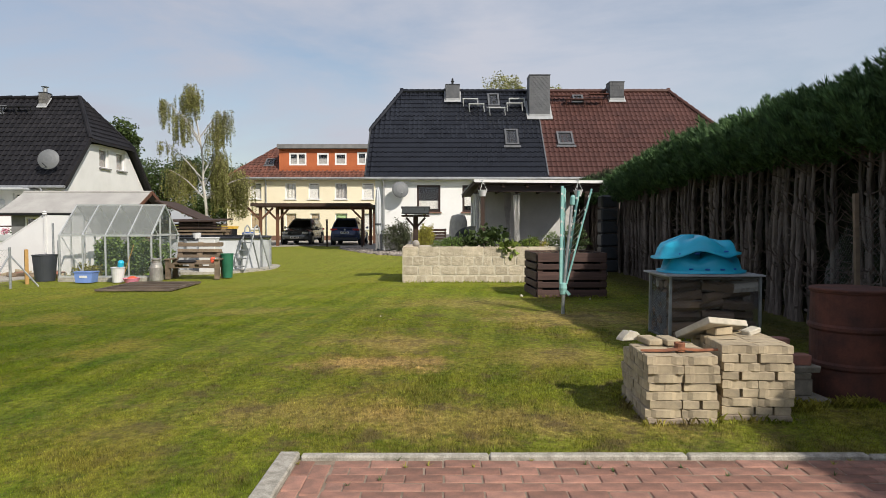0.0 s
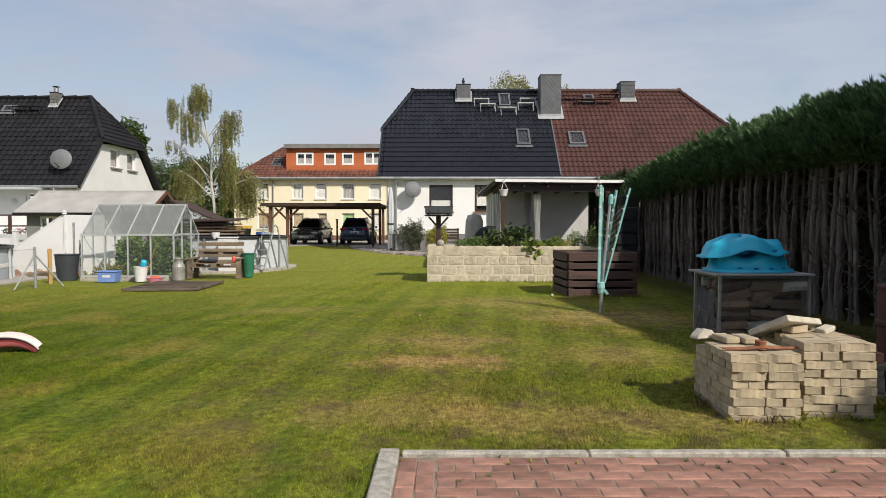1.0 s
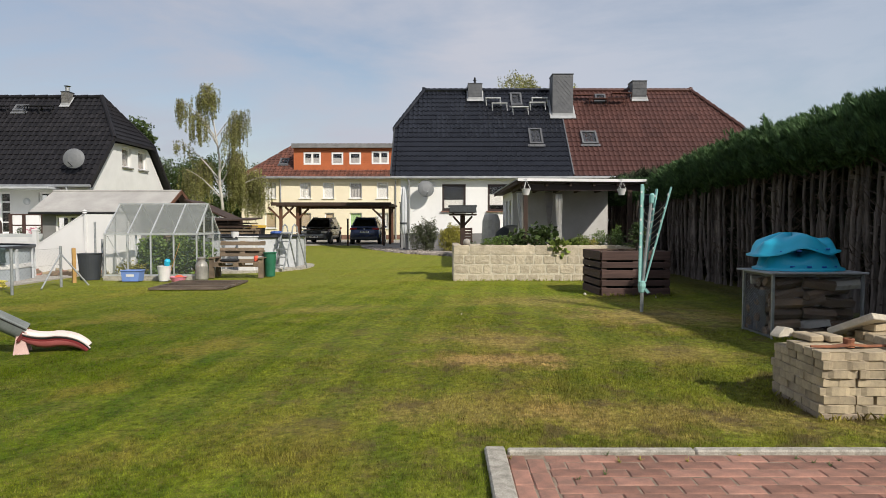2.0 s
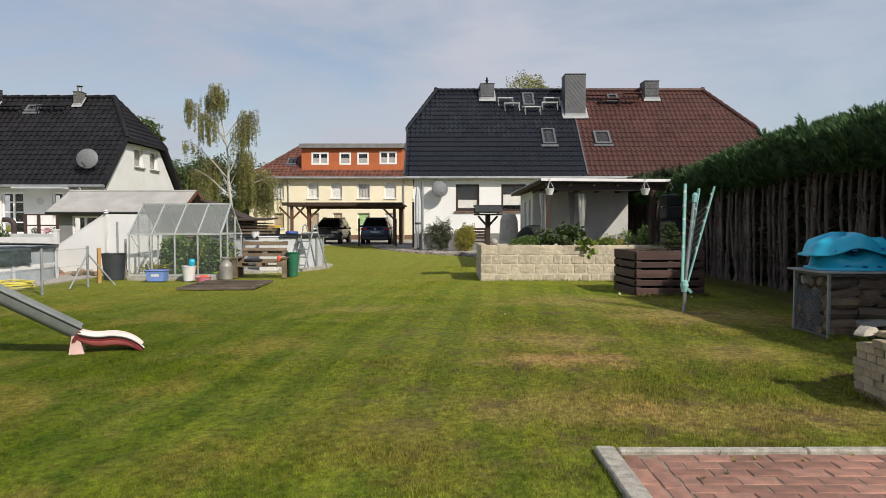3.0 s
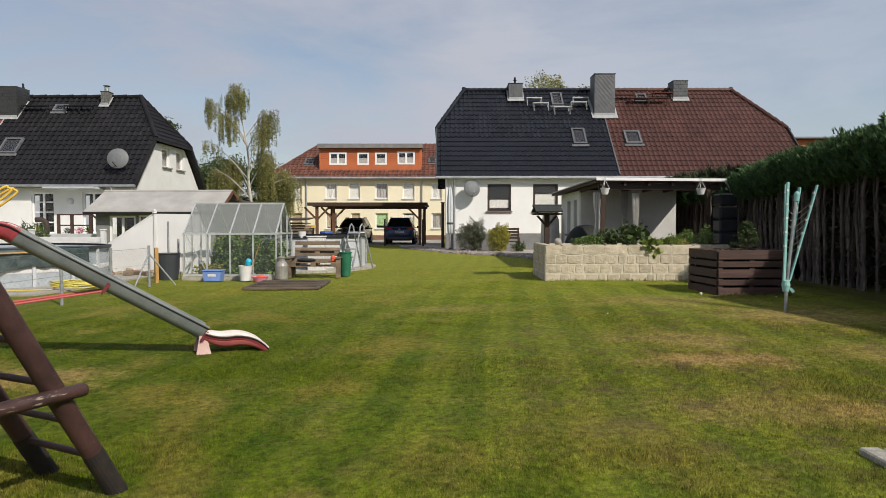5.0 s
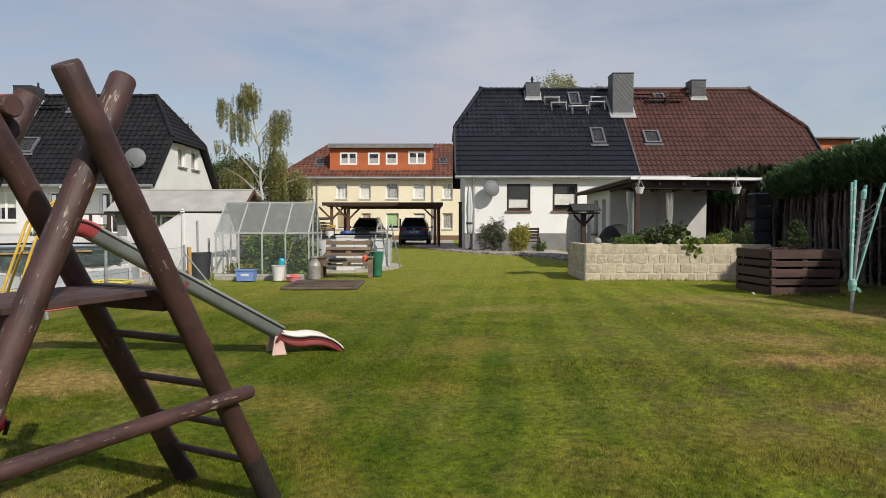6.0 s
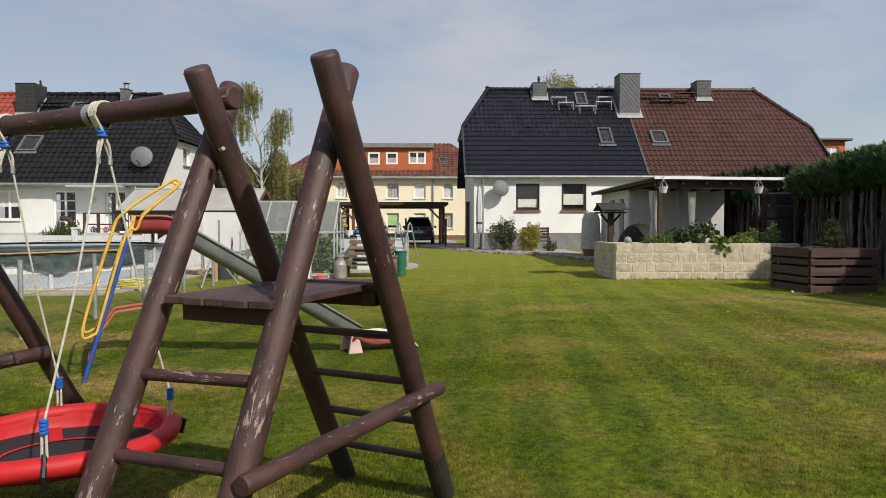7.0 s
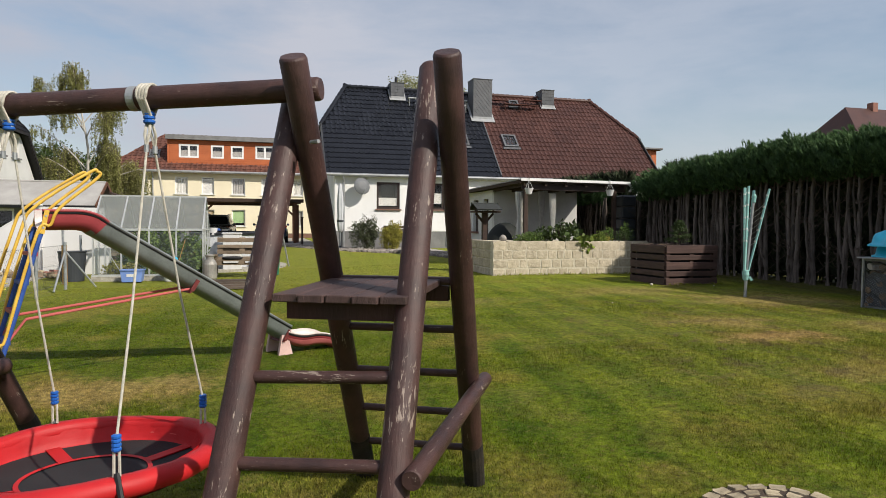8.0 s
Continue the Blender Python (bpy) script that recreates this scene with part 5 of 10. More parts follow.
# ---- stacks of pavers ----
def stack(where, turn, seed, plan, group):
    """Courses of zigzag pavers from the ground up: S for stretchers in front, H for headers, M for two headers and a stretcher."""
    rng = random.Random(seed)
    s = thing("paver_stack", where, "stack of used sand-coloured concrete pavers standing on the lawn", "paver stack", group, turn=turn)
    Hh = 0.0595
    part("footing", box(B(), 0.0, 0.472, 0.002, 0.69, -0.08, 0.0, bevel=0.008), WORN_STONE, s, "flat stained concrete base")
    # zigzag outline, the two long sides parallel
    side = ((-0.117, -0.047), (-0.078, -0.047), (-0.046, -0.060), (0.046, -0.060), (0.078, -0.047), (0.117, -0.047))
    out = list(side) + [(x, y + 0.107) for x, y in reversed(side)]
    kinds = []
    for k in range(3):
        bm = prism(B(), out, "z", 0.0, 0.058)
        bmesh.ops.bevel(bm, geom=[e for e in bm.edges if abs(e.verts[0].co.z - e.verts[1].co.z) < 1e-5], offset=0.0035 + 0.001 * k, segments=1, affect="EDGES")
        for v in bm.verts:
            v.co += Vector((noise.noise(v.co * 31 + Vector((k, 0, 0))), noise.noise(v.co * 27 + Vector((0, k, 3))), noise.noise(v.co * 33))) * 0.0022
        kinds.append(part("paver", bm, BEIGE_STONE, s))
    spare = list(kinds)
    meshes = [o.data for o in kinds]
    for c, pat in enumerate(plan):
        dx, dy, dr = rng.uniform(-.009, .009), rng.uniform(-.008, .008), rng.uniform(-1.2, 1.2)
        spots = []
        if pat == "S":
            spots = [((i + 0.5) * 0.2355, (j + 0.5) * 0.1135, 0) for i in range(2) for j in range(6)]
        elif pat == "H":
            spots = [((i + 0.5) * 0.1178, (j + 0.5) * 0.2365, 90) for i in range(4) for j in range(3)]
        else:
            spots = [((i + 0.5) * 0.1178, (j + 0.5) * 0.2365, 90) for i in range(2) for j in range(3)] + [(0.3533, (j + 0.5) * 0.1135, 0) for j in range(6)]
        for x, y, r in spots:
            if c == len(plan) - 1 and y > 0.45 and rng.random() < 0.3:
                continue
            if spare:
                ob = spare.pop()
            else:
                ob = new("paver", rng.choice(meshes))
                ob.parent = s
            push = (rng.random() < 0.18) * rng.uniform(-0.022, 0.010)
            ob.matrix_basis = pose(x + dx + rng.uniform(-.003, .003), y + dy + push, c * Hh, rng.uniform(-.5, .5), rng.uniform(-.5, .5), r + dr + rng.uniform(-1.3, 1.3) + 180 * rng.randrange(2))
    return s


stack((1.355, 4.22, 0.120), -2, 3, "SHSHSSS", "paver stacks")
stack((1.885, 4.29, 0.122), -4, 8, "HSMSHSHS", "paver stacks")


def loose_block(where, turn, size, material=BEIGE_STONE, tilt=(0, 0), name="loose_paver", label="loose sand-coloured paver lying on the stack", category="paver"):
    bm = box(B(), -size[0] / 2, size[0] / 2, -size[1] / 2, size[1] / 2, 0, size[2], bevel=0.007)
    for v in bm.verts:
        v.co += Vector((noise.noise(v.co * 23 + Vector(where)), noise.noise(v.co * 21 + Vector(where) * 2), 0)) * 0.006
    ob = part(name, bm, material)
    ob.matrix_basis = pose(*where, *tilt, turn)
    return tagged(ob, label, category)


TOP, TOP_R = 0.125 + 7 * 0.0595, 0.125 + 8 * 0.0595
loose_block((1.51, 4.66, TOP), 8, (0.11, 0.20, 0.045))
loose_block((1.64, 4.64, TOP), 6, (0.11, 0.20, 0.045))
loose_block((2.28, 4.72, TOP_R), 28, (0.13, 0.08, 0.04), SLAB, (4, -10))


def broken_stone():
    """A broken wedge of pale stone with two humps."""
    bm = B()
    prism(bm, [(-0.10, 0.0), (-0.085, 0.025), (-0.03, 0.075), (0.0, 0.052), (0.03, 0.066), (0.08, 0.02), (0.095, 0.0)], "y", -0.045, 0.045)
    bmesh.ops.bevel(bm, geom=list(bm.edges), offset=0.006, segments=1, affect="EDGES")
    for v in bm.verts:
        v.co += Vector((noise.noise(v.co * 19), noise.noise(v.co * 17), abs(noise.noise(v.co * 15)))) * 0.008
    ob = part("broken_stone", bm, SLAB)
    ob.matrix_basis = pose(1.41, 4.80, TOP, 0, 0, 20)
    tagged(ob, "broken wedge of pale stone lying on the stack", "stone")


broken_stone()


def iron_scrap():
    """A rusted share: a long tapered blade with a socket in the middle."""
    bm = B()
    n = 16
    lo = []
    for k in range(n + 1):
        u = k / n * 2 - 1
        w = 0.008 + 0.034 * (1 - abs(u)) ** 0.7
        z = 0.005 + 0.014 * max(0.0, 1 - abs(u) * 2.2) ** 1.3
        lo.append([bm.verts.new((u * 0.27, y, zz)) for y, zz in ((-w, z - 0.004), (w, z - 0.004), (w, z + 0.002), (0, z + 0.010), (-w, z + 0.004))])
    for a, b in zip(lo, lo[1:]):
        for i in range(5):
            bm.faces.new((a[i], a[(i + 1) % 5], b[(i + 1) % 5], b[i]))
    bm.faces.new(lo[0])
    bm.faces.new(lo[-1][::-1])
    lathe(bm, [(0.040, 0.0), (0.034, 0.03), (0.037, 0.054), (0.034, 0.060), (0.022, 0.060), (0.020, 0.02)], 14, pose(0.0, 0.0, 0.0))
    ob = part("iron_share", bm, RUST_IRON)
    ob.matrix_basis = pose(1.62, 4.36, TOP + 0.002, 0, 0, 3)
    tagged(ob, "rusty tapered iron blade with a socket on the pavers", "iron blade")


iron_scrap()
def tilted_slab():
    n, l, r = Vector((1.875, 4.51, 0.760)), Vector((1.765, 4.86, 0.590)), Vector((2.285, 4.80, 0.690))
    u, w = (l - n), (r - n)
    k = u.cross(w).normalized()
    if k.z < 0:
        k = -k
    bm = B()
    lo = [bm.verts.new(p - n - k * 0.048) for p in (n, l, l + w, r)]
    hi = [bm.verts.new(p - n) for p in (n, l, l + w, r)]
    bm.faces.new(lo)
    bm.faces.new(hi)
    for i in range(4):
        bm.faces.new((lo[i], lo[(i + 1) % 4], hi[(i + 1) % 4], hi[i]))
    bmesh.ops.bevel(bm, geom=list(bm.edges), offset=0.005, segments=1, affect="EDGES")
    ob = part("concrete_slab", bm, SLAB)
    ob.matrix_basis = pose(*n)
    tagged(ob, "pale concrete slab propped up at one corner on the stack", "slab")


tilted_slab()
loose_block((2.04, 4.70, TOP_R), 20, (0.16, 0.10, 0.058))
# pieces behind and beside the stack
for w, t, s_, m_, n_, l_, c_ in (
        ((2.68, 4.86, 0.045), 4, (0.42, 0.36, 0.06), DIRTY_SLAB, "concrete_slab", "dirty grey concrete slab lying in the grass", "slab"),
        ((2.66, 5.0, 0.105), 2, (0.30, 0.35, 0.13), DIRTY_SLAB, "concrete_block", "dirty grey concrete block in a low pile", "block"),
        ((2.63, 5.0, 0.235), -3, (0.34, 0.36, 0.05), DIRTY_SLAB, "concrete_slab", "dirty sandy slab in a low pile", "slab"),
        ((2.67, 4.98, 0.285), 5, (0.36, 0.36, 0.05), DIRTY_SLAB, "concrete_slab", "dirty pale slab on a low pile", "slab"),
        ((2.57, 5.00, 0.335), -2, (0.20, 0.12, 0.075), DIRTY_SLAB, "concrete_block", "sandy block on the slab pile", "block"),
        ((2.58, 4.99, 0.41), 6, (0.22, 0.115, 0.115), RED_BRICK, "red_brick", "weathered red brick on the slab pile", "brick"),
        ((2.72, 4.90, 0.335), -4, (0.18, 0.11, 0.08), RED_BRICK, "red_brick", "weathered red brick on the slab pile", "brick")):
    loose_block(w, t, s_, m_, (0, 0), n_, l_, c_)


def rank_grass():
    rng = np.random.default_rng(17)
    v, f = [], []
    spots = [(1.32, 4.14, 0.5, 0.07, 90), (1.83, 4.22, 0.03, 0.10, 90), (1.92, 4.18, 0.45, 0.08, 100), (1.30, 4.55, 0.05, 0.4, 160), (2.45, 4.45, 0.25, 0.25, 420), (2.95, 4.62, 0.22, 0.12, 420), (2.7, 4.6, 0.5, 0.08, 300), (3.45, 4.65, 0.3, 0.12, 260), (2.55, 7.12, 1.0, 0.07, 260), (1.72, 11.52, 1.3, 0.05, 260), (-0.9, 14.52, 4.1, 0.06, 500)]
    for x0, y0, w, d, n in spots:
        for k in range(n):
            x, y = x0 + rng.uniform(0, w), y0 + rng.uniform(0, d)
            z = gz(x, y)
            h = rng.uniform(0.015, 0.07) * rng.uniform(0.5, 1.2)
            a, b = rng.uniform(0, 6.28), rng.uniform(0, 6.28)
            e = 0.0018 + 0.0004 * y
            c, q = math.cos(a) * e, math.sin(a) * e
            lx, ly = math.cos(b) * h * 0.7, math.sin(b) * h * 0.7
            i = len(v)
            v += [(x - c, y - q, z - 0.01), (x + c, y + q, z - 0.01), (x + lx * 0.35 + c * 0.7, y + ly * 0.35 + q * 0.7, z + h * 0.65), (x + lx, y + ly, z + h)]
            f += [(i, i + 1, i + 2), (i, i + 2, i + 3)]
    tagged(np_mesh("rank_grass", v, f, BLADES), "unmown grass and weeds along the stacks and walls", "grass", kind="stuff")


rank_grass()


# ---- barrel ----
def barrel():
    b = thing("rusty_barrel", (3.22, 5.03, 0.02), "rust-brown steel oil drum, open at the top", "barrel")
    prof = [(0.29, 0.0), (0.30, 0.01), (0.295, 0.03)]
    for z in (0.30, 0.59):
        prof += [(0.288, z - 0.03), (0.302, z - 0.012), (0.302, z + 0.012), (0.288, z + 0.03)]
    prof += [(0.288, 0.855), (0.296, 0.865), (0.296, 0.88), (0.285, 0.88), (0.28, 0.855), (0.278, 0.1), (0.0, 0.1)]
    part("body", lathe(B(), prof, 40, close=False), RUST, b, smooth=False)
    part("top_rim", lathe(B(), [(0.284, 0.873), (0.292, 0.869), (0.300, 0.875), (0.302, 0.885), (0.296, 0.893), (0.286, 0.891)], 40), RUST, b, "rolled rim of the drum")
    part("base_rim", lathe(B(), [(0.285, 0.0), (0.303, 0.0), (0.306, 0.014), (0.298, 0.024), (0.287, 0.022)], 40), RUST, b)
    return b


barrel()


def netting(bm, fn, nu, nv, r=0.0016):
    """Diamond mesh over a sheet: fn(u, v) gives the place, in cells."""
    for i in range(nu):
        for j in range(nv):
            if (i + j) % 2 == 0:
                segs = (((i, j), (i + 1, j + 1)), ((i + 1, j), (i, j + 1)))
                for (a, b), (c, d) in segs:
                    p, q = Vector(fn(a, b)), Vector(fn(c, d))
                    t = (q - p).normalized()
                    n = t.orthogonal().normalized() * r
                    m = t.cross(n).normalized() * r
                    vs = [bm.verts.new(x) for x in (p + n, p - n * 0.5 + m, p - n * 0.5 - m, q + n, q - n * 0.5 + m, q - n * 0.5 - m)]
                    for k in range(3):
                        bm.faces.new((vs[k], vs[(k + 1) % 3], vs[3 + (k + 1) % 3], vs[3 + k]))
    return bm


def wire_post():
    t = thing("fence_post", (4.18, 6.45, 0.08), "pale weathered post with sagging wire netting by the hedge", "fence post")
    part("post", bar(B(), (0.03, 0, 0.0), (-0.04, 0, 1.64), 0.04, 0.04), GREY_WOOD, t)
    fn = lambda a, b: (-0.42 + a * 0.021 + 0.004 * b, -0.12 + 0.08 * math.sin(a * 0.2) + 0.006 * b, 0.05 + b * 0.034 * (0.5 + 0.5 * min(1, a / 20)))
    part("wire_netting", netting(B(), fn, 52, 46, 0.0009), WIRE, t)


wire_post()


# ---- firewood cage ----
def wood_cage():
    x0, x1, y0, y1, z1 = 2.57, 3.585, 7.22, 7.92, 0.82
    g = 0.08
    t = thing("firewood_cage", (3.15, 7.6, g), "wire mesh box full of split firewood under a white board", "firewood box")
    inv = Matrix.Translation((-3.15, -7.6, -g))
    for x in (x0, x1):
        for y in (y0, y1):
            part("post", bar(B(), (x, y, g), (x, y, z1), 0.028, 0.028), GALV, t)
    for z in (g + 0.02, z1 - 0.02):
        for a, b in (((x0, y0), (x1, y0)), ((x1, y0), (x1, y1)), ((x1, y1), (x0, y1)), ((x0, y1), (x0, y0))):
            part("frame_bar", bar(B(), (*a, z), (*b, z), 0.022, 0.022), WIRE, t)
    part("top_board", box(B(), x0 - 0.07, x1 + 0.04, y0 - 0.05, y1 + 0.06, z1, z1 + 0.022, bevel=0.004), LEAD, t)
    n = 40
    part("wire_mesh", netting(B(), lambda a, b: (x0 + a * (x1 - x0) / n, y0 - 0.004, g + b * (z1 - g) / 40), n, 40, 0.0011), GALV, t)
    part("wire_mesh", netting(B(), lambda a, b: (x0 - 0.004, y0 + a * (y1 - y0) / 26, g + b * (z1 - g) / 40), 26, 40, 0.0010), GALV, t)
    for o in t.children:
        o.matrix_parent_inverse = inv
    rng = random.Random(21)
    kinds = []
    wood = [mat("split_oak", (0.24, 0.165, 0.105), 0.9, (0.10, 0.072, 0.05), 7, 110, 0.5, stretch=(0.3, 1, 1), vary=0.35), BIRCH_BARK]
    for k in range(5):
        bm = B()
        seg = 5 + k % 3
        pts = [(math.cos(2 * math.pi * i / seg) * rng.uniform(0.045, 0.078), math.sin(2 * math.pi * i / seg) * rng.uniform(0.04, 0.066)) for i in range(seg)]
        prism(bm, pts, "x", -0.17, 0.17)
        me = bpy.data.meshes.new("log")
        bmesh.ops.recalc_face_normals(bm, faces=bm.faces)
        bm.to_mesh(me)
        bm.free()
        me.materials.append(wood[1] if k == 4 else wood[0])
        kinds.append(me)
    z = g + 0.06
    while z < z1 - 0.08:
        for y in (y0 + 0.085, y0 + 0.26, y0 + 0.44, y0 + 0.60):
            x = x0 + 0.2 + rng.uniform(-0.03, 0.03)
            while x < x1 - 0.14:
                ob = new("firewood_log", rng.choice(kinds[:4] * 3 + kinds[4:] * 2))
                ob.matrix_basis = pose(x, y + rng.uniform(-.03, .03), z + rng.uniform(-.015, .015), rng.uniform(0, 360), rng.uniform(-14, 14), rng.uniform(-20, 20))
                tagged(ob, "split piece of firewood in the wire box", "log", "firewood logs")
                x += rng.uniform(0.28, 0.37)
        z += 0.112
    # plastic sheet behind the wood
    bm = B()
    cols = [[bm.verts.new((x0 + 0.03 + 0.03 * noise.noise((a * 0.9, b * 1.1, 4.0)), y0 + 0.22 + 0.52 * a / 8, g + 0.03 + (0.5 + 0.1 * noise.noise((a * 0.7, 2.0, 1.0))) * b / 8)) for b in range(9)] for a in range(9)]
    for c0, c1 in zip(cols, cols[1:]):
        for i in range(8):
            bm.faces.new((c0[i], c0[i + 1], c1[i + 1], c1[i]))
    ob = part("plastic_sheet", bm, DARK_PLASTIC)
    tagged(ob, "crumpled dark plastic sheet inside the wire box", "plastic sheet")
    bm = box(B(), x0 + 0.42, x1 - 0.2, y0 + 0.36, y1 - 0.2, g + 0.02, z1 - 0.14)
    ob = part("firewood_backing", bm, DARK_TIMBER)
    tagged(ob, "dark inner pile of firewood", "firewood")


wood_cage()


def shell(where, turn, tilt, arch, tall, label):
    """One half of a moulded sandpit: a wavy open tub with a rim."""
    t = thing("sandpit_shell", pose(*where, tilt[0], tilt[1], turn), label, "sandpit shell", "sandpit shells")
    n = 56
    def ring(r, z, wave):
        out = []
        for k in range(n):
            a = 2 * math.pi * k / n
            w = 1 + wave * math.cos(5 * a + 0.6)
            sx, sy = 0.50, 0.36
            e = 2.6
            c, s = math.cos(a), math.sin(a)
            q = (abs(c) ** e + abs(s) ** e) ** (-1 / e)
            zz = z * 1.12 + (0.036 * math.cos(5 * a + 0.6) if z > 0.10 else 0)
            xx = sx * r * w * q * c
            out.append((xx, sy * r * w * q * s, zz * tall + arch * (math.exp(-((xx + 0.06) / 0.17) ** 2) - 0.3 * math.exp(-((xx - 0.26) / 0.08) ** 2))))
        return out
    bm = B()
    rings = [ring(*a) for a in ((1.0, 0.0, 0.02), (1.0, 0.025, 0.02), (0.90, 0.035, 0.02), (0.84, 0.11, 0.035), (0.76, 0.165, 0.05), (0.55, 0.185, 0.05), (0.3, 0.19, 0.02), (0.02, 0.185, 0.0))]
    vs = [[bm.verts.new(p) for p in r] for r in rings]
    for a, b in zip(vs, vs[1:]):
        for k in range(n):
            bm.faces.new((a[k], a[(k + 1) % n], b[(k + 1) % n], b[k]))
    bm.faces.new(vs[-1])
    part("body", bm, BLUE_PLASTIC, t, smooth=True)
    for k in range(4):
        a = -2.2 + 0.42 * k
        part("grip", tube(B(), [(0.43 * math.cos(a) - 0.02, 0.345 * math.sin(a), 0.05), (0.43 * math.cos(a) + 0.03, 0.345 * math.sin(a), 0.05)], 0.010, 8), BLUE_CLIP, t)
    return t


shell((3.07, 7.62, 0.846), 4, (0, 0), 0.0, 0.95, "turquoise moulded plastic sandpit shell, upside down on the board")
shell((2.99, 7.60, 1.035), -3, (0, -3.5), 0.075, 0.78, "turquoise moulded plastic sandpit shell stacked on another")


# ---- rotary dryer ----
def dryer():
    t = thing("rotary_dryer", (1.775, 9.45, 0.07), "folded mint-green rotary clothes dryer standing in the lawn", "clothes dryer")
    part("pole", tube(B(), [(0, 0, -0.05), (0.01, 0, 0.40)], 0.026, 12), GALV, t, "pale steel ground tube")
    part("lower_hub", lathe(B(), [(0.028, 0.30), (0.045, 0.31), (0.05, 0.36), (0.06, 0.40), (0.05, 0.47), (0.03, 0.48)], 14), TURQ, t)
    part("handle", bar(B(), (0.04, -0.04, 0.36), (0.09, -0.05, 0.30), 0.02, 0.04), TURQ, t)
    part("mast", tube(B(), [(0.01, 0, 0.4), (0.13, 0.0, 1.72)], 0.022, 10), GALV, t)
    part("top_cap", lathe(B(), [(0.02, -0.1), (0.035, -0.09), (0.038, 0.02), (0.02, 0.05), (0.0, 0.055)], 12, pose(0.135, 0, 1.72, 0, 5, 0), close=False), TURQ, t)
    arms = [((-0.04, -0.02, 0.46), (-0.03, -0.06, 1.90)), ((0.0, 0.03, 0.46), (0.03, 0.1, 1.88)), ((0.05, 0.0, 0.46), (0.40, -0.05, 1.86)), ((0.03, 0.04, 0.46), (0.25, 0.14, 1.84))]
    for a, b in arms:
        arm = part("arm", bar(B(), a, b, 0.044, 0.026, bevel=0.005), TURQ, t)
        pa, pb = Vector(a), Vector(b)
        for k in range(5):
            p = pa.lerp(pb, 0.35 + 0.14 * k)
            part("line_clip", box(B(), p.x - 0.02, p.x + 0.004, p.y - 0.02, p.y + 0.02, p.z, p.z + 0.03), WHITE_PLASTIC, arm)
    for k in range(7):
        z = 0.95 + k * 0.11
        s = (z - 0.46) / 1.4
        pts = []
        for i in range(15):
            u = i / 14
            pts.append((-0.035 + (0.37 * s + 0.05) * u, -0.04 + 0.12 * math.sin(u * 3.1), z - 0.16 * math.sin(math.pi * u) * (0.6 + 0.08 * k)))
        part("washing_line", tube(B(), pts, 0.0035, 5), ROPE, t)


dryer()


# ---- leaves ----
def leaf_cloud(name, parent, pts, size, material, rng, flat=0.35, long=1.6, droop=0.0):
    """Many small pointed leaves at the given places, in one mesh."""
    n = len(pts)
    p = np.asarray(pts, float)
    d = rng.normal(size=(n, 3))
    d[:, 2] = d[:, 2] * flat - droop
    d /= np.linalg.norm(d, axis=1)[:, None]
    u = rng.normal(size=(n, 3))
    s = np.cross(d, u)
    s /= np.linalg.norm(s, axis=1)[:, None] + 1e-9
    L = size * long * rng.uniform(0.6, 1.3, n)[:, None]
    W = size * 0.5 * rng.uniform(0.6, 1.3, n)[:, None]
    up = np.cross(s, d) * size * 0.18
    v = np.stack([p - d * L * 0.5, p + s * W + up, p + d * L * 0.5, p - s * W + up], 1)
    return np_mesh(name, v.reshape(-1, 3), np.arange(n * 4).reshape(n, 4), material, parent)


def blob_points(rng, n, c, r, shell_=0.55, lump=0.25):
    """Places spread through an uneven rounded mass."""
    d = rng.normal(size=(n, 3))
    d /= np.linalg.norm(d, axis=1)[:, None]
    k = np.array([1 + lump * noise.noise((a * 1.8 + c[0], b * 1.8 + c[1], e * 1.8)) * 2 for a, b, e in d])
    rad = (shell_ + (1 - shell_) * rng.uniform(0, 1, n) ** 0.6) * k
    return np.asarray(c) + d * rad[:, None] * np.asarray(r)


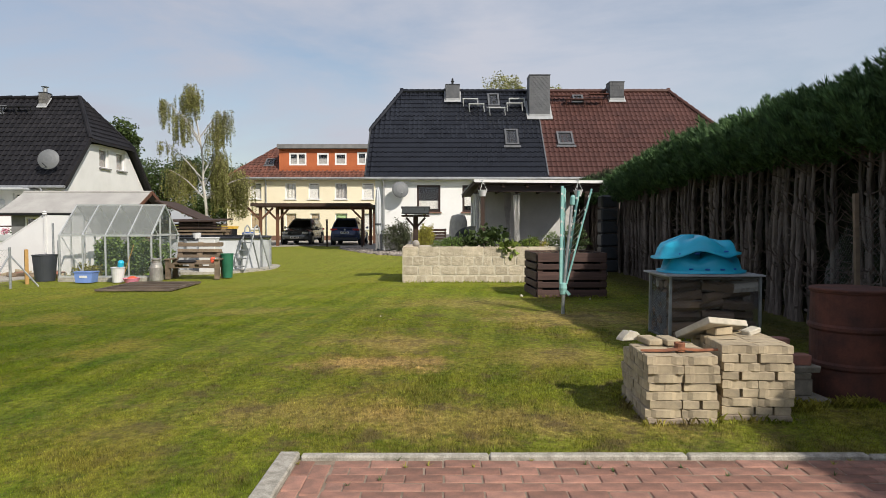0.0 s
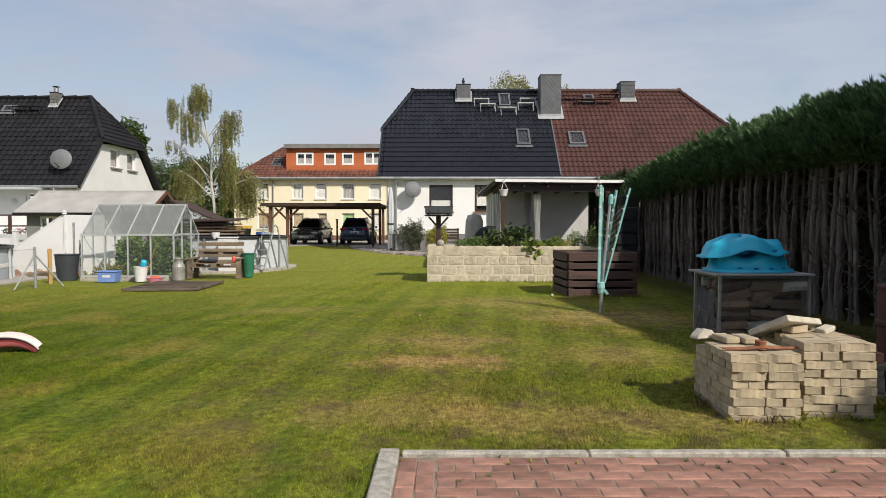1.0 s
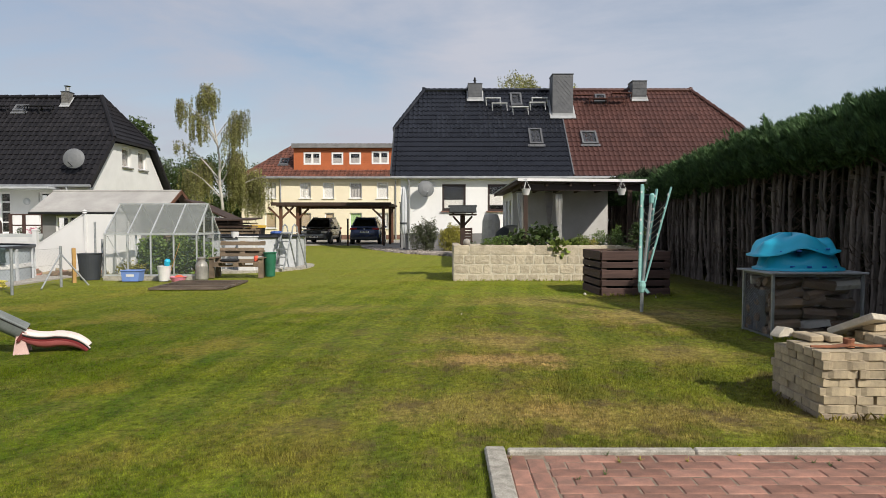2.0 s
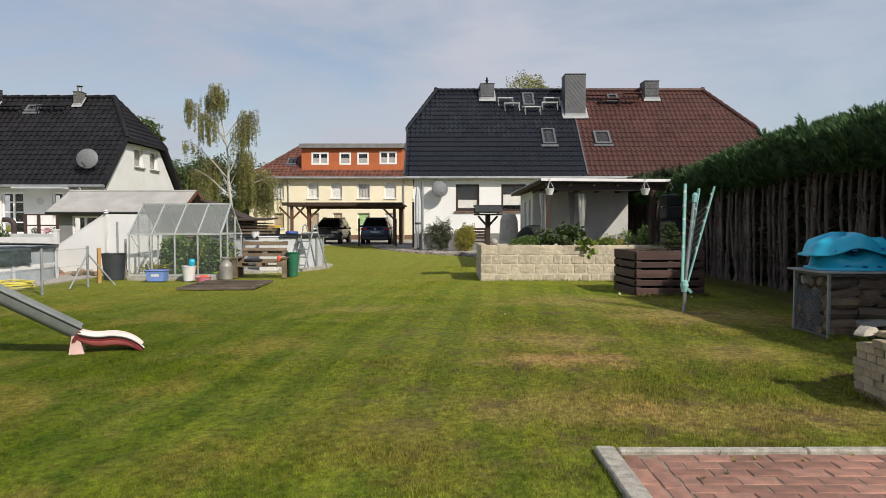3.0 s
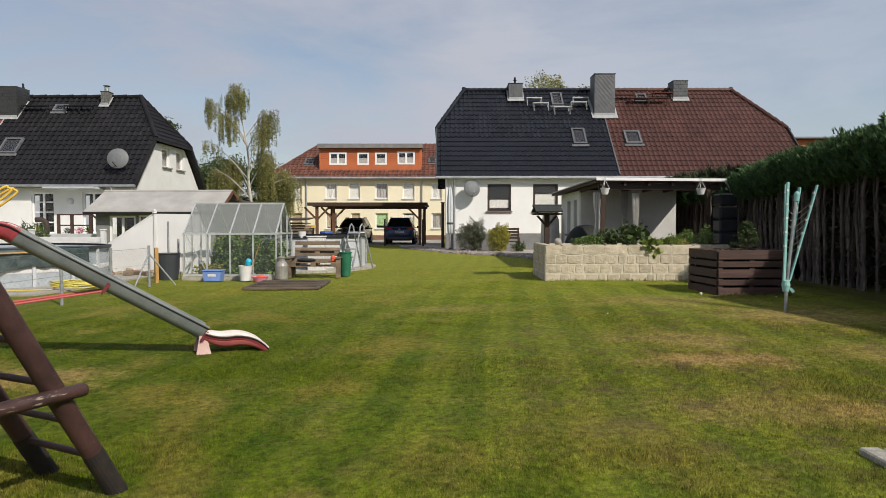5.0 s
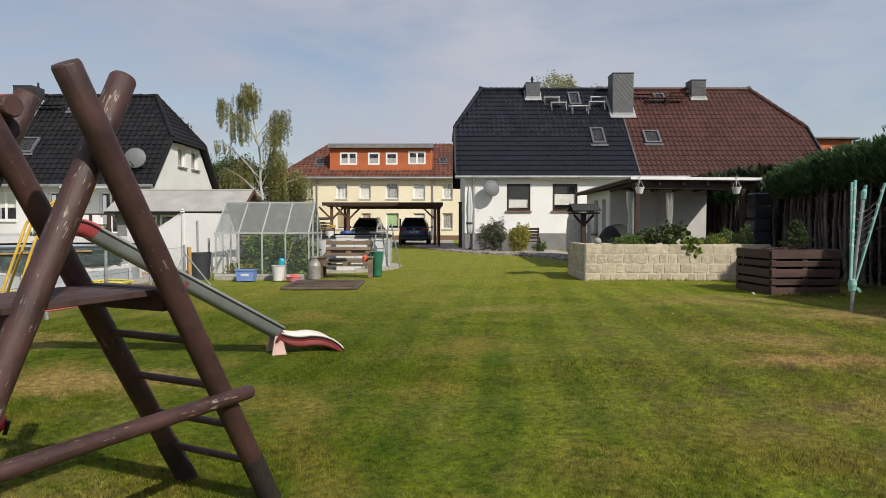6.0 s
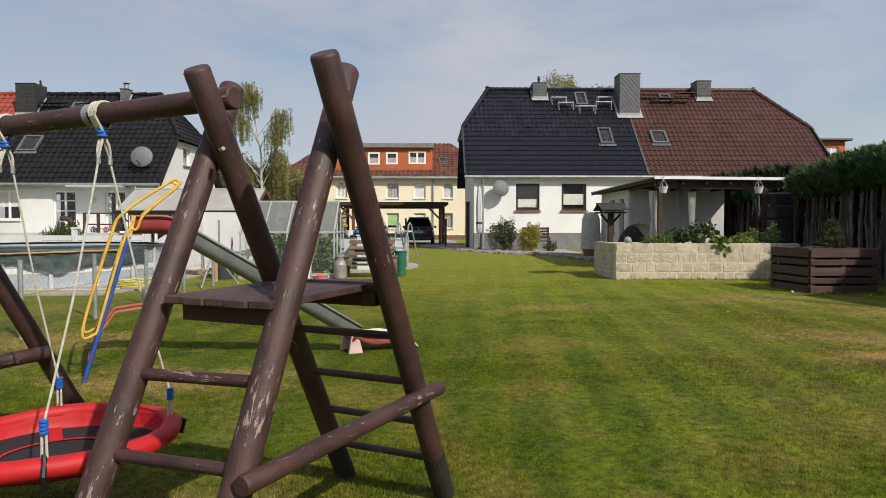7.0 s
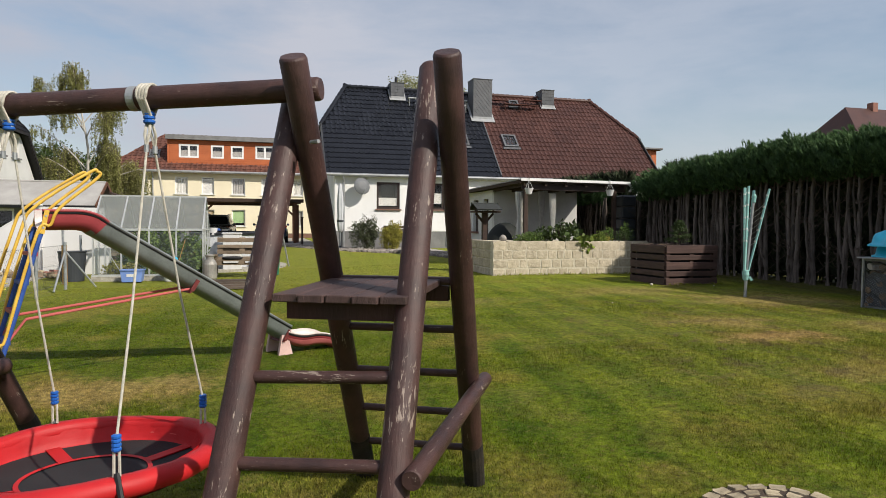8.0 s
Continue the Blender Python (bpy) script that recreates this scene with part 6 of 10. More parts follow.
# ---- hedge of old thujas ----
def thuja(seed, leafy):
    rng = np.random.default_rng(seed)
    r = random.Random(seed)
    t = thing("thuja", (0, 0, -40), "old thuja with a bare trunk below and a clipped green top" if not leafy else "dense dark thuja added behind the bare trunks to close the gaps", "hedge tree", "thuja hedge")
    pts, rad = [], []
    lean = (r.uniform(-0.09, 0.09), r.uniform(-0.13, 0.13))
    r0 = r.uniform(0.030, 0.060)
    for k in range(15):
        z = k / 14 * 2.95
        pts.append((lean[0] * k / 14 + r.uniform(-.014, .014), lean[1] * k / 14 + r.uniform(-.014, .014), z - 0.05))
        rad.append(r0 * (1.35 if k == 0 else 1) * (1 - 0.45 * k / 14) * r.uniform(0.82, 1.2))
    bm = tube(B(), pts, rad, 9, wob=0.16)
    if not leafy and r.random() < 0.6:
        z = r.uniform(0.3, 1.0)
        s = r.choice((-1, 1))
        tube(bm, [(0, 0, z - .1), (0.02, s * 0.12, z + 0.25), (0.0, s * 0.18, z + 1.0), (0.03, s * 0.16, 2.75)], [r0 * .7, r0 * .62, r0 * .5, r0 * .25], 7, wob=0.08)
    if not leafy:
        # stubs of sawn-off side branches
        for k in range(15):
            z = r.uniform(0.2, 2.3)
            i = min(13, int(z / 2.95 * 14))
            p = Vector(pts[i]).lerp(Vector(pts[i + 1]), z / 2.95 * 14 - i)
            a = r.uniform(0, 6.28)
            d = Vector((math.cos(a), math.sin(a), r.uniform(0.1, 0.7))).normalized()
            q = r.uniform(0.006, 0.015)
            tube(bm, [p + d * r0 * 0.4, p + d * (r0 + r.uniform(0.015, 0.06))], [q * 1.3, q], 5)
    part("trunk", bm, BARK, t)
    bm = B()
    if not leafy:
        for k in range(30):
            z = r.uniform(0.25, 2.45)
            i = min(13, int(z / 2.95 * 14))
            p = Vector(pts[i]).lerp(Vector(pts[i + 1]), z / 2.95 * 14 - i)
            a = r.uniform(0, 6.28)
            ln = r.uniform(0.10, 0.42) * (0.6 + 0.5 * z / 2.4)
            q = p + Vector((math.cos(a) * ln, math.sin(a) * ln, ln * r.uniform(0.2, 1.1)))
            mid = (p + q) / 2 + Vector((0, 0, -0.05 * r.random()))
            tube(bm, [p, mid, q], [0.011, 0.007, 0.003], 4, caps=False)
            if r.random() < 0.5:
                q2 = mid + Vector((r.uniform(-.15, .15), r.uniform(-.15, .15), r.uniform(0.02, .2)))
                tube(bm, [mid, q2], [0.005, 0.002], 3, caps=False)
        part("dry_brushwood", bm, DEAD_TWIG, t)["kind"] = "stuff"
        nc, per = 165, 25
        n = nc * per
        cz = 2.26 + 0.66 * rng.uniform(0, 1, nc) ** 0.8
        ca = rng.uniform(0, 2 * np.pi, nc)
        cw = (0.42 + 0.14 * np.sin((cz - 2.10) * 3.2)) * rng.uniform(0.45, 1.12, nc)
        cz[:26] = rng.uniform(2.82, 3.06, 26)
        cw[:26] *= 0.8
        lean_ = rng.normal(size=(nc, 3)) * 0.22
        pick = np.repeat(np.arange(nc), per)
        a = ca[pick]
        up_ = rng.uniform(0, 1, n)
        x = np.cos(a) * cw[pick] * 1.1 + 0.14 + rng.normal(size=n) * 0.035 + (np.cos(a) * 0.05 + lean_[pick, 0] * 0.2) * up_
        y = np.sin(a) * cw[pick] + rng.normal(size=n) * 0.035 + (np.sin(a) * 0.05 + lean_[pick, 1] * 0.2) * up_
        z = cz[pick] + (up_ - 0.4) * 0.20
    else:
        bm.free()
        n = 1700
        z = 0.05 + 2.85 * rng.uniform(0, 1, n)
        a = rng.uniform(0, 2 * np.pi, n)
        q = rng.uniform(0.3, 1, n) ** 0.5
        x = np.cos(a) * q * 0.34
        y = np.sin(a) * q * 0.44
    p = np.stack([x, y, z], 1)
    d = np.stack([np.cos(a) * 0.5, np.sin(a) * 0.5, rng.uniform(0.7, 1.3, n)], 1) + rng.normal(size=(n, 3)) * 0.30
    if not leafy:
        d += lean_[pick]
    d /= np.linalg.norm(d, axis=1)[:, None]
    s = np.cross(d, rng.normal(size=(n, 3)))
    s /= np.linalg.norm(s, axis=1)[:, None]
    L = (0.115 if not leafy else 0.29) * rng.uniform(0.6, 1.35, n)[:, None]
    v, f = [], []
    for k, (sp, ln, wd) in enumerate(((0.0, 1.0, 0.085), (0.24, 0.80, 0.075), (-0.24, 0.80, 0.075))):
        dd = d + s * sp
        b0 = p + d * L * (0.0 if k == 0 else 0.15)
        tip = b0 + dd * L * ln
        m0 = b0 + dd * L * ln * 0.45
        nn = np.cross(s, dd)
        v.append(np.stack([b0 + s * L * wd, tip, b0 - s * L * wd], 1) if k else np.stack([b0 + s * L * wd * 1.3, tip, b0 - s * L * wd * 1.3], 1))
    v = np.stack(v, 1).reshape(-1, 3)
    ob = np_mesh("crown", v, np.arange(len(v)).reshape(-1, 3), THUJA if not leafy else THUJA_SHADE, t)
    return t


protos = [thuja(100 + k, False) for k in range(7)]
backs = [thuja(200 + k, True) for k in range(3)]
hr = random.Random(77)
y = -1.6
k = 0
used = set()
while y < 24.0:
    # no crowned trees in this stretch, so the sun reaches the garden room's wall
    if 17.05 < y < 20.3:
        y = 20.3
    pr = hr.randrange(7)
    m = pose(4.95 + hr.uniform(-0.13, 0.13), y, gz(5, y), 0, 0, hr.uniform(-18, 18)) @ Matrix.Diagonal((1, hr.uniform(0.9, 1.1), 1, 1))
    # raised at y 2.6 to 6.4, out of view, to shade the firewood cage
    hs_ = (1.05 if 2.6 < y < 6.4 else 0.985) + hr.uniform(-0.03, 0.03) - 0.03 * fold(-y, -11, -6) - min(0.125, 0.021 * max(0, y - 12))
    if pr in used:
        ob = copy_thing(protos[pr], m)
    else:
        ob = protos[pr]
        ob.matrix_basis = m
        used.add(pr)
    ob.scale = (1, 1, hs_)
    y += hr.uniform(0.13, 0.26)
# trunks beside the garden room, crowns left out to let the sun through
for q in range(14):
    ob = copy_thing(protos[q % 7], pose(4.95 + hr.uniform(-0.13, 0.13), 17.1 + 0.23 * q, gz(5, 18), 0, 0, hr.uniform(-18, 18)))
    ob.scale = (1, 1, 0.74)
    tagged(ob, "bare conifer trunk with its crown left out at the hedge's end", "tree", "lopped trunks")
    for c in list(ob.children):
        if c.name.split(".")[0] == "crown":
            bpy.data.objects.remove(c)
# back row added to close the gaps and block the sun
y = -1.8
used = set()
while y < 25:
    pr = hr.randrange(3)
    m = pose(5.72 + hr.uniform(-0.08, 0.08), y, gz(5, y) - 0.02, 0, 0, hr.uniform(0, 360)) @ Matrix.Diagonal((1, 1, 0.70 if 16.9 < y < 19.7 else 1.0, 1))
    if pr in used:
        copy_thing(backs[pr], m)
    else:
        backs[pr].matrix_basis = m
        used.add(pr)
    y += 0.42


# ---- raised bed ----
def raised_bed():
    x0, x1, y0, y1, z0, z1 = -0.93, 3.25, 14.62, 16.6, 0.02, 0.895
    t = thing("raised_bed", (1.15, 15.6, 0.08), "raised garden bed walled with rough cream sand-lime blocks", "raised bed")
    inv = Matrix.Translation((-1.15, -15.6, -0.08))
    part("wall", panel(B(), x0 + 0.004, x1, z0, z1 - 0.02, y0 + 0.003, y0 + 0.2), MORTAR, t)
    part("wall", box(B(), x0 + 0.014, x0 + 0.2, y0 + 0.2, y1, z0, z1 - 0.02), MORTAR, t)
    part("wall", box(B(), x1 - 0.2, x1, y0 + 0.2, y1, z0, z1 - 0.02), MORTAR, t)
    part("wall", box(B(), x0 + 0.2, x1 - 0.2, y1 - 0.2, y1, z0, z1 - 0.02), MORTAR, t)
    part("soil", box(B(), x0 + 0.19, x1 - 0.19, y0 + 0.19, y1 - 0.19, z0, z1 - 0.07), SOIL, t)
    rng = random.Random(9)
    hts = [0.0, 0.225, 0.445, 0.66, 0.875]
    for c in range(4):
        za, zb = z0 + hts[c] + 0.006, z0 + hts[c + 1] - 0.006
        x = x0
        while x < x1 - 0.03:
            w = rng.choice((0.20, 0.24, 0.28, 0.31, 0.36)) if c < 3 else rng.choice((0.36, 0.42, 0.5))
            gp = rng.uniform(0.014, 0.026) if c < 3 else rng.uniform(0.006, 0.012)
            b = min(x + w, x1)
            zt = zb + (0.01 if c == 3 else 0.004 - gp * rng.uniform(0.6, 1.1))
            bm = box(B(), x + gp, b - gp, y0 + 0.001, y0 + 0.17, za + gp - 0.008, zt)
            bmesh.ops.subdivide_edges(bm, edges=bm.edges[:], cuts=3, use_grid_fill=True)
            xm, zm, hx, hz = (x + b) / 2, (za + zb) / 2, (b - x) / 2, (zb - za) / 2
            for v in bm.verts:
                # rough split face, rounded off towards its edges
                if v.co.y < y0 + 0.05:
                    e = min(1.0, 1.25 - max(abs(v.co.x - xm) / hx, abs(v.co.z - zm) / hz))
                    v.co.y = y0 + 0.004 - 0.010 * min(1.0, max(0.0, e) * 3) + 0.007 * noise.noise(v.co * 13 + Vector((c * 3, 0, 0)))
                    k_ = 1 - 0.10 * max(0.0, abs(v.co.x - xm) / hx - 0.6) * max(0.0, abs(v.co.z - zm) / hz - 0.6) * 6
                    v.co.x, v.co.z = xm + (v.co.x - xm) * k_, zm + (v.co.z - zm) * k_
                v.co += Vector((noise.noise(v.co * 11) * 0.010, 0, noise.noise(v.co * 12 + Vector((0, 9, 0))) * 0.010))
            part("block", bm, SPLIT_BLOCK, t)
            x = b
        y = y0 + 0.19
        while y < y1 - 0.03:
            b = min(y + rng.choice((0.24, 0.31, 0.36)), y1)
            bm = box(B(), x0 - rng.uniform(0, 0.012), x0 + 0.17, y + 0.006, b - 0.006, za, zb + (0.01 if c == 3 else 0), bevel=0.014)
            for v in bm.verts:
                v.co += Vector((noise.noise(v.co * 9), noise.noise(v.co * 7 + Vector((5, 0, 0))), noise.noise(v.co * 8))) * 0.006
            part("block", bm, SPLIT_BLOCK, t)
            y = b
    for o in t.children:
        o.matrix_parent_inverse = inv


def plant(name, where, label, category, r, n, size, material, stems=6, height=None, seed=1, flat=0.5, long=1.6, stem=0.008, droop=0.0, shell_=0.35, group=""):
    rng = np.random.default_rng(seed)
    rr = random.Random(seed)
    t = thing(name, where, label, category, group)
    bm = B()
    for k in range(stems):
        a = rr.uniform(0, 6.28)
        e = Vector((math.cos(a) * r[0] * rr.uniform(.2, .8), math.sin(a) * r[1] * rr.uniform(.2, .8), r[2] * rr.uniform(1.0, 1.9)))
        tube(bm, [(e.x * 0.15, e.y * 0.15, -0.03), (e.x * 0.5, e.y * 0.5, e.z * 0.55), tuple(e)], [stem, stem * 0.8, stem * 0.4], 5)
    part("twig_tuft", bm, TREE_BARK, t)["kind"] = "stuff"
    pts = blob_points(rng, n, (0, 0, r[2]), r, shell_, 0.3)
    pts = pts[pts[:, 2] > 0.01]
    leaf_cloud("leaves", t, pts, size, material, rng, flat, long, droop)
    return t


raised_bed()
BEDZ = 0.82
plant("courgette_plant", (1.05, 15.0, BEDZ), "broad-leaved courgette plant in the raised bed", "plant", (0.55, 0.32, 0.28), 230, 0.13, SHRUB_LEAF, 8, seed=3, long=1.1)
plant("courgette_plant", (0.45, 15.1, BEDZ), "low leafy plant in the raised bed", "plant", (0.42, 0.3, 0.18), 420, 0.06, SHRUB_LEAF, 6, seed=4)
plant("trailing_plant", (1.52, 14.72, BEDZ - 0.2), "light green plant trailing over the block wall", "plant", (0.27, 0.16, 0.22), 120, 0.13, LIGHT_LEAF, 5, seed=5, long=1.1, droop=0.5)
plant("marigold", (2.25, 15.2, BEDZ), "yellow-green bushy plant in the raised bed", "plant", (0.30, 0.25, 0.11), 420, 0.03, YELLOW_LEAF, 8, seed=6)
plant("heather", (2.85, 15.1, BEDZ), "grey-green bushy plant in the raised bed", "plant", (0.30, 0.22, 0.19), 560, 0.03, SHRUB_LEAF, 8, seed=7)
plant("tall_herb", (2.62, 15.6, BEDZ), "tall green herb in the raised bed", "plant", (0.22, 0.22, 0.21), 500, 0.028, TOMATO_LEAF, 8, seed=8, flat=1.5)
plant("low_herb", (-0.15, 15.0, BEDZ), "small light green herb in the raised bed", "plant", (0.12, 0.1, 0.07), 90, 0.03, LIGHT_LEAF, 5, seed=9)
plant("low_herb", (1.9, 15.3, BEDZ), "low green herb in the raised bed", "plant", (0.4, 0.25, 0.10), 350, 0.04, SHRUB_LEAF, 6, seed=10)

plant("fennel", (3.0, 15.35, BEDZ), "tall feathery fennel in the raised bed", "plant", (0.14, 0.14, 0.27), 600, 0.022, TOMATO_LEAF, 10, seed=11, flat=2.0, long=2.2)
plant("lavender", (2.05, 15.0, BEDZ), "yellow-green lavender clump in the raised bed", "plant", (0.24, 0.2, 0.15), 700, 0.024, LIGHT_LEAF, 12, seed=12, flat=2.5, long=2.5)
plant("carrot_tops", (0.15, 14.95, BEDZ), "feathery carrot tops in the raised bed", "plant", (0.40, 0.2, 0.14), 1100, 0.022, TOMATO_LEAF, 14, seed=13, flat=2.2, long=2.2)


def stone_ball():
    bm = B()
    bmesh.ops.create_icosphere(bm, subdivisions=3, radius=0.085)
    for v in bm.verts:
        v.co *= 1 + 0.12 * noise.noise(v.co * 14)
    ob = part("stone_ornament", bm, COBBLE, smooth=True)
    ob.matrix_basis = pose(-0.62, 14.78, 0.965)
    tagged(ob, "pale rounded stone ornament on the bed's corner", "ornament")


stone_ball()


SHINGLE = mat("mossy_felt", (0.040, 0.045, 0.043), 0.9, (0.024, 0.027, 0.026), 8, 80, 0.3)


def bird_table():
    t = thing("bird_table", (-0.68, 16.0, BEDZ), "dark wooden bird table with a shingled roof on a post", "bird table")
    part("post", box(B(), -0.06, 0.06, -0.06, 0.06, -0.1, 0.80, bevel=0.006), DARK_TIMBER, t)
    for s in (-1, 1):
        part("brace", bar(B(), (s * 0.05, 0, 0.55), (s * 0.24, 0, 0.76), 0.05, 0.05), DARK_TIMBER, t)
        part("roof_post", box(B(), s * 0.24 - 0.02, s * 0.24 + 0.02, -0.02, 0.02, 0.82, 0.98), DARK_TIMBER, t)
    part("tray", box(B(), -0.34, 0.34, -0.28, 0.28, 0.78, 0.82, bevel=0.005), DARK_TIMBER, t)
    for s in (-1, 1):
        bm = B()
        for k in range(4):
            for i in range(6):
                x = -0.33 + i * 0.11
                u = k / 4
                y = s * (0.34 - 0.32 * u)
                z = 0.87 + 0.12 * u + 0.012
                box(bm, x + 0.002, x + 0.108, -0.075, 0.075, -0.012, 0.010, pose(0, y, z, -s * 21, 0, 0))
        part("roof", bm, SHINGLE, t, "grey-green felt shingles")
    part("ridge", tube(B(), [(-0.36, 0, 1.01), (0.36, 0, 1.01)], 0.028, 8), SHINGLE, t)


bird_table()


# ---- planter box ----
def planter():
    t = thing("planter_box", (1.72, 11.62, 0.07), "dark brown slatted wooden planter full of earth", "planter", turn=3)
    W, D, Hh = 1.27, 1.25, 0.82
    for x in (0.05, W / 2, W - 0.05):
        for y in (0.05, D - 0.05):
            part("inner_post", box(B(), x - 0.045, x + 0.045, y - 0.025, y + 0.025, 0, Hh - 0.03), DARK_SLAT, t)
    for z, h in ((0.0, 0.145), (0.185, 0.105), (0.325, 0.150), (0.515, 0.105), (0.655, 0.165)):
        for y in (0.0, D - 0.024):
            part("slat", box(B(), 0, W, y, y + 0.024, z, z + h, bevel=0.006), DARK_SLAT, t)
        for x in (-0.025, W + 0.001):
            part("slat", box(B(), x, x + 0.024, 0.045, D - 0.045, z, z + h, bevel=0.006), DARK_SLAT, t)
    part("liner", box(B(), 0.10, W - 0.10, 0.10, D - 0.10, 0.01, Hh - 0.09), BLACK_MESH, t)
    part("earth", box(B(), 0.026, W - 0.026, 0.026, D - 0.026, Hh - 0.09, Hh - 0.04), SOIL, t)
    rr = random.Random(3)
    for k in range(16):
        bm = tube(B(), [(rr.uniform(-.12, 0), 0, 0), (0.0, rr.uniform(-.05, .05), 0.05), (rr.uniform(0.05, .16), rr.uniform(-.1, .1), 0.03)], [0.006, 0.005, 0.002], 4)
        ob = part("straw_stalk", bm, GREY_WOOD)
        ob.matrix_basis = pose(1.72 + rr.uniform(0.1, 1.2), 11.7 + rr.uniform(0.05, 1.1), 0.85, 0, 0, rr.uniform(0, 360))
        tagged(ob, "dry pale stalk on the planter's earth", "stalk", "dry stalks")


planter()


def little_conifer():
    t = thing("conifer_sapling", (2.62, 12.5, 0.84), "small green spruce sapling growing in the planter", "conifer")
    part("trunk", tube(B(), [(0, 0, -0.03), (0.01, 0, 0.3), (0, 0, 0.62)], [0.02, 0.012, 0.003], 6), TREE_BARK, t)
    rng = np.random.default_rng(5)
    rr = random.Random(5)
    bm = B()
    pts = []
    for k in range(60):
        z = rr.uniform(0.05, 0.56)
        a = rr.uniform(0, 6.28)
        ln = 0.36 * (1 - z / 0.68)
        e = Vector((math.cos(a) * ln, math.sin(a) * ln, z + ln * 0.15))
        tube(bm, [(0, 0, z), tuple(e)], [0.006, 0.002], 4)
        for i in range(42):
            pts.append(Vector((0, 0, z)).lerp(e, rr.uniform(0.15, 1)) + Vector((rr.uniform(-.025, .025), rr.uniform(-.025, .025), rr.uniform(-.02, .02))))
    part("branch_whorls", bm, TREE_BARK, t)["kind"] = "stuff"
    leaf_cloud("needles", t, [tuple(p) for p in pts], 0.017, SHRUB_LEAF, rng, 0.6, 3.0)


little_conifer()


# ---- swing frame ----
A1T, A1B = Vector((-5.985, 2.736, 1.905)), Vector((-5.552, 3.775, -0.11))
B1T, B1B = Vector((-5.460, 2.511, 1.904)), Vector((-5.012, 3.505, -0.11))
A2T, A2B = Vector((-5.945, 3.06, 1.90)), Vector((-6.328, 2.20, -0.11))
B2T, B2B = Vector((-5.425, 2.86, 1.93)), Vector((-5.805, 2.00, -0.11))
BD = Vector((-0.93, 0.37, -0.034)).normalized()
FAR = Vector((-0.92, 0.39, 0)) * 1.95


def log_bar(bm, p, q, r, rough=0.0):
    p, q = Vector(p), Vector(q)
    n = 8
    pts = [p.lerp(q, k / n) for k in range(n + 1)]
    d = (q - p).normalized()
    pts = [p - d * 0.0, p + d * 0.012] + pts[1:-1] + [q - d * 0.012, q]
    rad = [r * 0.88] + [r * (1 + 0.025 * noise.noise((k * 1.3, p.x * 5, p.y * 5))) for k in range(len(pts) - 2)] + [r * 0.88]
    tube(bm, pts, rad, 28)
    return bm


def bark_log_material(name, a, b, thr=0.93):
    """Brown glazed roundwood whose coat flakes off in streaks along the grain."""
    m = mat(name, (0.070, 0.034, 0.030), 0.48, (0.036, 0.019, 0.018), 7, 50, 0.35, spec=0.4)
    nt = m.node_tree
    L = nt.links.new
    bs = nt.nodes["Principled BSDF"]
    co = nt.nodes.new("ShaderNodeTexCoord")
    d = (Vector(b) - Vector(a)).normalized()
    rot = d.to_track_quat("Z", "Y").inverted().to_euler()
    m1 = nt.nodes.new("ShaderNodeMapping")
    m1.inputs["Rotation"].default_value = rot
    L(co.outputs["Object"], m1.inputs[0])
    m2 = nt.nodes.new("ShaderNodeMapping")
    m2.inputs["Scale"].default_value = (70, 70, 13)
    L(m1.outputs[0], m2.inputs[0])
    n = nt.nodes.new("ShaderNodeTexNoise")
    n.inputs["Scale"].default_value, n.inputs["Detail"].default_value, n.inputs["Roughness"].default_value = 1.0, 9.0, 0.72
    L(m2.outputs[0], n.inputs["Vector"])
    big = nt.nodes.new("ShaderNodeTexNoise")
    big.inputs["Scale"].default_value = 5.0
    L(co.outputs["Object"], big.inputs["Vector"])
    s = nt.nodes.new("ShaderNodeMath")
    s.operation = "MULTIPLY_ADD"
    L(big.outputs[0], s.inputs[0])
    s.inputs[1].default_value = 0.42
    L(n.outputs[0], s.inputs[2])
    r = nt.nodes.new("ShaderNodeMapRange")
    r.interpolation_type = "SMOOTHSTEP"
    r.inputs["From Min"].default_value, r.inputs["From Max"].default_value = thr - 0.075, thr - 0.045
    L(s.outputs[0], r.inputs["Value"])
    mx = nt.nodes.new("ShaderNodeMix")
    mx.data_type = "RGBA"
    mx.inputs["B"].default_value = (0.27, 0.215, 0.18, 1)
    src = bs.inputs["Base Color"].links[0].from_socket
    L(src, mx.inputs["A"])
    L(r.outputs[0], mx.inputs["Factor"])
    L(mx.outputs["Result"], bs.inputs["Base Color"])
    bp = nt.nodes.new("ShaderNodeBump")
    bp.inputs["Strength"].default_value, bp.inputs["Distance"].default_value = 0.7, 0.005
    L(n.outputs[0], bp.inputs["Height"])
    L(bp.outputs[0], bs.inputs["Normal"])
    return m


TAR = mat("tar_coating", (0.014, 0.012, 0.012), 0.7, (0.03, 0.022, 0.018), 12, 90, 0.3)


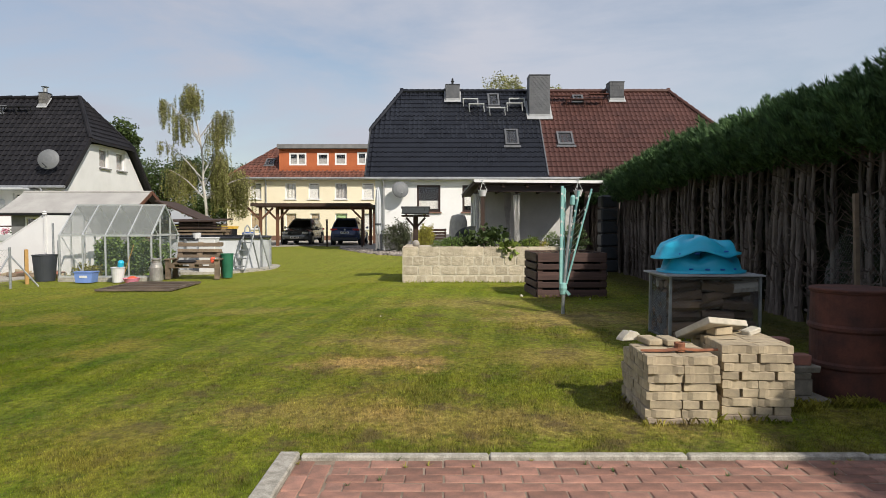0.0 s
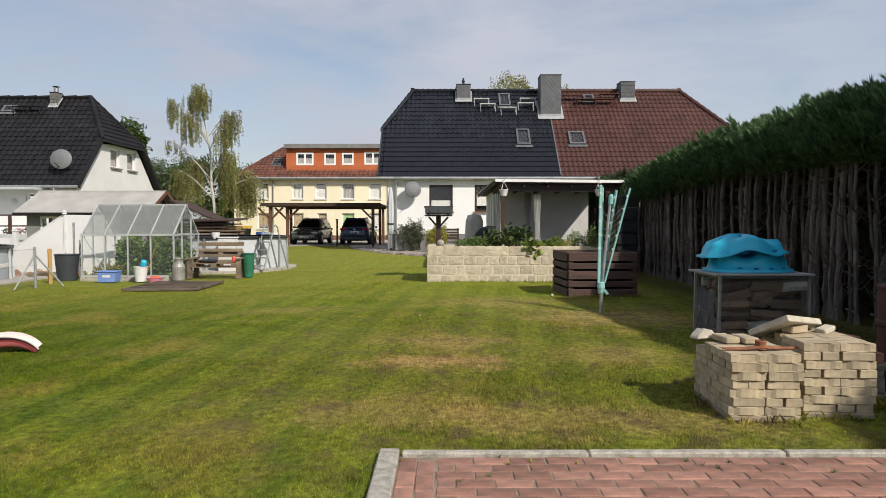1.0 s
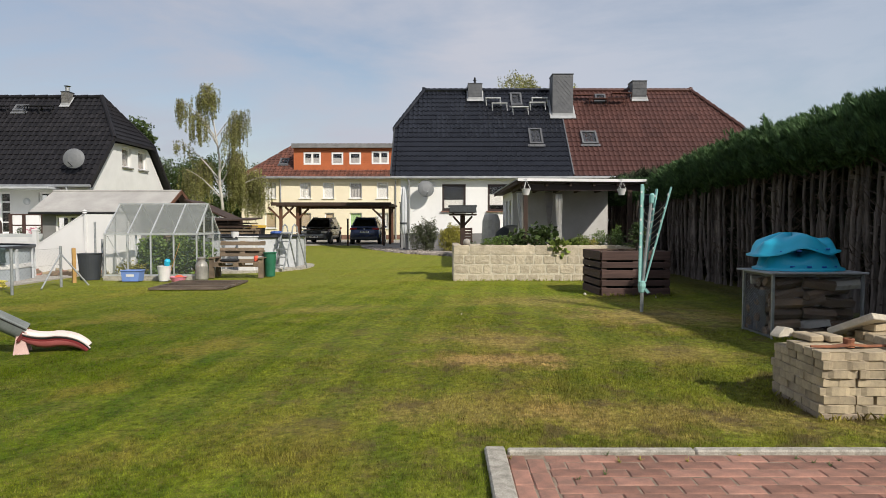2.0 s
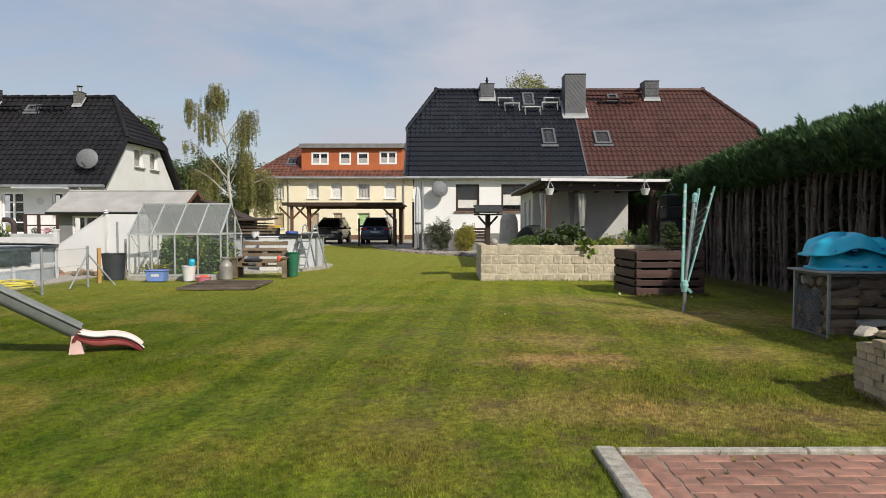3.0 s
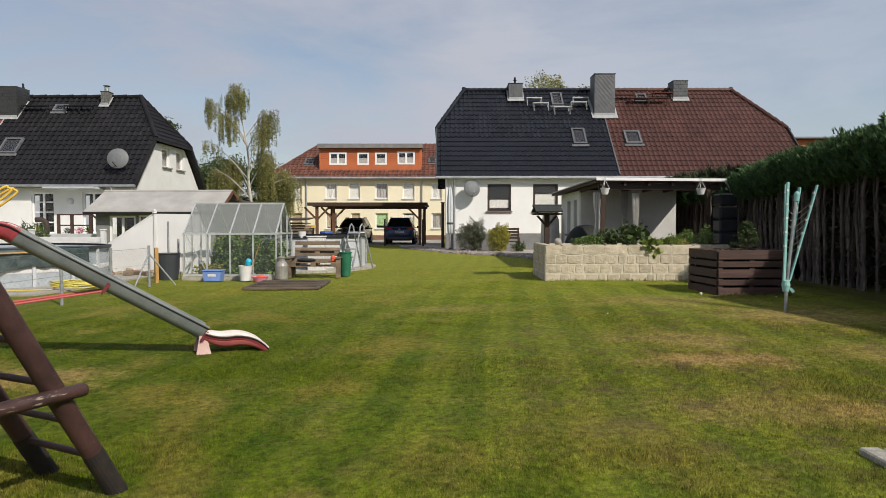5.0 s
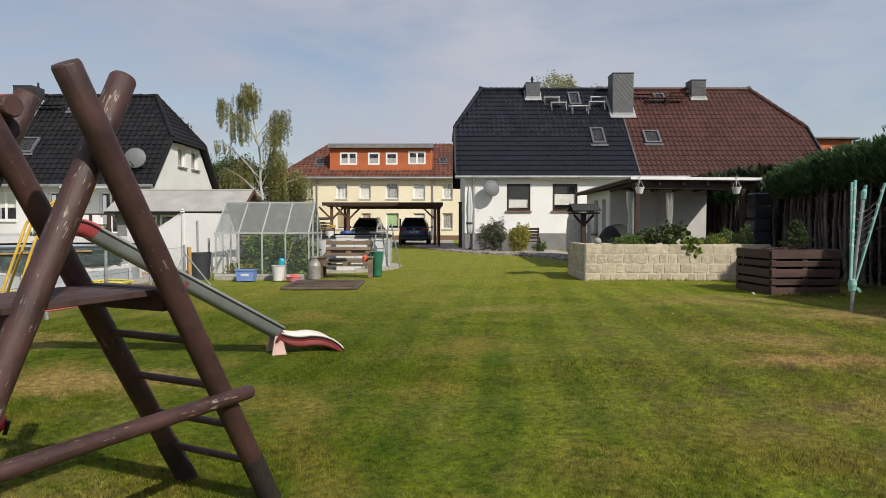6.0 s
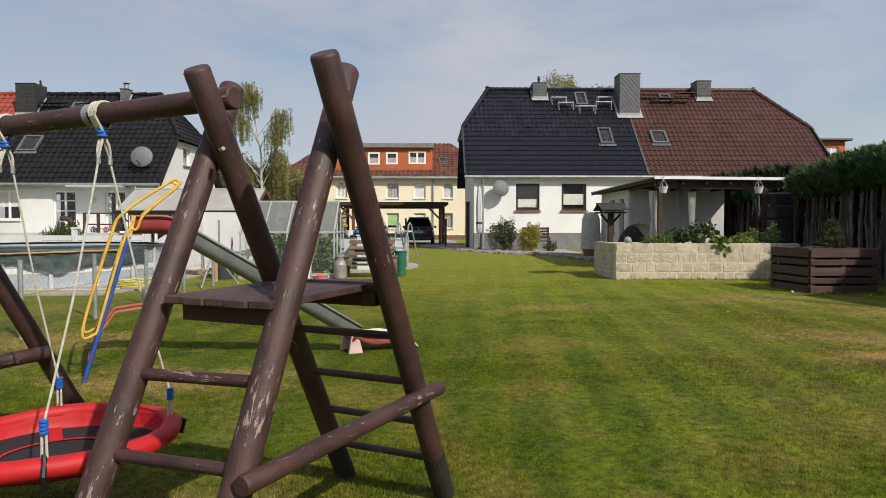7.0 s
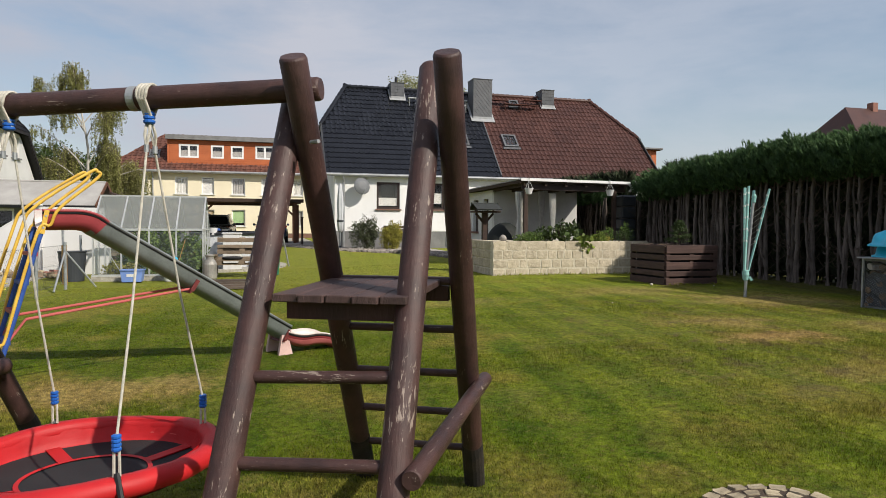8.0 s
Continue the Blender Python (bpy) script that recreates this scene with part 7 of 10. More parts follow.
def swing_frame():
    org = Vector((-6.3, 3.0, -0.08))
    t = thing("swing_frame", org, "dark brown log swing frame with climbing rungs and a small platform", "swing frame")
    inv = Matrix.Translation(-org)
    LA = bark_log_material("flaking_log_back", A1T, A1B, 0.945)
    LF = bark_log_material("flaking_log_front", A2T, A2B, 0.895)
    LB = bark_log_material("flaking_log_beam", (0, 0, 0), BD)
    LR = bark_log_material("flaking_log_rung", A1T, B1T, 0.91)
    LD = bark_log_material("flaking_log_brace", (-5.66, 2.18, 0.5), (-5.08, 3.21, 0.53), 0.885)
    R = 0.052
    for p, q, m in ((A1T, A1B, LA), (B1T, B1B, LA), (A2T, A2B, LF), (B2T, B2B, LF)):
        round_off(part("leg", log_bar(B(), p, q, R), m, t))
    for p, q, m in ((A1T, A1B, LA), (A2T, A2B, LF)):
        round_off(part("leg", log_bar(B(), p + FAR, q + FAR, R), m, t))
    for p, q in ((A1T, A1B), (B1T, B1B), (A1T + FAR, A1B + FAR)):
        d = (p - q).normalized()
        part("foot_coating", tube(B(), [tuple(q - d * 0.01), tuple(q + d * 0.30), tuple(q + d * 0.33)], [R + 0.0025, R + 0.0025, R + 0.0005], 18), TAR, t, "black tarred foot")
    end = Vector((-5.872, 2.853, 1.815))
    round_off(part("beam", log_bar(B(), end, end + BD * 2.45, 0.0465), LB, t))
    part("bolt", tube(B(), [tuple(Vector((-5.915, 2.80, 1.60))), tuple(Vector((-5.89, 2.755, 1.60)))], 0.008, 8), GALV, t)
    # climbing rungs, back and front
    for z in (0.15, 0.365, 0.585, 0.815, 1.045):
        ka = (A1T.z - z) / (A1T.z - A1B.z)
        a, b = A1T.lerp(A1B, ka), B1T.lerp(B1B, ka)
        round_off(part("rung", log_bar(B(), a, b, 0.018), LR, t))
    for z in (0.51, 0.765):
        ka = (A2T.z - z) / (A2T.z - A2B.z)
        round_off(part("rung", log_bar(B(), A2T.lerp(A2B, ka), B2T.lerp(B2B, ka), 0.022), LR, t))
    round_off(part("brace", log_bar(B(), (-5.66, 2.165, 0.512), (-5.045, 3.26, 0.535), 0.034), LD, t))
    round_off(part("brace", log_bar(B(), Vector((-6.2, 2.35, 0.5)) + FAR, Vector((-5.62, 3.4, 0.53)) + FAR, 0.043), LD, t))
    # platform
    fl, fr, br = Vector((-6.065, 2.600, 1.045)), Vector((-5.625, 2.400, 1.045)), Vector((-5.300, 3.075, 1.055))
    u, w = (fr - fl), (br - fr)
    ud, wd = u.normalized(), w.normalized()
    m = Matrix((ud, wd, ud.cross(wd))).transposed().to_4x4()
    m.translation = fl
    n = 5
    PL = mat("platform_boards", (0.085, 0.050, 0.045), 0.6, (0.045, 0.026, 0.024), 5, 80, 0.45, stretch=(4, 0.5, 1), vary=0.15)
    for k in range(n):
        a = u.length * k / n
        part("plank", box(B(), a + 0.002, a + u.length / n - 0.003, -0.01 * (k % 2), w.length, -0.028, 0.0, m, 0.003), PL, t)
    part("joist", box(B(), 0.03, u.length - 0.02, 0.06, 0.105, -0.095, -0.030, m), LOG, t)
    part("joist", box(B(), 0.03, u.length + 0.03, w.length - 0.12, w.length - 0.07, -0.095, -0.030, m), LOG, t)
    for o in t.children:
        o.matrix_parent_inverse = inv


swing_frame()
NC = Vector((-6.80, 3.18, 0.278))


STITCH = mat("pale_red_stitching", (0.62, 0.12, 0.11), 0.8, (0.5, 0.09, 0.09), 60, 200, 0.3)


def nest_swing():
    t = thing("nest_swing", NC, "round nest swing with a red padded rim and a black mat", "nest swing")
    rim = [(0.448, 0.072), (0.468, 0.090), (0.50, 0.092), (0.526, 0.074), (0.533, 0.048), (0.52, 0.020), (0.495, 0.010), (0.457, 0.018)]
    bm = B()
    seg = 56
    rings = []
    for k in range(seg):
        a = 2 * math.pi * k / seg
        dent = 1 + 0.006 * math.sin(a * 17)
        rings.append([bm.verts.new(((r * dent) * math.cos(a), (r * dent) * math.sin(a), z + 0.006 * math.sin(a * 4))) for r, z in rim])
    for k in range(seg):
        a, b = rings[k], rings[(k + 1) % seg]
        for i in range(len(rim)):
            bm.faces.new((a[i], a[(i + 1) % len(rim)], b[(i + 1) % len(rim)], b[i]))
    part("rim", bm, RED_FABRIC, t, "red padded fabric ring", smooth=True)
    bm = B()
    rows = []
    nw = 144
    for k in range(nw):
        a = 2 * math.pi * k / nw
        row = []
        for i, (r, z) in enumerate(((0.456, 0.082), (0.451, 0.055), (0.447, 0.028), (0.440, 0.0), (0.430, -0.018), (0.415, -0.022))):
            d = 0.007 * noise.noise((math.cos(a) * 7, math.sin(a) * 7, i * 0.5)) + 0.004 * noise.noise((math.cos(a) * 22, math.sin(a) * 22, i * 0.9))
            row.append(bm.verts.new(((r + d) * math.cos(a), (r + d) * math.sin(a), z + d * 0.4)))
        rows.append(row)
    for k in range(nw):
        for i in range(5):
            bm.faces.new((rows[k][i], rows[k][i + 1], rows[(k + 1) % nw][i + 1], rows[(k + 1) % nw][i]))
    part("inner_skirt", bm, RED_FABRIC, t, "wrinkled red fabric", smooth=True)
    for r, z in ((0.428, -0.0165), (0.450, 0.020)):
        part("seam", lathe(B(), [(r - 0.003, z), (r - 0.0015, z + 0.003), (r + 0.001, z + 0.001)], 72, close=False), STITCH, t)
    part("mat", lathe(B(), [(0.432, -0.012), (0.3, -0.026), (0.0, -0.034), (0.0, -0.040), (0.3, -0.032), (0.436, -0.018)], 40, close=False), BLACK_MESH, t, "black woven mat")
    part("mat_ring", lathe(B(), [(0.232, -0.022), (0.25, -0.020), (0.25, -0.034), (0.232, -0.036)], 40, close=False), RED_FABRIC, t)
    for k in range(4):
        a = 0.55 + k * math.pi / 2
        c, s = math.cos(a), math.sin(a)
        part("strap", bar(B(), (0.24 * c, 0.24 * s, -0.0265), (0.432 * c, 0.432 * s, -0.006), 0.06, 0.005), RED_FABRIC, t)
    knots = {"F": Vector((-6.590, 2.735, 0.418)), "R": Vector((-6.365, 3.38, 0.378)), "B": Vector((-7.03, 3.60, 0.378)), "L": Vector((-7.28, 2.95, 0.39))}
    end = Vector((-5.872, 2.853, 1.815))
    s2, s1 = end + BD * 0.715, end + BD * 1.33
    for key, s in (("F", s2), ("R", s2), ("B", s1), ("L", s1)):
        k = knots[key]
        away = Vector((k.x - s.x, k.y - s.y, 0)).normalized()
        top = s + Vector((0, 0, -0.208)) + away * 0.032
        part("rope", tube(B(), [tuple(top - NC), tuple(top.lerp(k, 0.5) - NC + Vector((0, 0, -0.004))), tuple(k - NC + Vector((0, 0, 0.11)))], 0.005, 7), ROPE, t)
        for dx in (-1, 1):
            sag = away * 0.024 + BD * 0.009 * dx
            part("rope_loop", tube(B(), flow([tuple(s - NC + Vector((0, 0, -0.088)) + BD * 0.006 * dx), tuple(s - NC + Vector((0, 0, -0.145)) + sag), tuple(top - NC + Vector((0, 0, 0.012)))], 4), 0.0062, 6), ROPE, t)
        part("eye", tube(B(), [tuple(top - NC + Vector((0, 0, 0.018))), tuple(top - NC - Vector((0, 0, 0.012)))], 0.010, 8), GALV, t)
        for dx in (-0.008, 0.008):
            part("rope_end", tube(B(), [tuple(k - NC + Vector((dx, 0, 0.11))), tuple(k - NC + Vector((dx * 1.2, 0, -0.02)))], 0.0055, 6), ROPE, t)
        sl = [(0.013, 0.0)]
        for i in range(4):
            sl += [(0.017, 0.005 + i * 0.015), (0.017, 0.012 + i * 0.015), (0.0125, 0.015 + i * 0.015)]
        part("sleeve", lathe(B(), sl, 10, Matrix.Translation(k - NC + Vector((0, 0, 0.07)))), BLUE_CLIP, t)
        out = (k - NC)
        out.z = 0
        out.normalize()
        part("loop", tube(B(), [tuple(k - NC + Vector((0, 0, -0.01))), tuple(out * 0.545 + Vector((0, 0, 0.06))), tuple(out * 0.525 + Vector((0, 0, 0.0)))], 0.011, 7), BLACK_IRON, t)
    for o in list(t.children):
        if o.name.split(".")[0] in ("rim", "seam", "inner_skirt", "mat", "mat_ring", "strap"):
            o.matrix_basis = Matrix.Rotation(radians(-2.3), 4, Vector((0.92, 0.38, 0)))
    for s in (s2, s1):
        # rope wound over the beam
        for k in range(4):
            o = BD * (k - 1.5) * 0.013
            pts = []
            for i in range(13):
                a = math.pi * (i / 12) * 1.15 - 0.24
                pts.append(tuple(s + o * (1 - 0.3 * (i in (0, 12))) + Vector((0.37 * math.cos(a), 0.93 * math.cos(a), math.sin(a))) * 0.0535 - NC))
            foot = tuple(s + Vector((0.004, -0.012, -0.088)) + o * 0.6 - NC)
            pts = [foot] + pts + [foot]
            part("lashing", tube(B(), pts, 0.0065, 6), ROPE, t)
        sl = [(0.018, 0.0)]
        for i in range(3):
            sl += [(0.023, 0.005 + i * 0.016), (0.023, 0.012 + i * 0.016), (0.018, 0.016 + i * 0.016)]
        part("sleeve", lathe(B(), sl, 12, Matrix.Translation(s - NC + Vector((0.003, -0.009, -0.104)))), BLUE_CLIP, t)
    part("clamp", tube(B(), [tuple(s2 + BD * 0.04 - NC), tuple(s2 + BD * 0.072 - NC)], 0.0495, 24), GALV, t)


nest_swing()


# ---- slide ----
BAND_RED = mat("dull_red_band", (0.16, 0.028, 0.028), 0.5, (0.11, 0.02, 0.02), 6, 90, 0.05)
STAY_RED = mat("faded_red_paint", (0.50, 0.10, 0.10), 0.5, (0.40, 0.09, 0.085), 6, 90, 0.05)


def slide():
    foot = Vector((-5.9, 7.2, -0.08))
    t = thing("slide", foot, "children's slide with a grey chute, red ends and a blue ladder", "slide")
    u = Vector((0.89, 0.45, 0)).normalized()
    n = Vector((0.45, -0.89, 0)).normalized()
    C0, C1, C2 = Vector((-7.58, 6.44, 1.235)), Vector((-6.82, 6.82, 0.69)), Vector((-5.97, 7.25, 0.115))
    up = Vector((0, 0, 1))
    def chute(pts, inner, edge, name, label, mi, me_, wid=0.165, deep=1.0, er=0.012):
        bm, bi, be = B(), B(), B()
        prof = [(-1.0, 0.115), (-0.97, 0.03), (-0.80, -0.018), (-0.4, -0.04), (0.0, -0.045), (0.4, -0.04), (0.80, -0.018), (0.97, 0.03), (1.0, 0.115)]
        def sheet(b, s, lift):
            rows = []
            for i, p in enumerate(pts):
                d = (pts[min(i + 1, len(pts) - 1)] - pts[max(i - 1, 0)]).normalized()
                nn = n
                vv = nn.cross(d).normalized()
                if vv.z < 0:
                    vv = -vv
                rows.append([b.verts.new(p - foot + nn * a * wid * s + vv * (h * (deep if h > 0 else 1) + lift)) for a, h in prof])
            for r0, r1 in zip(rows, rows[1:]):
                for i in range(len(prof) - 1):
                    b.faces.new((r0[i], r0[i + 1], r1[i + 1], r1[i]))
            return rows
        sheet(bm, 1.0, 0.0)
        ob = part(name, bm, me_, t, label, smooth=True)
        sheet(bi, 0.93, 0.008)
        part("chute_bed", bi, mi, ob, smooth=True)
        for sgn in (-1, 1):
            line = []
            for i, p in enumerate(pts):
                d = (pts[min(i + 1, len(pts) - 1)] - pts[max(i - 1, 0)]).normalized()
                vv = n.cross(d).normalized()
                if vv.z < 0:
                    vv = -vv
                line.append(tuple(p - foot + n * sgn * wid * 1.0 + vv * (0.115 * deep + 0.003)))
            part("rail_edge", tube(B(), line, er, 8), edge, ob)
            part("edge_stripe", tube(B(), [(a, b, c - 0.02) for a, b, c in line], 0.0085, 6), BLACK_IRON, ob, "dark rubber strip")
        return ob
    def curve(a, b, c, k=8):
        return [(1 - s) ** 2 * a + 2 * s * (1 - s) * b + s * s * c for s in [i / k for i in range(k + 1)]]
    chute([C0.lerp(C2, k / 6) for k in range(7)], None, SLIDE_GREY, "chute", "grey metal chute", SLIDE_GREY, SLIDE_GREY)
    T0 = C0 - u * 0.36 + up * 0.03
    chute([T0, T0 + u * 0.12, T0 + u * 0.24 + up * 0.002] + curve(C0 - u * 0.08 + up * 0.03, C0 + up * 0.02, C0 + (C2 - C0).normalized() * 0.06, 5), None, RED_PLASTIC, "top_tray", "faded red top section", SLIDE_WHITE, RED_PLASTIC, 0.17)
    tip = Vector((-5.355, 7.47, -0.078))
    e = curve(C2, C2 + (C2 - C0).normalized() * 0.20 + up * 0.03, Vector((-5.66, 7.38, 0.065)), 7) + curve(Vector((-5.66, 7.38, 0.065)), Vector((-5.46, 7.45, 0.06)), tip, 7)[1:]
    chute(e, None, SLIDE_WHITE, "exit_section", "red end section with a white bed", SLIDE_WHITE, RED_PLASTIC, 0.175, 0.45, 0.009)
    # rounded belly under the end section
    bm = B()
    rows = []
    for k, p in enumerate(e):
        sag = 0.035 + 0.060 * math.sin(math.pi * (k / (len(e) - 1)) ** 0.8) if k < len(e) - 1 else 0.02
        rows.append([bm.verts.new(p - foot + n * 0.166 * math.cos(i * math.pi / 10) - up * sag * math.sin(i * math.pi / 10) ** 0.6) for i in range(11)])
    for r0, r1 in zip(rows, rows[1:]):
        for i in range(10):
            bm.faces.new((r0[i], r0[i + 1], r1[i + 1], r1[i]))
    part("belly", bm, FADED_RED, t, "faded red plastic underside", smooth=True)
    for c, w in ((C1, 0.02), (C2, 0.03)):
        bm = B()
        d = (C2 - C0).normalized()
        vv = n.cross(d).normalized()
        if vv.z < 0:
            vv = -vv
        for sgn in (-1, 1):
            bar(bm, c - foot + n * sgn * 0.172 + vv * 0.075, c - foot + n * sgn * 0.172 - vv * 0.04, 0.012, 0.036, up=d)
        bar(bm, c - foot - n * 0.17 - vv * 0.052, c - foot + n * 0.17 - vv * 0.046, 0.036, 0.012, up=d)
        part("joint_band", bm, BAND_RED, t)
    # yellow lugs that bolt the top section to the ladder
    for sgn in (-1, 1):
        lug = part("lug", bar(B(), T0 - foot + n * sgn * 0.188 - up * 0.07 - u * 0.01, T0 - foot + n * sgn * 0.188 + up * 0.12 + u * 0.03, 0.035, 0.008, up=n), YELLOW_PAINT, t, "yellow steel lug")
        for q in (0.25, 0.75):
            c = (T0 - foot + n * sgn * 0.188 - up * 0.07 - u * 0.01).lerp(T0 - foot + n * sgn * 0.188 + up * 0.12 + u * 0.03, q)
            part("bolt", tube(B(), [tuple(c - n * 0.008), tuple(c + n * 0.008)], 0.009, 8), GALV, lug)
    # foot
    for sgn in (-1, 1):
        bm = B()
        p = C2 - foot + n * sgn * 0.13 - u * 0.02
        g = p.copy()
        g.z = -0.03
        q = [p - u * 0.02, p + u * 0.05, g + u * 0.11, g - u * 0.06]
        q[0].z = q[1].z = 0.21
        lo = [bm.verts.new(v - n * 0.02) for v in q]
        hi = [bm.verts.new(v + n * 0.02) for v in q]
        bm.faces.new(lo)
        bm.faces.new(hi)
        for i in range(4):
            bm.faces.new((lo[i], lo[(i + 1) % 4], hi[(i + 1) % 4], hi[i]))
        part("foot", bm, PALE_PINK, t, "faded pink plastic foot")
    # ladder
    top = T0 + up * -0.02
    bot = Vector((-8.22, 6.03, -0.1))
    for sgn in (-1, 1):
        part("ladder_rail", tube(B(), [tuple(top - foot + n * sgn * 0.165), tuple(bot - foot + n * sgn * 0.19)], 0.019, 10), BLUE_PAINT, t, "blue painted tube")
    for k in range(5):
        c = bot.lerp(top, 0.16 + 0.17 * k)
        part("step", bar(B(), c - foot - n * 0.18, c - foot + n * 0.18, 0.05, 0.03), (RED_PLASTIC, BLUE_PAINT)[k % 2], t)
    back = (bot - top).normalized()
    nb = Vector((-u.x, -u.y, 0))
    for sgn in (-1, 1):
        o = n * sgn * 0.19
        a0 = bot.lerp(top, 0.36) + o
        out = nb * 0.14 + up * 0.02
        pts = [a0 + nb * 0.02, a0 + nb * 0.05 - up * 0.05, a0 + out - up * 0.02, bot.lerp(top, 0.95) + o + out, top + o + nb * 0.05 + up * 0.17, top + o + u * 0.34 + up * 0.46, top + o + u * 0.40 + up * 0.47, top + o + u * 0.405 + up * 0.42, top + o + u * 0.12 + up * 0.16, top + o + u * 0.05 + up * 0.02, bot.lerp(top, 0.96) + o + nb * 0.03, a0 + nb * 0.02]
        part("handrail", tube(B(), [tuple(p - foot) for p in flow(pts)], 0.0125, 8), YELLOW_PAINT, t, "yellow painted loop handrail")
    g0 = bot.lerp(top, 0.34)
    for sgn in (-1, 1):
        part("stay", tube(B(), [tuple(bot.lerp(top, 0.33) + n * sgn * 0.18 - foot), tuple(bot.lerp(top, 0.46) + n * sgn * 0.17 + u * 0.08 - foot), tuple(C1 + n * sgn * 0.10 - up * 0.02 - foot)], 0.0125, 8), STAY_RED, t, "faded red tube")


slide()


# ---- cobbled fire ring ----
def cobbles():
    c = Vector((-3.81, 2.66, gz(-3.8, 2.66) - 0.01))
    t = thing("cobble_ring", c, "round patch of pale granite cobbles set flush in the lawn", "cobble ring")
    rr = random.Random(2)
    def level(q, a):
        x, y = c.x + q * math.cos(a), c.y + q * math.sin(a)
        return gz(x, y) + 0.012 * noise.noise((x * 0.7, y * 0.7, 3.1)) - c.z
    bm = B()
    rows = [[bm.verts.new((q * math.cos(k * math.pi / 24), q * math.sin(k * math.pi / 24), level(q, k * math.pi / 24) + h)) for q, h in ((0.004, 0.008), (0.10, 0.009), (0.24, 0.010), (0.345, 0.006), (0.37, -0.02))] for k in range(48)]
    for k in range(48):
        for i in range(4):
            bm.faces.new((rows[k][i], rows[k][i + 1], rows[(k + 1) % 48][i + 1], rows[(k + 1) % 48][i]))
    part("earth_bed", bm, SOIL, t)
    for ring, (rad, n) in enumerate(((0.325, 21), (0.25, 16), (0.175, 11), (0.095, 6))):
        for k in range(n):
            a = 2 * math.pi * (k + 0.5 * (ring % 2)) / n
            bm = B()
            w = math.pi * rad / n * 0.92
            pts = [(x * w * rr.uniform(.86, 1.04), y * 0.0355 * rr.uniform(.78, 1.06)) for x, y in ((-1, -.8), (-.8, -1), (0.1, -1), (.8, -1), (1, -.8), (1, .8), (.8, 1), (-0.1, 1), (-.8, 1), (-1, .8))]
            prism(bm, pts, "z", -0.05, 0.010)
            top = [v for v in bm.verts if v.co.z > 0]
            for v in top:
                v.co.x *= 0.94
                v.co.y *= 0.93
                v.co.z += rr.uniform(-.003, .006)
            ob = part("cobble", bm, SETT, t)
            ob.matrix_basis = pose(rad * math.cos(a), rad * math.sin(a), level(rad, a) + 0.001, rr.uniform(-3, 3), rr.uniform(-3, 3), math.degrees(a) + 90)


cobbles()

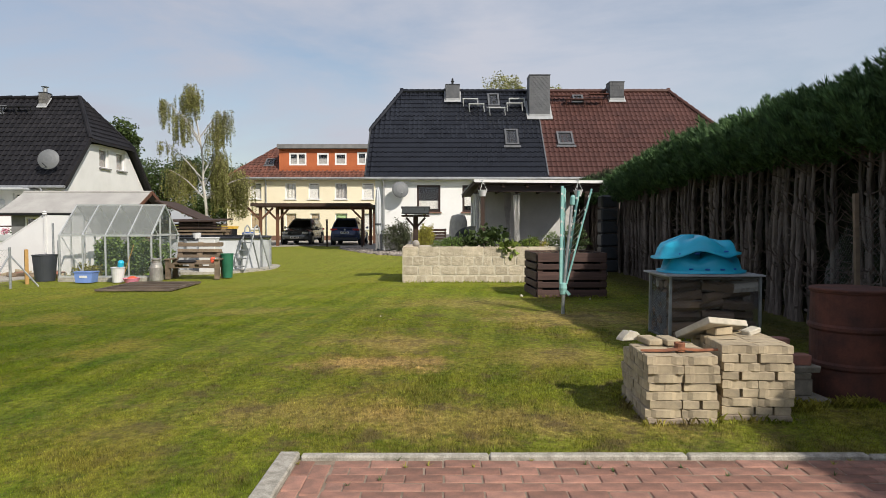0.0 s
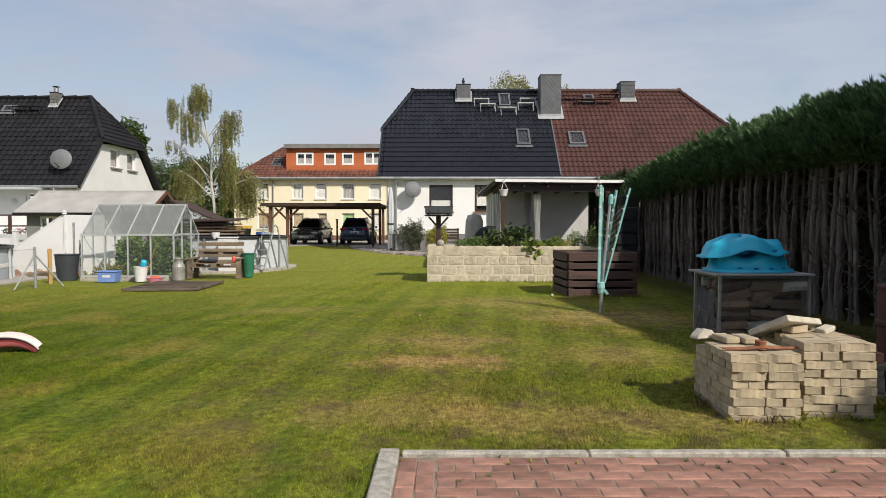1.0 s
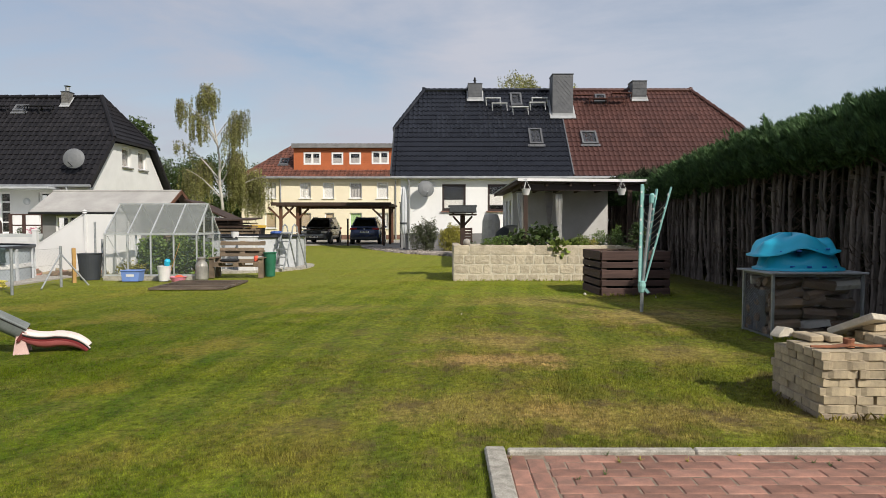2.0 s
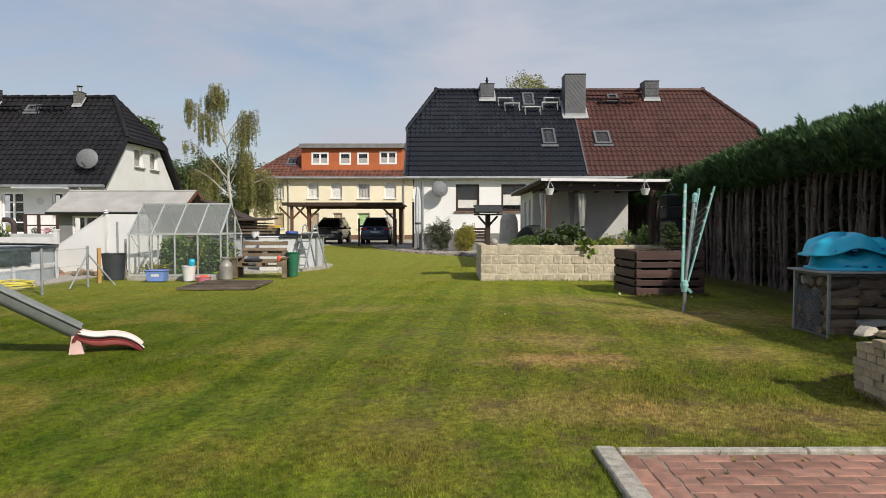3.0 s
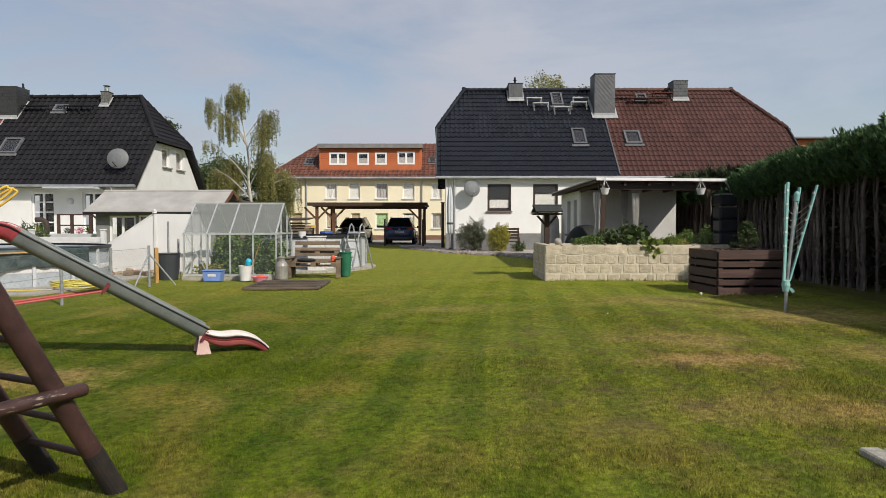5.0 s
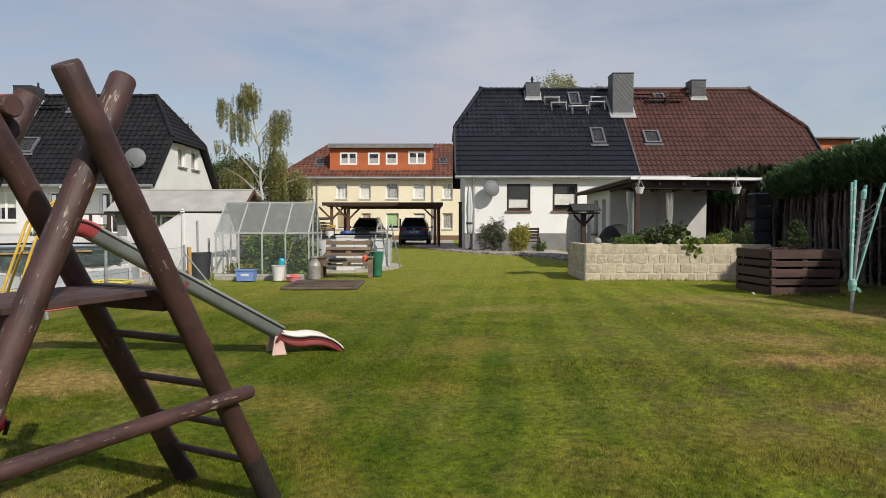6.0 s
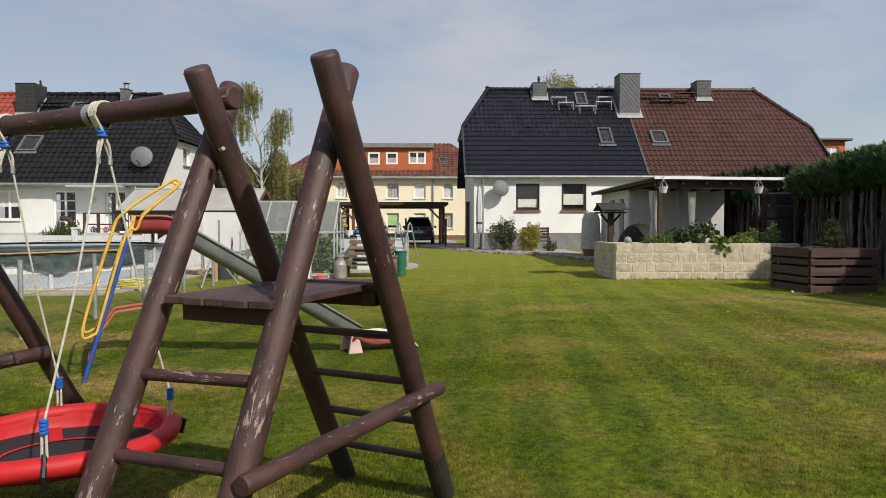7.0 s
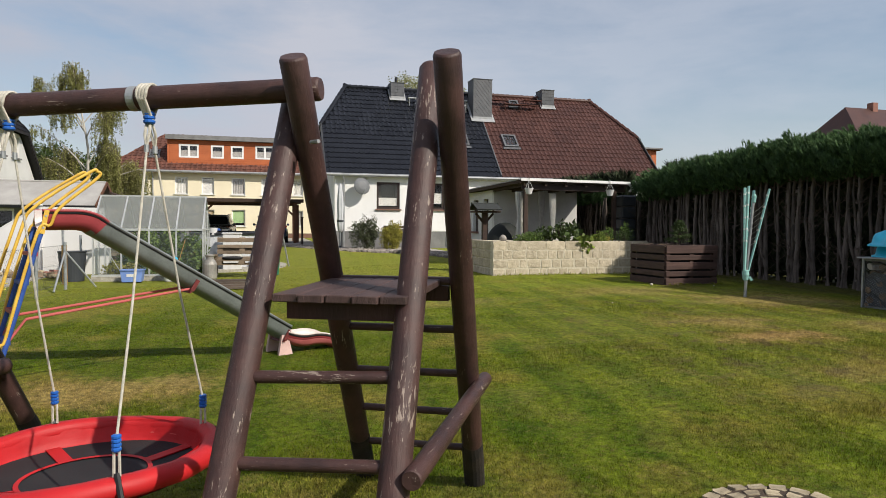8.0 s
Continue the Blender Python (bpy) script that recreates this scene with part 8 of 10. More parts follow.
# ---- canopy and garden room by the house ----
def garden_room():
    x0, x1, y0, y1 = 1.0, 3.95, 19.95, 23.2
    t = thing("garden_room", (2.6, 21.5, 0.1), "white rendered garden room with an open lean-to canopy", "garden room")
    inv = Matrix.Translation((-2.6, -21.5, -0.1))
    part("front_wall", box(B(), x0, x1, y0, y0 + 0.2, -0.1, 2.42), GREY_RENDER, t, "grey rendered wall under the canopy")
    # left flank with a door and a window
    bm = B()
    for ya, yb, za, zb in ((y0 + 0.2, 20.5, -0.1, 2.42), (20.5, 21.0, 2.15, 2.42), (21.0, 21.55, -0.1, 2.42), (21.55, 22.1, -0.1, 1.05), (21.55, 22.1, 2.15, 2.42), (22.1, y1, -0.1, 2.42)):
        box(bm, x0, x0 + 0.2, ya, yb, za, zb)
    part("flank_wall", bm, WHITE_PLASTER, t)
    part("door", box(B(), x0 + 0.12, x0 + 0.17, 20.5, 21.0, -0.1, 2.15), DARK_TIMBER, t)
    w = part("window", box(B(), x0 + 0.10, x0 + 0.14, 21.55, 22.1, 1.05, 2.15), BROWN_FRAME, t)
    part("pane", box(B(), x0 + 0.09, x0 + 0.098, 21.63, 22.02, 1.15, 2.05), PANE, w)
    part("sill", box(B(), x0 - 0.08, x0 + 0.1, 21.5, 22.15, 0.98, 1.05), SILL, w)
    part("back_wall", box(B(), x0 + 0.2, x1, y1 - 0.2, y1, -0.1, 2.42), WHITE_PLASTER, t)
    part("right_wall", box(B(), x1 - 0.2, x1, y0 + 0.2, y1 - 0.2, -0.1, 2.42), WHITE_PLASTER, t)
    # roof
    za, zb = 2.56, 2.46
    bm = slab_poly(B(), [(0.86, 17.3, za), (4.3, 17.3, za - 0.03), (4.3, 23.4, zb), (0.72, 23.4, zb)], 0.05)
    r = part("canopy_roof", bm, DARK_TIMBER, t)
    part("fascia", bar(B(), (0.84, 17.27, za + 0.02), (4.32, 17.27, za - 0.01), 0.035, 0.075), WHITE_FRAME, r, "white front edge")
    part("edge_trim", bar(B(), (0.825, 17.3, za + 0.025), (0.685, 23.4, zb + 0.025), 0.05, 0.03), ZINC, r, "pale metal edge strip")
    part("side_board", bar(B(), (0.84, 17.3, za - 0.03), (0.70, 23.4, zb - 0.03), 0.03, 0.10), DARK_TIMBER, r)
    for k in range(6):
        x = 1.0 + k * 0.64
        part("rafter", bar(B(), (x, 17.34, za - 0.10), (x, 19.95, zb - 0.06), 0.07, 0.10), DARK_TIMBER, r)
    part("front_beam", bar(B(), (0.95, 17.5, za - 0.17), (4.25, 17.5, za - 0.20), 0.09, 0.16), BROWN_FRAME, r)
    part("rain_pipe", tube(B(), [(4.3, 17.3, 2.5), (4.38, 17.3, 2.45), (4.4, 17.32, 2.36), (4.34, 17.34, 2.30)], 0.035, 8), WHITE_PLASTIC, r)
    for x, y in ((1.08, 17.5), (3.92, 17.5)):
        part("post", box(B(), x - 0.055, x + 0.055, y - 0.055, y + 0.055, 0.05, 2.34), DARK_TIMBER, t)
    part("floor_slab", box(B(), 0.6, 4.3, 16.7, y0, 0.03, 0.16), PATH_GREY, t)
    # skylight kerb on top
    part("roof_kerb", box(B(), 1.25, 2.6, 21.3, 22.6, 2.5, 2.66, bevel=0.02), WHITE_FRAME, r)
    for o in t.children:
        o.matrix_parent_inverse = inv


garden_room()


def curtain(where, w, h, material, label, folds=7, tie=0.5):
    t = thing("outdoor_curtain", where, label, "curtain", "outdoor curtains")
    bm = B()
    n, m = 40, 14
    g = []
    for i in range(n + 1):
        row = []
        for j in range(m + 1):
            v = j / m
            pinch = 1 - tie * math.exp(-((v - 0.52) / 0.2) ** 2)
            row.append(bm.verts.new(((i / n - 0.5) * w * pinch + 0.03 * v, 0.045 * math.sin(i / n * folds * 2 * math.pi) * pinch, -h * v)))
        g.append(row)
    for a, b in zip(g, g[1:]):
        for j in range(m):
            bm.faces.new((a[j], a[j + 1], b[j + 1], b[j]))
    part("cloth", bm, material, t, smooth=True)
    part("rail", tube(B(), [(-w / 2, 0, 0.01), (w / 2, 0, 0.01)], 0.01, 6), GALV, t)
    return t


curtain((1.80, 18.0, 2.28), 0.20, 1.6, CURTAIN, "grey outdoor curtain hanging under the canopy")
curtain((2.02, 17.7, 2.22), 0.20, 1.75, CURTAIN_W, "white outdoor curtain hanging under the canopy", 5, 0.35)
curtain((0.98, 17.72, 2.24), 0.26, 1.35, CURTAIN_W, "white outdoor curtain gathered at the canopy's post", 5, 0.4)


def hanging_basket(x):
    t = thing("hanging_basket", (x, 17.22, 2.16), "white hanging flower pot under the canopy's edge", "hanging pot", "hanging pots")
    part("pot", lathe(B(), [(0.075, 0.0), (0.12, 0.15), (0.128, 0.155), (0.128, 0.17), (0.11, 0.17), (0.10, 0.12), (0.0, 0.12)], 20, close=False), WHITE_PLASTIC, t)
    for k in range(3):
        a = 2.1 * k
        part("cord", tube(B(), [(0.12 * math.cos(a), 0.12 * math.sin(a), 0.165), (0, 0, 0.40)], 0.006, 5), WHITE_PLASTIC, t)
    part("hook", tube(B(), [(0, 0, 0.39), (0, 0, 0.42), (0.02, 0, 0.445), (0, 0, 0.465), (-0.02, 0, 0.45)], 0.008, 6), GALV, t)


hanging_basket(1.06)
hanging_basket(3.62)


def rain_tank():
    t = thing("water_tank", (4.66, 18.1, 0.08), "dark grey stacked plastic rain barrel beside the canopy", "rain barrel")
    for k in range(6):
        part("ring", box(B(), -0.25, 0.25, -0.25, 0.25, k * 0.36, k * 0.36 + 0.34, bevel=0.04), DARK_PLASTIC, t)


rain_tank()


def covered_grill():
    t = thing("covered_grill", (0.55, 22.9, 0.12), "grey covered barbecue standing by the garden room", "barbecue")
    part("cover", lathe(B(), [(0.36, 0.35), (0.34, 0.8), (0.31, 1.4), (0.24, 1.6), (0.0, 1.66)], 16, close=False), CURTAIN, t)
    part("pot", lathe(B(), [(0.20, 0.0), (0.32, 0.38), (0.33, 0.4), (0.3, 0.42), (0.0, 0.42)], 18, close=False), SILL, t)


covered_grill()


def black_bin():
    bm = B()
    bmesh.ops.create_uvsphere(bm, u_segments=20, v_segments=12, radius=1.0)
    bmesh.ops.transform(bm, matrix=Matrix.Diagonal((0.60, 0.44, 0.74, 1)), verts=bm.verts)
    for v in bm.verts:
        v.co *= 1 + 0.05 * noise.noise(v.co * 4)
    ob = part("covered_armchair", bm, SEAT_COVER, smooth=True)
    ob.matrix_basis = pose(0.80, 18.4, 0.62)
    tagged(ob, "black covered round garden seat under the canopy", "covered seat")


black_bin()

# ---- paving near the house ----
def flat_area(name, pts, z, material, label, category):
    bm = B()
    prism(bm, pts, "z", z - 0.12, z)
    return tagged(part(name, bm, material), label, category, kind="structure")


flat_area("pavement", [(-5.9, 36.8), (-5.4, 33.5), (-3.3, 28.2), (-1.2, 25.6), (-0.2, 23.8), (0.4, 20.8), (0.6, 20.0), (0.98, 20.0), (0.98, 29.8), (-3.12, 29.8), (-3.4, 36.8)], 0.20, PATH_GREY, "pale grey paved path beside the house", "path")
flat_area("driveway", [(-13.5, 36.9), (-3.4, 36.9), (-3.4, 50.5), (-13.5, 50.5)], 0.162, ASPHALT, "grey driveway under the carport", "driveway")

plant("garden_shrub", (-1.95, 28.2, 0.19), "dark green flowering shrub beside the house", "shrub", (0.66, 0.55, 0.70), 5600, 0.042, DARK_LEAF, 16, seed=31, stem=0.014)
plant("garden_shrub", (-0.80, 28.0, 0.19), "yellowing upright bushy shrub beside the house", "shrub", (0.50, 0.4, 0.58), 4200, 0.034, YELLOW_LEAF, 22, seed=32, flat=3, long=2.6, stem=0.012)
plant("garden_shrub", (0.02, 27.8, 0.19), "low dark green shrub beside the house", "shrub", (0.35, 0.3, 0.2), 400, 0.06, SHRUB_LEAF, 8, seed=33)


def parasol():
    t = thing("parasol", (-2.95, 29.2, 0.17), "closed pale grey parasol in its cover beside the house wall", "parasol")
    part("base", lathe(B(), [(0.0, 0.0), (0.24, 0.0), (0.24, 0.05), (0.06, 0.09), (0.05, 0.14)], 20), DARK_PLASTIC, t)
    part("pole", tube(B(), [(0, 0, 0.1), (0.01, 0, 2.95)], 0.025, 10), GALV, t)
    prof = [(0.035, 0.75), (0.10, 0.80), (0.125, 1.1), (0.115, 1.5), (0.13, 1.9), (0.11, 2.4), (0.07, 2.8), (0.02, 2.92)]
    bm = B()
    rings = [[bm.verts.new((r * (1 + 0.14 * math.cos(6 * a)) * math.cos(a), r * (1 + 0.14 * math.cos(6 * a)) * math.sin(a), z)) for a in [2 * math.pi * k / 36 for k in range(36)]] for r, z in prof]
    for r0, r1 in zip(rings, rings[1:]):
        for k in range(36):
            bm.faces.new((r0[k], r0[(k + 1) % 36], r1[(k + 1) % 36], r1[k]))
    part("canopy", bm, POOL_GREY, t, "folded pale cloth", smooth=True)
    part("strap", lathe(B(), [(0.14, 1.2), (0.15, 1.22), (0.15, 1.27), (0.14, 1.29)], 20, close=False), DARK_PLASTIC, t)


parasol()


def stone_border():
    """A low edging of field stones along the planted strip, with gravel behind it."""
    t = thing("stone_border", (-2.2, 26.8, 0.12), "low edging of grey-brown field stones along the path", "stone edging")
    rr = random.Random(12)
    line = flow([(-5.4, 33.4, 0), (-3.3, 28.1, 0), (-1.2, 25.5, 0), (-0.2, 23.7, 0), (0.36, 20.9, 0)], 24)
    org = Vector((-2.2, 26.8, 0.12))
    shapes = []
    for k in range(4):
        bm = B()
        bmesh.ops.create_icosphere(bm, subdivisions=2, radius=0.14)
        for v in bm.verts:
            v.co = Vector((v.co.x * 1.2, v.co.y * 0.8, v.co.z * 0.75)) * (1 + 0.35 * noise.noise(v.co * 8 + Vector((k * 9, 0, 0))))
        shapes.append(bm)
    meshes = [part("stone", b, FIELD_STONE, t).data for b in shapes]
    for o in t.children:
        o.matrix_basis = Matrix.Translation(Vector((-1.0, 25.3, 0.17)) - org + Vector((0.3 * rr.random() - 0.2, -0.05, 0)))
    acc = 0.0
    for p, q in zip(line, line[1:]):
        acc += (q - p).length
        if acc > 0.22:
            acc = 0.0
            ob = new("stone", rr.choice(meshes))
            ob.parent = t
            ob.matrix_basis = Matrix.Translation(p - org + Vector((rr.uniform(-.05, .05), rr.uniform(-.05, .05), 0.105))) @ pose(0, 0, 0, rr.uniform(-20, 20), rr.uniform(-20, 20), rr.uniform(0, 360))
    rng = np.random.default_rng(3)
    v, f = [], []
    for k in range(2600):
        p = line[rng.integers(0, len(line))]
        x, y = p.x + rng.uniform(0.05, 0.9), p.y + rng.uniform(-0.1, 0.8)
        r = rng.uniform(0.025, 0.06)
        i = len(v)
        v += [(x - r, y - r * .6, 0.198), (x + r, y - r * .8, 0.198), (x + r * .7, y + r, 0.198), (x - r * .8, y + r * .7, 0.198), (x, y, 0.198 + r * 0.9)]
        f += [(i, i + 1, i + 4), (i + 1, i + 2, i + 4), (i + 2, i + 3, i + 4), (i + 3, i, i + 4)]
    tagged(np_mesh("gravel", v, f, GRAVEL), "grey-brown gravel in the planted strip by the house", "gravel", kind="stuff")


stone_border()


def wood_crates():
    t = thing("garden_bench", (-0.45, 28.9, 0.17), "dark wooden garden bench against the house wall", "bench")
    for k in range(4):
        part("slat", box(B(), -0.6, 0.6, -0.05, -0.02, 0.55 + k * 0.13, 0.65 + k * 0.13), DARK_TIMBER, t)
    part("seat", box(B(), -0.6, 0.6, -0.5, -0.05, 0.42, 0.46), DARK_TIMBER, t)
    for x in (-0.55, 0.55):
        part("leg", box(B(), x - 0.03, x + 0.03, -0.5, -0.44, 0, 0.62), DARK_TIMBER, t)
        part("leg", box(B(), x - 0.03, x + 0.03, -0.08, -0.02, 0, 1.05), DARK_TIMBER, t)


wood_crates()


# ---- carport and cars ----
def carport():
    t = thing("carport", (-7.6, 39.5, 0.16), "brown timber carport with a flat roof over two cars", "carport")
    inv = Matrix.Translation((7.6, -39.5, -0.16))
    r = part("roof", box(B(), -11.0, -4.2, 36.9, 42.4, 2.50, 2.60), DARK_TIMBER, t)
    part("fascia", box(B(), -11.05, -4.15, 36.83, 36.9, 2.44, 2.63), DARK_TIMBER, r)
    part("beam", box(B(), -10.8, -4.3, 37.05, 37.2, 2.38, 2.498), TIMBER, t)
    part("beam", box(B(), -10.8, -4.3, 42.0, 42.15, 2.38, 2.498), TIMBER, t)
    for x, y in ((-10.55, 37.1), (-9.62, 37.3), (-4.62, 37.1), (-4.4, 39.0), (-10.55, 42.1), (-4.5, 42.1)):
        part("post", box(B(), x - 0.08, x + 0.08, y - 0.08, y + 0.08, 0.1, 2.379), TIMBER, t)
    for x, s, y in ((-10.55, 1, 37.1), (-9.62, 1, 37.3), (-4.62, -1, 37.1), (-10.55, -1, 37.1), (-9.62, -1, 37.3)):
        part("brace", bar(B(), (x, y, 1.65), (x + s * 0.72, y, 2.37), 0.10, 0.10), TIMBER, t)
    for o in t.children:
        o.matrix_parent_inverse = inv


carport()


def gate_post(x, y, h, w, label):
    t = thing("gate_post", (x, y, 0.15), label, "post")
    part("post", box(B(), -w / 2, w / 2, -w / 2, w / 2, 0, h), DARK_TIMBER, t)
    part("cap", box(B(), -w / 2 - 0.02, w / 2 + 0.02, -w / 2 - 0.02, w / 2 + 0.02, h, h + 0.04), DARK_TIMBER, t)


gate_post(-3.28, 32.5, 2.3, 0.16, "tall dark timber post at the house corner")
gate_post(-4.35, 34.5, 1.45, 0.10, "thin dark gate post beside the drive")
gate_post(-6.55, 36.2, 1.5, 0.09, "thin dark gate post beside the drive")


def car(where, turn, paint, label):
    """A compact SUV, 4.45 m long; the tail points to local -y."""
    t = thing("car", where, label, "car", "parked cars", turn=turn)

    def at(tab, y):
        for (ya, a), (yb, b) in zip(tab, tab[1:]):
            if y <= yb:
                u = max(0.0, (y - ya) / (yb - ya))
                return a + (b - a) * u
        return tab[-1][1]

    wide = ((-2.22, 0.70), (-2.15, 0.83), (-1.95, 0.90), (-1.2, 0.92), (1.2, 0.92), (1.8, 0.88), (2.08, 0.78), (2.22, 0.60))
    high = ((-2.22, 0.92), (-2.1, 1.02), (-1.8, 1.05), (0.9, 1.0), (1.2, 0.98), (1.9, 0.87), (2.12, 0.74), (2.22, 0.62))
    low = ((-2.22, 0.42), (-2.1, 0.30), (-1.8, 0.22), (1.8, 0.22), (2.1, 0.26), (2.22, 0.36))
    bm = B()
    rings = []
    n = 20
    ys = [-2.22, -2.19, -2.14, -2.05, -1.9] + [-1.6 + 0.32 * k for k in range(10)] + [1.5, 1.7, 1.9, 2.02, 2.12, 2.18, 2.22]
    for y in ys:
        w, zt, zb = at(wide, y), at(high, y), at(low, y)
        ring = []
        for k in range(n):
            a = 2 * math.pi * k / n
            c, q = math.cos(a), math.sin(a)
            sx = math.copysign(abs(c) ** 0.36, c)
            sz = math.copysign(abs(q) ** 0.42, q)
            zc, hh = (zt + zb) / 2, (zt - zb) / 2
            flare = 1 - 0.07 * max(0.0, sz)
            ring.append(bm.verts.new((w * sx * flare, y, zc + hh * sz)))
        rings.append(ring)
    for a, b in zip(rings, rings[1:]):
        for k in range(n):
            bm.faces.new((a[k], a[(k + 1) % n], b[(k + 1) % n], b[k]))
    bm.faces.new(rings[0])
    bm.faces.new(rings[-1][::-1])
    part("body", bm, paint, t, smooth=True)
    # cabin: foot and roof outlines
    foot = [(-0.80, -2.10), (0.80, -2.10), (0.86, -1.2), (0.86, 0.2), (0.80, 1.05), (-0.80, 1.05), (-0.86, 0.2), (-0.86, -1.2)]
    top = [(-0.58, -1.78), (0.58, -1.78), (0.63, -1.1), (0.62, -0.1), (0.55, 0.28), (-0.55, 0.28), (-0.62, -0.1), (-0.63, -1.1)]

    def side(i, u, out=0.0):
        a, b = Vector((*foot[i], 0.98)), Vector((*top[i], 1.56))
        p = a.lerp(b, u)
        return p + Vector((p.x, p.y + 0.5, 0)).normalized() * (out + 0.05 * math.sin(math.pi * u))
    bm = B()
    rows = [[bm.verts.new(side(i, u)) for i in range(8)] for u in (0, 0.25, 0.5, 0.75, 1.0)]
    rows.append([bm.verts.new((x * 0.9, y * 0.95, 1.625)) for x, y in top])
    for a, b in zip(rows, rows[1:]):
        for k in range(8):
            bm.faces.new((a[k], a[(k + 1) % 8], b[(k + 1) % 8], b[k]))
    bm.faces.new(rows[-1])
    part("cabin", bm, paint, t)

    def pane(i, j, name, u0=0.12, u1=0.90, a0=0.06, a1=0.94):
        bm = B()
        g = []
        for u in (u0, (u0 + u1) / 2, u1):
            p, q = side(i, u, 0.012), side(j, u, 0.012)
            g.append([bm.verts.new(p.lerp(q, a)) for a in (a0, a1)])
        for r0, r1 in zip(g, g[1:]):
            bm.faces.new((r0[0], r0[1], r1[1], r1[0]))
        part(name, bm, CAR_GLASS, t)
    pane(0, 1, "rear_window", 0.18)
    pane(4, 5, "windscreen")
    for i, j in ((1, 2), (2, 3), (3, 4), (5, 6), (6, 7), (7, 0)):
        pane(i, j, "side_window")
    for s in (-1, 1):
        part("tail_light", box(B(), s * 0.46, s * 0.865, -2.215, -2.06, 0.88, 1.0, bevel=0.02), TAIL_RED, t)
        part("headlight", box(B(), s * 0.44, s * 0.80, 2.02, 2.17, 0.68, 0.79, bevel=0.02), WHITE_PLASTIC, t)
        mirror = part("mirror", box(B(), s * 0.93, s * 1.08, 0.62, 0.74, 0.98, 1.12, bevel=0.03), paint, t)
        part("mirror_arm", bar(B(), (s * 0.80, 0.68, 1.0), (s * 0.95, 0.68, 1.03), 0.05, 0.04), BLACK_IRON, mirror)
        part("roof_rail", tube(B(), [(s * 0.57, -1.6, 1.60), (s * 0.60, -1.4, 1.66), (s * 0.60, -0.3, 1.66), (s * 0.57, -0.05, 1.60)], 0.018, 6), GALV, t)
        for y in (-1.35, 1.38):
            part("wheel_arch", lathe(B(), [(0.37, -0.03), (0.43, -0.03), (0.43, 0.03), (0.37, 0.03)], 24, pose(s * 0.90, y, 0.345, 0, 90, 0), close=False), DARK_PLASTIC, t)
            tyre = part("wheel", lathe(B(), [(0.20, -0.11), (0.32, -0.115), (0.345, -0.08), (0.345, 0.08), (0.32, 0.115), (0.20, 0.11)], 24, pose(s * 0.83, y, 0.345, 0, 90, 0)), RUBBER, t)
            part("rim", lathe(B(), [(0.21, -0.10), (0.05, -0.06), (0.05, 0.06), (0.21, 0.10)], 16, pose(s * 0.85, y, 0.345, 0, 90, 0)), GALV, tyre)
    for y, z in ((-2.245, 0.76), (2.235, 0.45)):
        pl = part("number_plate", box(B(), -0.26, 0.26, y - 0.012, y + 0.012, z - 0.055, z + 0.055), PLATE_WHITE, t)
        for k in range(5):
            part("plate_bar", box(B(), -0.2 + k * 0.085, -0.145 + k * 0.085, y - 0.018, y + 0.018, z - 0.03, z + 0.03), BLACK_IRON, pl)
    part("rear_bumper", box(B(), -0.76, 0.76, -2.245, -2.05, 0.28, 0.50, bevel=0.05), DARK_PLASTIC, t)
    part("badge", lathe(B(), [(0.0, 0.01), (0.055, 0.008), (0.06, 0.0)], 14, pose(0, -2.222, 0.93, 90, 0, 0), close=False), GALV, t)
    part("grille", box(B(), -0.42, 0.42, 2.10, 2.235, 0.60, 0.70, bevel=0.02), BLACK_IRON, t)
    part("front_intake", box(B(), -0.62, 0.62, 2.05, 2.232, 0.30, 0.40, bevel=0.03), BLACK_IRON, t)
    return t


car((-5.88, 40.6, 0.16), 0, CAR_DARK, "dark blue family car parked tail-on under the carport")
car((-9.0, 41.4, 0.16), 178, CAR_GREY, "dark grey car parked nose-on under the carport")


